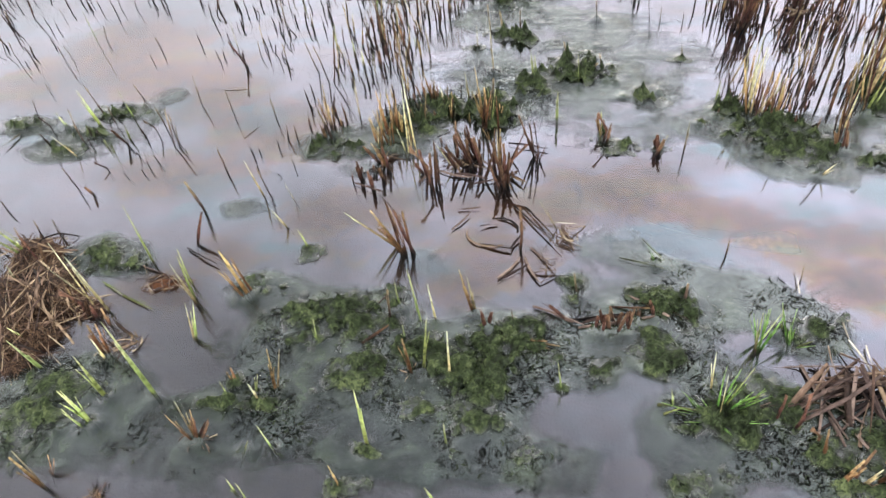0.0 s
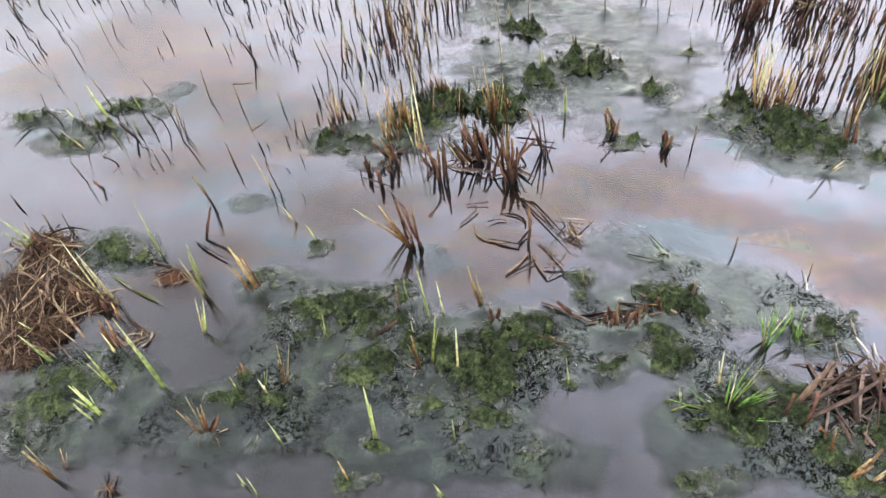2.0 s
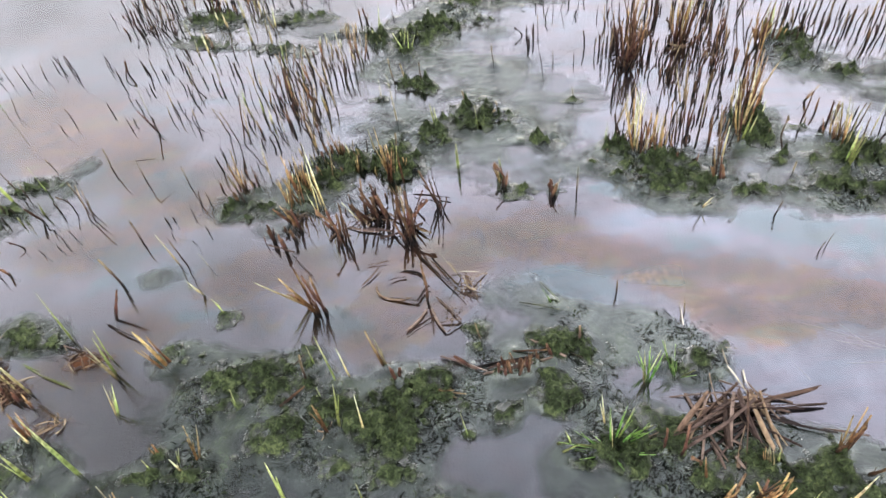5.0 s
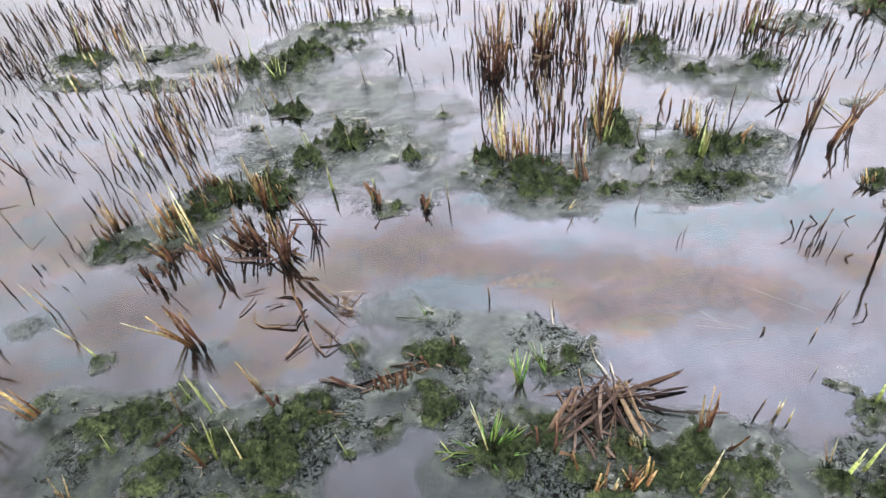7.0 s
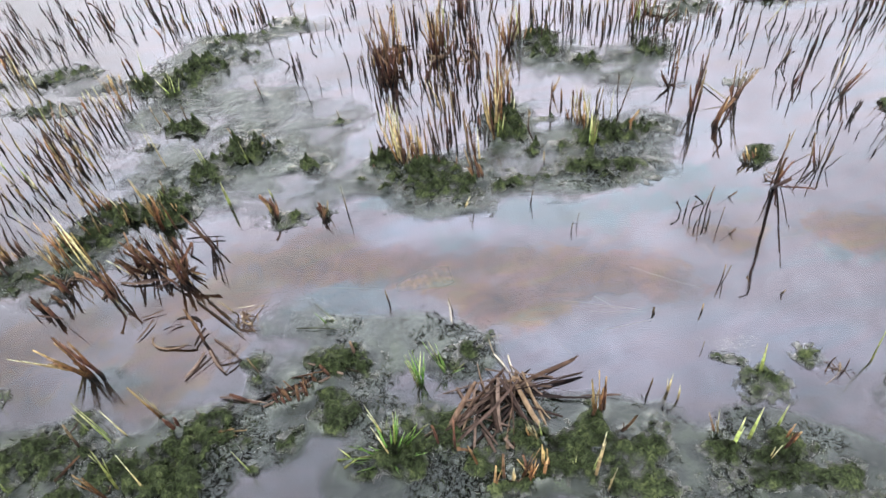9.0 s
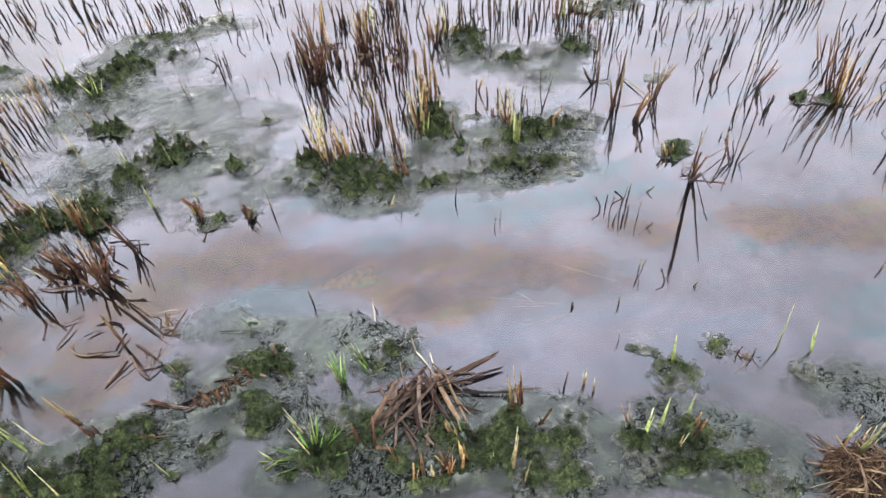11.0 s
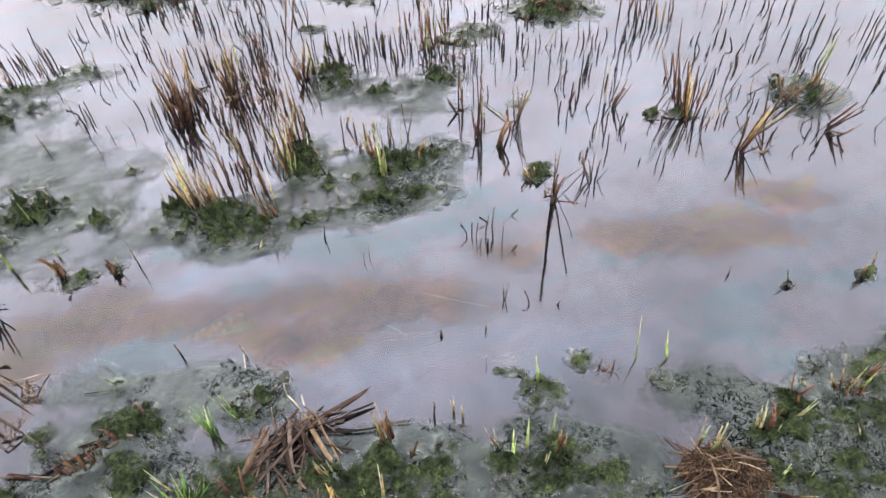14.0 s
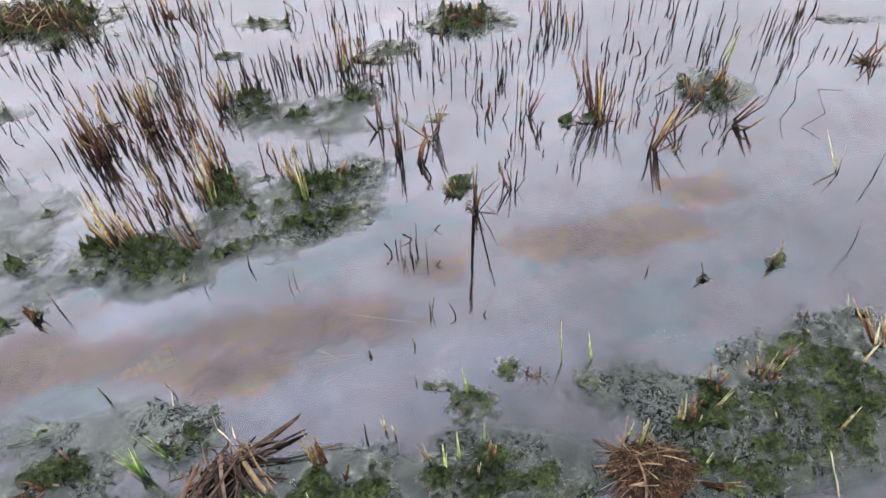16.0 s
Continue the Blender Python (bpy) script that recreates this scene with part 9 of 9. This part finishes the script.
lying("g", 0.331, 0.831, 0.419, 0.811, 7)
lying("g", 0.340, 0.808, 0.384, 0.819, 5)
lying("g", 0.633, 0.959, 0.683, 0.976, 5)
lying("g", 0.496, 0.829, 0.555, 0.849, 5)
lying("p", 0.696, 1.173, 0.688, 1.102, 3)
lying("d", 0.528, 0.822, 0.657, 0.851, 10)
lying("d", 0.625, 0.836, 0.759, 0.872, 9)
lying("d", 0.710, 0.891, 0.822, 0.873, 9)
lying("d", 0.807, 0.851, 0.893, 0.807, 7)
lying("d", 0.817, 0.859, 0.942, 0.861, 8)
lying("d", 0.657, 0.851, 0.729, 0.781, 7)
lying("d", 0.692, 0.792, 0.724, 0.730, 8)
lying("d", 0.667, 0.798, 0.680, 0.733, 8)
lying("o", 1.669, 0.229, 1.742, 0.181, 8)
lying("o", 1.671, 0.237, 1.710, 0.187, 7)
lying("d", 1.640, 0.283, 1.627, 0.214, 8)
lying("d", 1.574, 0.342, 1.592, 0.279, 7)
lying("d", -0.120, 1.329, -0.073, 1.381, 6)
lying("d", -0.044, 1.282, 0.034, 1.258, 8)
lying("d", 0.031, 1.259, 0.065, 1.302, 7)
lying("d", 0.066, 1.234, 0.101, 1.153, 8)
lying("d", 0.101, 1.153, 0.140, 1.181, 6)
lying("d", -0.002, 1.158, 0.072, 1.207, 6)
lying("o", 0.044, 1.406, 0.160, 1.242, 5)
lying("d", 0.086, 1.081, 0.171, 1.038, 8)
lying("d", 0.157, 1.047, 0.316, 1.057, 9)
lying("d", -0.116, 1.532, -0.025, 1.502, 7)
lying("o", 0.021, 1.532, 0.079, 1.482, 7)
lying("d", 0.033, 1.645, 0.141, 1.612, 6)
lying("d", 0.081, 1.264, 0.144, 1.184, 6)
lying("p", 0.124, 1.343, 0.200, 1.333, 3)
straw_heap("curl", 0.173, 1.291, 0.037, 0.038, -24, 0.028, 18)
bubbles(0.29, 1.28, 0.10, 0.05, -2, 260)
bubbles(0.47, 1.17, 0.17, 0.06, -20, 240)
bubbles(1.05, 0.68, 0.16, 0.05, -24, 130)
bubbles(1.95, 0.52, 0.16, 0.05, -33, 110)
bubbles(0.47, 1.13, 0.12, 0.04, -2, 150)
bubbles(-0.63, 1.41, 0.10, 0.04, -2, 90)
bubbles(1.33, 0.82, 0.06, 0.02, -13, 150)
bubbles(1.05, 2.15, 0.06, 0.03, -17, 36)
bubbles(1.87, 0.56, 0.09, 0.04, -33, 90)
bubbles(0.77, 1.41, 0.08, 0.03, -33, 72)
bubbles(1.31, 0.82, 0.09, 0.02, -33, 90)

# ---- moss and algae hummocks ----
moss(-1.331, 1.695, 0.090, 0.030, -3, 0.012)
moss(-1.250, 1.761, 0.079, 0.033, -3, 0.018)
moss(-1.165, 1.855, 0.088, 0.035, -4, 0.022)
moss(-1.494, 1.823, 0.071, 0.029, -4, 0.014)
moss(-0.490, 1.662, 0.071, 0.048, -3, 0.020)
moss(-0.392, 1.656, 0.067, 0.033, -3, 0.008)
moss(-0.262, 1.745, 0.085, 0.064, -4, 0.022)
moss(-0.150, 1.806, 0.094, 0.051, -4, 0.020)
moss(-0.011, 1.764, 0.087, 0.070, -4, 0.022)
moss(0.098, 1.901, 0.094, 0.059, -4, 0.022)
moss(0.263, 1.948, 0.102, 0.071, -4, 0.030)
moss(0.418, 1.826, 0.045, 0.031, -4, 0.020)
moss(0.033, 2.154, 0.059, 0.049, -5, 0.026)
moss(0.087, 2.131, 0.040, 0.042, -5, 0.026)
moss(-0.072, 2.102, 0.033, 0.018, -5, 0.014)
moss(0.321, 1.602, 0.040, 0.020, -3, 0.014)
moss(0.444, 1.604, 0.027, 0.016, -3, 0.010)
moss(0.566, 1.988, 0.033, 0.011, -5, 0.006)
moss(0.577, 1.702, 0.028, 0.017, -4, 0.010)
moss(0.663, 1.759, 0.056, 0.034, -4, 0.022)
moss(0.744, 1.668, 0.105, 0.051, -4, 0.026)
moss(0.829, 1.564, 0.122, 0.065, -3, 0.018)
moss(0.975, 1.523, 0.050, 0.025, -3, 0.014)
moss(1.062, 1.765, 0.039, 0.063, -4, 0.030)
moss(-1.008, 1.252, 0.073, 0.030, -2, 0.014)
moss(-0.606, 1.164, 0.056, 0.035, -2, 0.016)
moss(-0.460, 1.070, 0.084, 0.042, -1, 0.022)
moss(-0.325, 1.041, 0.075, 0.048, -1, 0.018)
moss(-0.288, 0.943, 0.068, 0.044, -1, 0.016)
moss(-0.183, 0.974, 0.063, 0.045, -1, 0.018)
moss(-0.037, 0.983, 0.110, 0.039, -1, 0.024)
moss(-0.032, 0.871, 0.052, 0.058, -1, 0.020)
moss(-0.175, 0.829, 0.045, 0.024, -0, 0.008)
moss(0.057, 0.721, 0.048, 0.032, -0, 0.008)
moss(-0.103, 0.728, 0.031, 0.017, -0, 0.008)
moss(-0.277, 0.728, 0.043, 0.020, -0, 0.008)
moss(0.187, 1.156, 0.027, 0.024, -2, 0.012)
moss(0.413, 1.073, 0.066, 0.044, -1, 0.024)
moss(0.339, 0.995, 0.062, 0.033, -1, 0.012)
moss(0.449, 0.795, 0.096, 0.050, -0, 0.016)
moss(0.683, 1.003, 0.069, 0.044, -1, 0.014)
moss(0.231, 0.921, 0.042, 0.040, -1, 0.010)
moss(0.131, 0.872, 0.016, 0.012, -1, 0.008)
moss(0.384, 1.209, 0.032, 0.017, -2, 0.008)
moss(0.385, 0.658, 0.065, 0.029, 0, 0.010)
moss(-0.251, 1.134, 0.036, 0.044, -1, 0.008)
moss(-0.158, 1.219, 0.057, 0.039, -2, 0.003)
moss(-0.600, 0.891, 0.053, 0.029, -1, 0.008)
moss(-0.507, 0.834, 0.052, 0.022, -0, 0.006)
moss(-1.061, 0.755, 0.080, 0.053, -0, 0.005)
moss(-1.030, 0.881, 0.084, 0.059, -1, 0.005)
moss(-0.498, 1.266, 0.039, 0.026, -2, 0.008)
moss(-0.330, 0.655, 0.047, 0.021, 0, 0.008)
moss(0.109, 2.452, 0.108, 0.075, -17, 0.026)
moss(0.300, 2.462, 0.047, 0.049, -17, 0.024)
moss(0.271, 2.607, 0.156, 0.030, -17, 0.010)
moss(-0.048, 2.446, 0.078, 0.054, -17, 0.018)
moss(0.042, 2.350, 0.063, 0.039, -17, 0.014)
moss(-0.380, 2.633, 0.114, 0.043, -17, 0.010)
moss(-0.719, 2.691, 0.098, 0.050, -17, 0.016)
moss(-0.730, 2.537, 0.113, 0.033, -16, 0.008)
moss(-0.432, 2.449, 0.131, 0.033, -16, 0.006)
moss(0.493, 2.616, 0.089, 0.038, -18, 0.010)
moss(1.340, 2.079, 0.095, 0.058, -17, 0.018)
moss(1.326, 2.176, 0.070, 0.034, -17, 0.016)
moss(1.473, 1.984, 0.111, 0.037, -17, 0.016)
moss(1.644, 1.965, 0.073, 0.056, -17, 0.024)
moss(1.350, 1.612, 0.133, 0.076, -16, 0.022)
moss(1.242, 1.484, 0.096, 0.060, -15, 0.022)
moss(1.339, 1.470, 0.096, 0.060, -15, 0.014)
moss(1.081, 1.713, 0.038, 0.078, -16, 0.034)
moss(1.107, 1.633, 0.044, 0.030, -15, 0.018)
moss(1.189, 1.757, 0.045, 0.013, -16, 0.006)
moss(1.817, 1.699, 0.047, 0.022, -16, 0.008)
moss(1.485, 1.593, 0.066, 0.035, -16, 0.008)
moss(1.712, 1.372, 0.042, 0.034, -25, 0.016)
moss(0.760, 0.754, 0.088, 0.035, -13, 0.012)
moss(0.889, 0.711, 0.074, 0.045, -13, 0.018)
moss(0.969, 0.627, 0.072, 0.051, -12, 0.008)
moss(1.143, 0.591, 0.052, 0.018, -12, 0.016)
moss(0.685, 0.650, 0.073, 0.025, -12, 0.010)
moss(1.805, 2.127, 0.095, 0.041, -17, 0.005)
moss(1.146, 0.573, 0.052, 0.022, -22, 0.014)
moss(1.256, 0.536, 0.064, 0.027, -22, 0.012)
moss(0.947, 0.573, 0.152, 0.039, -22, 0.010)
moss(1.310, 0.457, 0.100, 0.039, -22, 0.008)
moss(1.369, 0.392, 0.074, 0.032, -22, 0.008)
moss(1.921, 2.144, 0.075, 0.030, -35, 0.010)
moss(1.354, 2.463, 0.049, 0.029, -35, 0.014)
moss(1.558, 2.578, 0.093, 0.032, -35, 0.008)
moss(1.475, 0.731, 0.041, 0.030, -33, 0.026)
moss(1.335, 0.697, 0.049, 0.038, -33, 0.010)
moss(1.292, 0.786, 0.032, 0.015, -33, 0.010)
moss(2.725, 1.267, 0.091, 0.076, -34, 0.040)
moss(2.316, 0.604, 0.032, 0.021, -33, 0.022)
moss(2.099, 0.674, 0.022, 0.012, -33, 0.008)
moss(1.883, 0.309, 0.124, 0.037, -33, 0.012)
moss(1.876, 0.213, 0.066, 0.037, -33, 0.014)
moss(2.130, 0.331, 0.143, 0.068, -33, 0.010)
moss(2.182, 0.200, 0.069, 0.080, -33, 0.018)
moss(2.045, 0.091, 0.052, 0.043, -33, 0.014)
moss(1.946, 0.155, 0.079, 0.057, -33, 0.005)
moss(0.993, 0.654, 0.093, 0.030, -32, 0.014)
moss(2.349, 0.314, 0.059, 0.054, -33, 0.014)
moss(1.624, 0.579, 0.032, 0.026, -33, 0.006)
moss(1.687, 0.500, 0.099, 0.041, -33, 0.003)
moss(2.271, 1.390, 0.035, 0.021, -34, 0.008)
moss(2.201, 1.426, 0.027, 0.024, -34, 0.020)
moss(0.790, 1.567, 0.119, 0.055, -33, 0.010)
moss(2.228, 2.136, 0.136, 0.087, -35, 0.030)
moss(0.762, 3.157, 0.268, 0.148, -35, 0.030)
moss(3.468, 1.297, 0.085, 0.019, -35, 0.004)
moss(1.736, 0.239, 0.066, 0.030, -33, 0.008)
slime(0.315, 2.147, 0.126, 0.067, -5, 0.005)
slime(0.210, 2.203, 0.110, 0.044, -5, 0.005)
slime(0.218, 1.794, 0.099, 0.040, -4, 0.005)
slime(-0.121, 2.007, 0.108, 0.063, -5, 0.005)
slime(-0.383, 1.568, 0.082, 0.031, -3, 0.004)
slime(0.376, 1.886, 0.100, 0.058, -4, 0.005)
slime(-1.053, 1.935, 0.078, 0.045, -4, 0.004)
slime(-0.700, 1.431, 0.081, 0.038, -2, 0.004)
slime(0.230, 2.165, 0.120, 0.072, -16, 0.005)
slime(0.356, 2.224, 0.081, 0.044, -16, 0.004)
slime(0.177, 2.244, 0.102, 0.062, -16, 0.004)
slime(-0.161, 2.124, 0.100, 0.057, -16, 0.004)
slime(-0.312, 2.561, 0.135, 0.048, -17, 0.004)
slime(1.153, 1.520, 0.098, 0.056, -15, 0.005)
slime(1.464, 1.625, 0.100, 0.046, -16, 0.005)
moss(-0.387, 1.096, 0.126, 0.043, -1, 0.014)
moss(-0.312, 0.917, 0.078, 0.058, -1, 0.014)
moss(-0.119, 0.929, 0.077, 0.067, -1, 0.018)
moss(-0.005, 0.927, 0.076, 0.052, -1, 0.018)
moss(-0.042, 0.804, 0.060, 0.044, -0, 0.014)
moss(-0.430, 1.009, 0.096, 0.041, -1, 0.008)
moss(0.048, 1.031, 0.065, 0.034, -1, 0.014)
moss(-1.002, 0.881, 0.125, 0.044, -1, 0.008)
moss(-1.070, 0.810, 0.096, 0.056, -0, 0.008)
moss(-0.613, 0.842, 0.079, 0.022, -0, 0.012)
moss(-1.058, 1.284, 0.097, 0.035, -2, 0.014)
moss(0.574, 0.801, 0.056, 0.038, -0, 0.010)
moss(0.532, 0.866, 0.069, 0.040, -1, 0.008)
moss(0.664, 0.728, 0.064, 0.047, -0, 0.010)
moss(0.905, 0.694, 0.159, 0.070, -24, 0.014)
moss(0.789, 0.685, 0.104, 0.040, -24, 0.012)
moss(0.377, 1.075, 0.100, 0.040, -24, 0.018)
moss(0.355, 0.954, 0.096, 0.043, -24, 0.014)
moss(1.303, 0.547, 0.065, 0.034, -24, 0.018)
moss(1.170, 0.576, 0.065, 0.022, -24, 0.010)
moss(1.326, 0.462, 0.115, 0.040, -24, 0.012)
moss(1.771, 0.369, 0.064, 0.034, -24, 0.014)
moss(1.719, 0.274, 0.087, 0.052, -24, 0.012)
moss(0.600, 0.829, 0.067, 0.036, -24, 0.014)
moss(0.105, 0.959, 0.094, 0.032, -24, 0.010)
moss(1.214, 0.497, 0.102, 0.032, -24, 0.010)
moss(2.018, 0.287, 0.125, 0.063, -33, 0.010)
moss(2.049, 0.176, 0.121, 0.075, -33, 0.012)
moss(1.782, 0.178, 0.091, 0.035, -33, 0.010)
moss(1.607, 0.289, 0.078, 0.033, -33, 0.010)
moss(1.877, 0.378, 0.084, 0.032, -33, 0.008)
slime(0.324, 2.132, 0.330, 0.164, -26, 0.005)
slime(0.206, 2.464, 0.251, 0.112, -26, 0.005)
slime(0.377, 1.851, 0.199, 0.111, -25, 0.005)
slime(0.065, 2.039, 0.149, 0.149, -25, 0.005)
slime(1.104, 1.575, 0.195, 0.122, -25, 0.005)
slime(1.422, 1.593, 0.163, 0.105, -26, 0.005)
moss(0.151, 2.508, 0.095, 0.075, -26, 0.026)
moss(0.305, 2.468, 0.042, 0.032, -26, 0.020)
moss(0.278, 1.966, 0.096, 0.060, -25, 0.028)
moss(0.426, 1.828, 0.061, 0.038, -25, 0.022)
moss(0.072, 2.149, 0.054, 0.037, -25, 0.024)
moss(0.092, 1.920, 0.054, 0.038, -25, 0.020)
moss(-0.012, 1.818, 0.070, 0.087, -25, 0.016)
moss(0.011, 2.408, 0.049, 0.047, -26, 0.020)
moss(1.083, 1.784, 0.056, 0.081, -26, 0.020)
moss(1.032, 1.530, 0.104, 0.033, -25, 0.012)
slime(2.004, 0.240, 0.233, 0.169, -33, 0.005)
slime(2.238, 0.261, 0.114, 0.118, -33, 0.005)
slime(1.722, 0.497, 0.114, 0.055, -33, 0.005)
slime(1.314, 0.560, 0.150, 0.058, -33, 0.005)
slime(0.592, 1.065, 0.161, 0.072, -24, 0.005)
slime(0.411, 1.183, 0.134, 0.050, -24, 0.005)
slime(1.044, 0.617, 0.144, 0.069, -24, 0.005)
slime(0.471, 1.116, 0.115, 0.058, -1, 0.005)
slime(-0.318, 0.976, 0.160, 0.106, -1, 0.005)
slime(-0.005, 0.913, 0.113, 0.100, -1, 0.005)
slime(-0.931, 0.837, 0.163, 0.085, -0, 0.005)
slime(-0.529, 0.949, 0.081, 0.105, -1, 0.005)
slime(-0.219, 0.728, 0.168, 0.062, -0, 0.005)
slime(0.427, 0.740, 0.122, 0.072, -0, 0.005)
moss(1.740, 0.360, 0.046, 0.018, -30, 0.020)
moss(1.879, 0.344, 0.084, 0.024, -30, 0.020)
moss(2.025, 0.303, 0.041, 0.019, -30, 0.016)
moss(1.865, 0.396, 0.028, 0.014, -30, 0.022)
moss(1.874, 0.171, 0.064, 0.027, -30, 0.012)
moss(0.175, 1.151, 0.032, 0.022, -23, 0.012)
moss(0.173, 1.101, 0.026, 0.018, -23, 0.010)
moss(0.334, 1.633, 0.051, 0.030, -24, 0.014)
algae_mat(-0.99, 0.84, 0.19, 0.16, -0, 9)
algae_mat(-0.53, 0.78, 0.17, 0.11, -0, 7)
algae_mat(-0.22, 0.75, 0.23, 0.13, -0, 10)
algae_mat(-0.34, 0.98, 0.20, 0.09, -1, 22)
algae_mat(-0.04, 0.78, 0.13, 0.15, -0, 20)
algae_mat(0.17, 0.94, 0.07, 0.09, -1, 14)
algae_mat(0.41, 0.78, 0.15, 0.10, -0, 22)
algae_mat(-0.58, 1.14, 0.12, 0.07, -1, 25)
algae_mat(0.09, 1.88, 0.19, 0.13, -4, 14)
algae_mat(0.82, 1.57, 0.17, 0.10, -3, 18)
algae_mat(-0.21, 1.70, 0.18, 0.10, -3, 10)
algae_mat(-1.25, 1.74, 0.23, 0.10, -3, 8)
algae_mat(-0.03, 1.00, 0.16, 0.06, -1, 20)
algae_mat(0.38, 1.04, 0.11, 0.08, -1, 16)
algae_mat(0.50, 1.15, 0.15, 0.07, -2, 5)
algae_mat(0.25, 1.26, 0.12, 0.07, -2, 5)
algae_mat(0.17, 2.45, 0.17, 0.10, -17, 10)
algae_mat(-0.38, 2.58, 0.27, 0.10, -17, 5)
algae_mat(0.93, 0.70, 0.18, 0.11, -13, 22)
algae_mat(0.70, 0.69, 0.12, 0.06, -12, 16)
algae_mat(1.34, 1.59, 0.18, 0.12, -15, 14)
algae_mat(-0.02, 2.24, 0.21, 0.12, -16, 8)
algae_mat(1.98, 0.26, 0.26, 0.18, -33, 22)
algae_mat(2.23, 0.31, 0.14, 0.14, -33, 18)
algae_mat(1.73, 0.51, 0.09, 0.04, -33, 10)
algae_mat(1.29, 0.59, 0.16, 0.07, -33, 14)
algae_mat(1.00, 0.67, 0.20, 0.06, -33, 20)
algae_mat(1.40, 0.41, 0.16, 0.04, -33, 20)
algae_mat(0.83, 1.57, 0.19, 0.09, -33, 14)
algae_mat(1.52, 1.87, 0.22, 0.15, -34, 10)
algae_mat(1.27, 2.00, 0.12, 0.12, -34, 8)
algae_mat(1.74, 0.43, 0.08, 0.05, -33, 8)
algae_mat(-0.78, 0.74, 0.28, 0.12, -0, 7)
algae_mat(-0.37, 0.95, 0.23, 0.16, -1, 20)
algae_mat(-0.03, 0.93, 0.16, 0.16, -1, 20)
algae_mat(0.09, 0.70, 0.18, 0.08, 0, 9)
algae_mat(0.58, 0.73, 0.16, 0.09, -0, 18)
algae_mat(-0.62, 0.98, 0.10, 0.14, -1, 4)
algae_mat(-0.97, 0.89, 0.21, 0.07, -1, 8)
algae_mat(0.86, 0.72, 0.27, 0.11, -24, 22)
algae_mat(1.32, 0.51, 0.22, 0.10, -24, 20)
algae_mat(0.32, 1.02, 0.22, 0.10, -24, 16)
algae_mat(0.60, 1.10, 0.19, 0.08, -24, 8)
algae_mat(1.71, 0.53, 0.16, 0.08, -24, 10)
algae_mat(1.72, 0.36, 0.15, 0.13, -24, 18)
slime(0.20, 1.74, 0.16, 0.08, -20, 0.004)
slime(0.43, 1.70, 0.17, 0.07, -20, 0.004)
slime(0.59, 1.69, 0.10, 0.06, -20, 0.004)
slime(0.38, 1.97, 0.20, 0.13, -20, 0.004)
slime(-0.04, 1.82, 0.18, 0.11, -10, 0.004)
slime(0.56, 2.02, 0.12, 0.09, -15, 0.004)
slime(-0.30, 1.70, 0.20, 0.09, -5, 0.004)
algae_mat(0.25, 1.93, 0.24, 0.11, -20, 14)
algae_mat(0.35, 1.66, 0.15, 0.05, -20, 12)
algae_mat(0.90, 1.62, 0.30, 0.10, -10, 14)
drowned_algae()
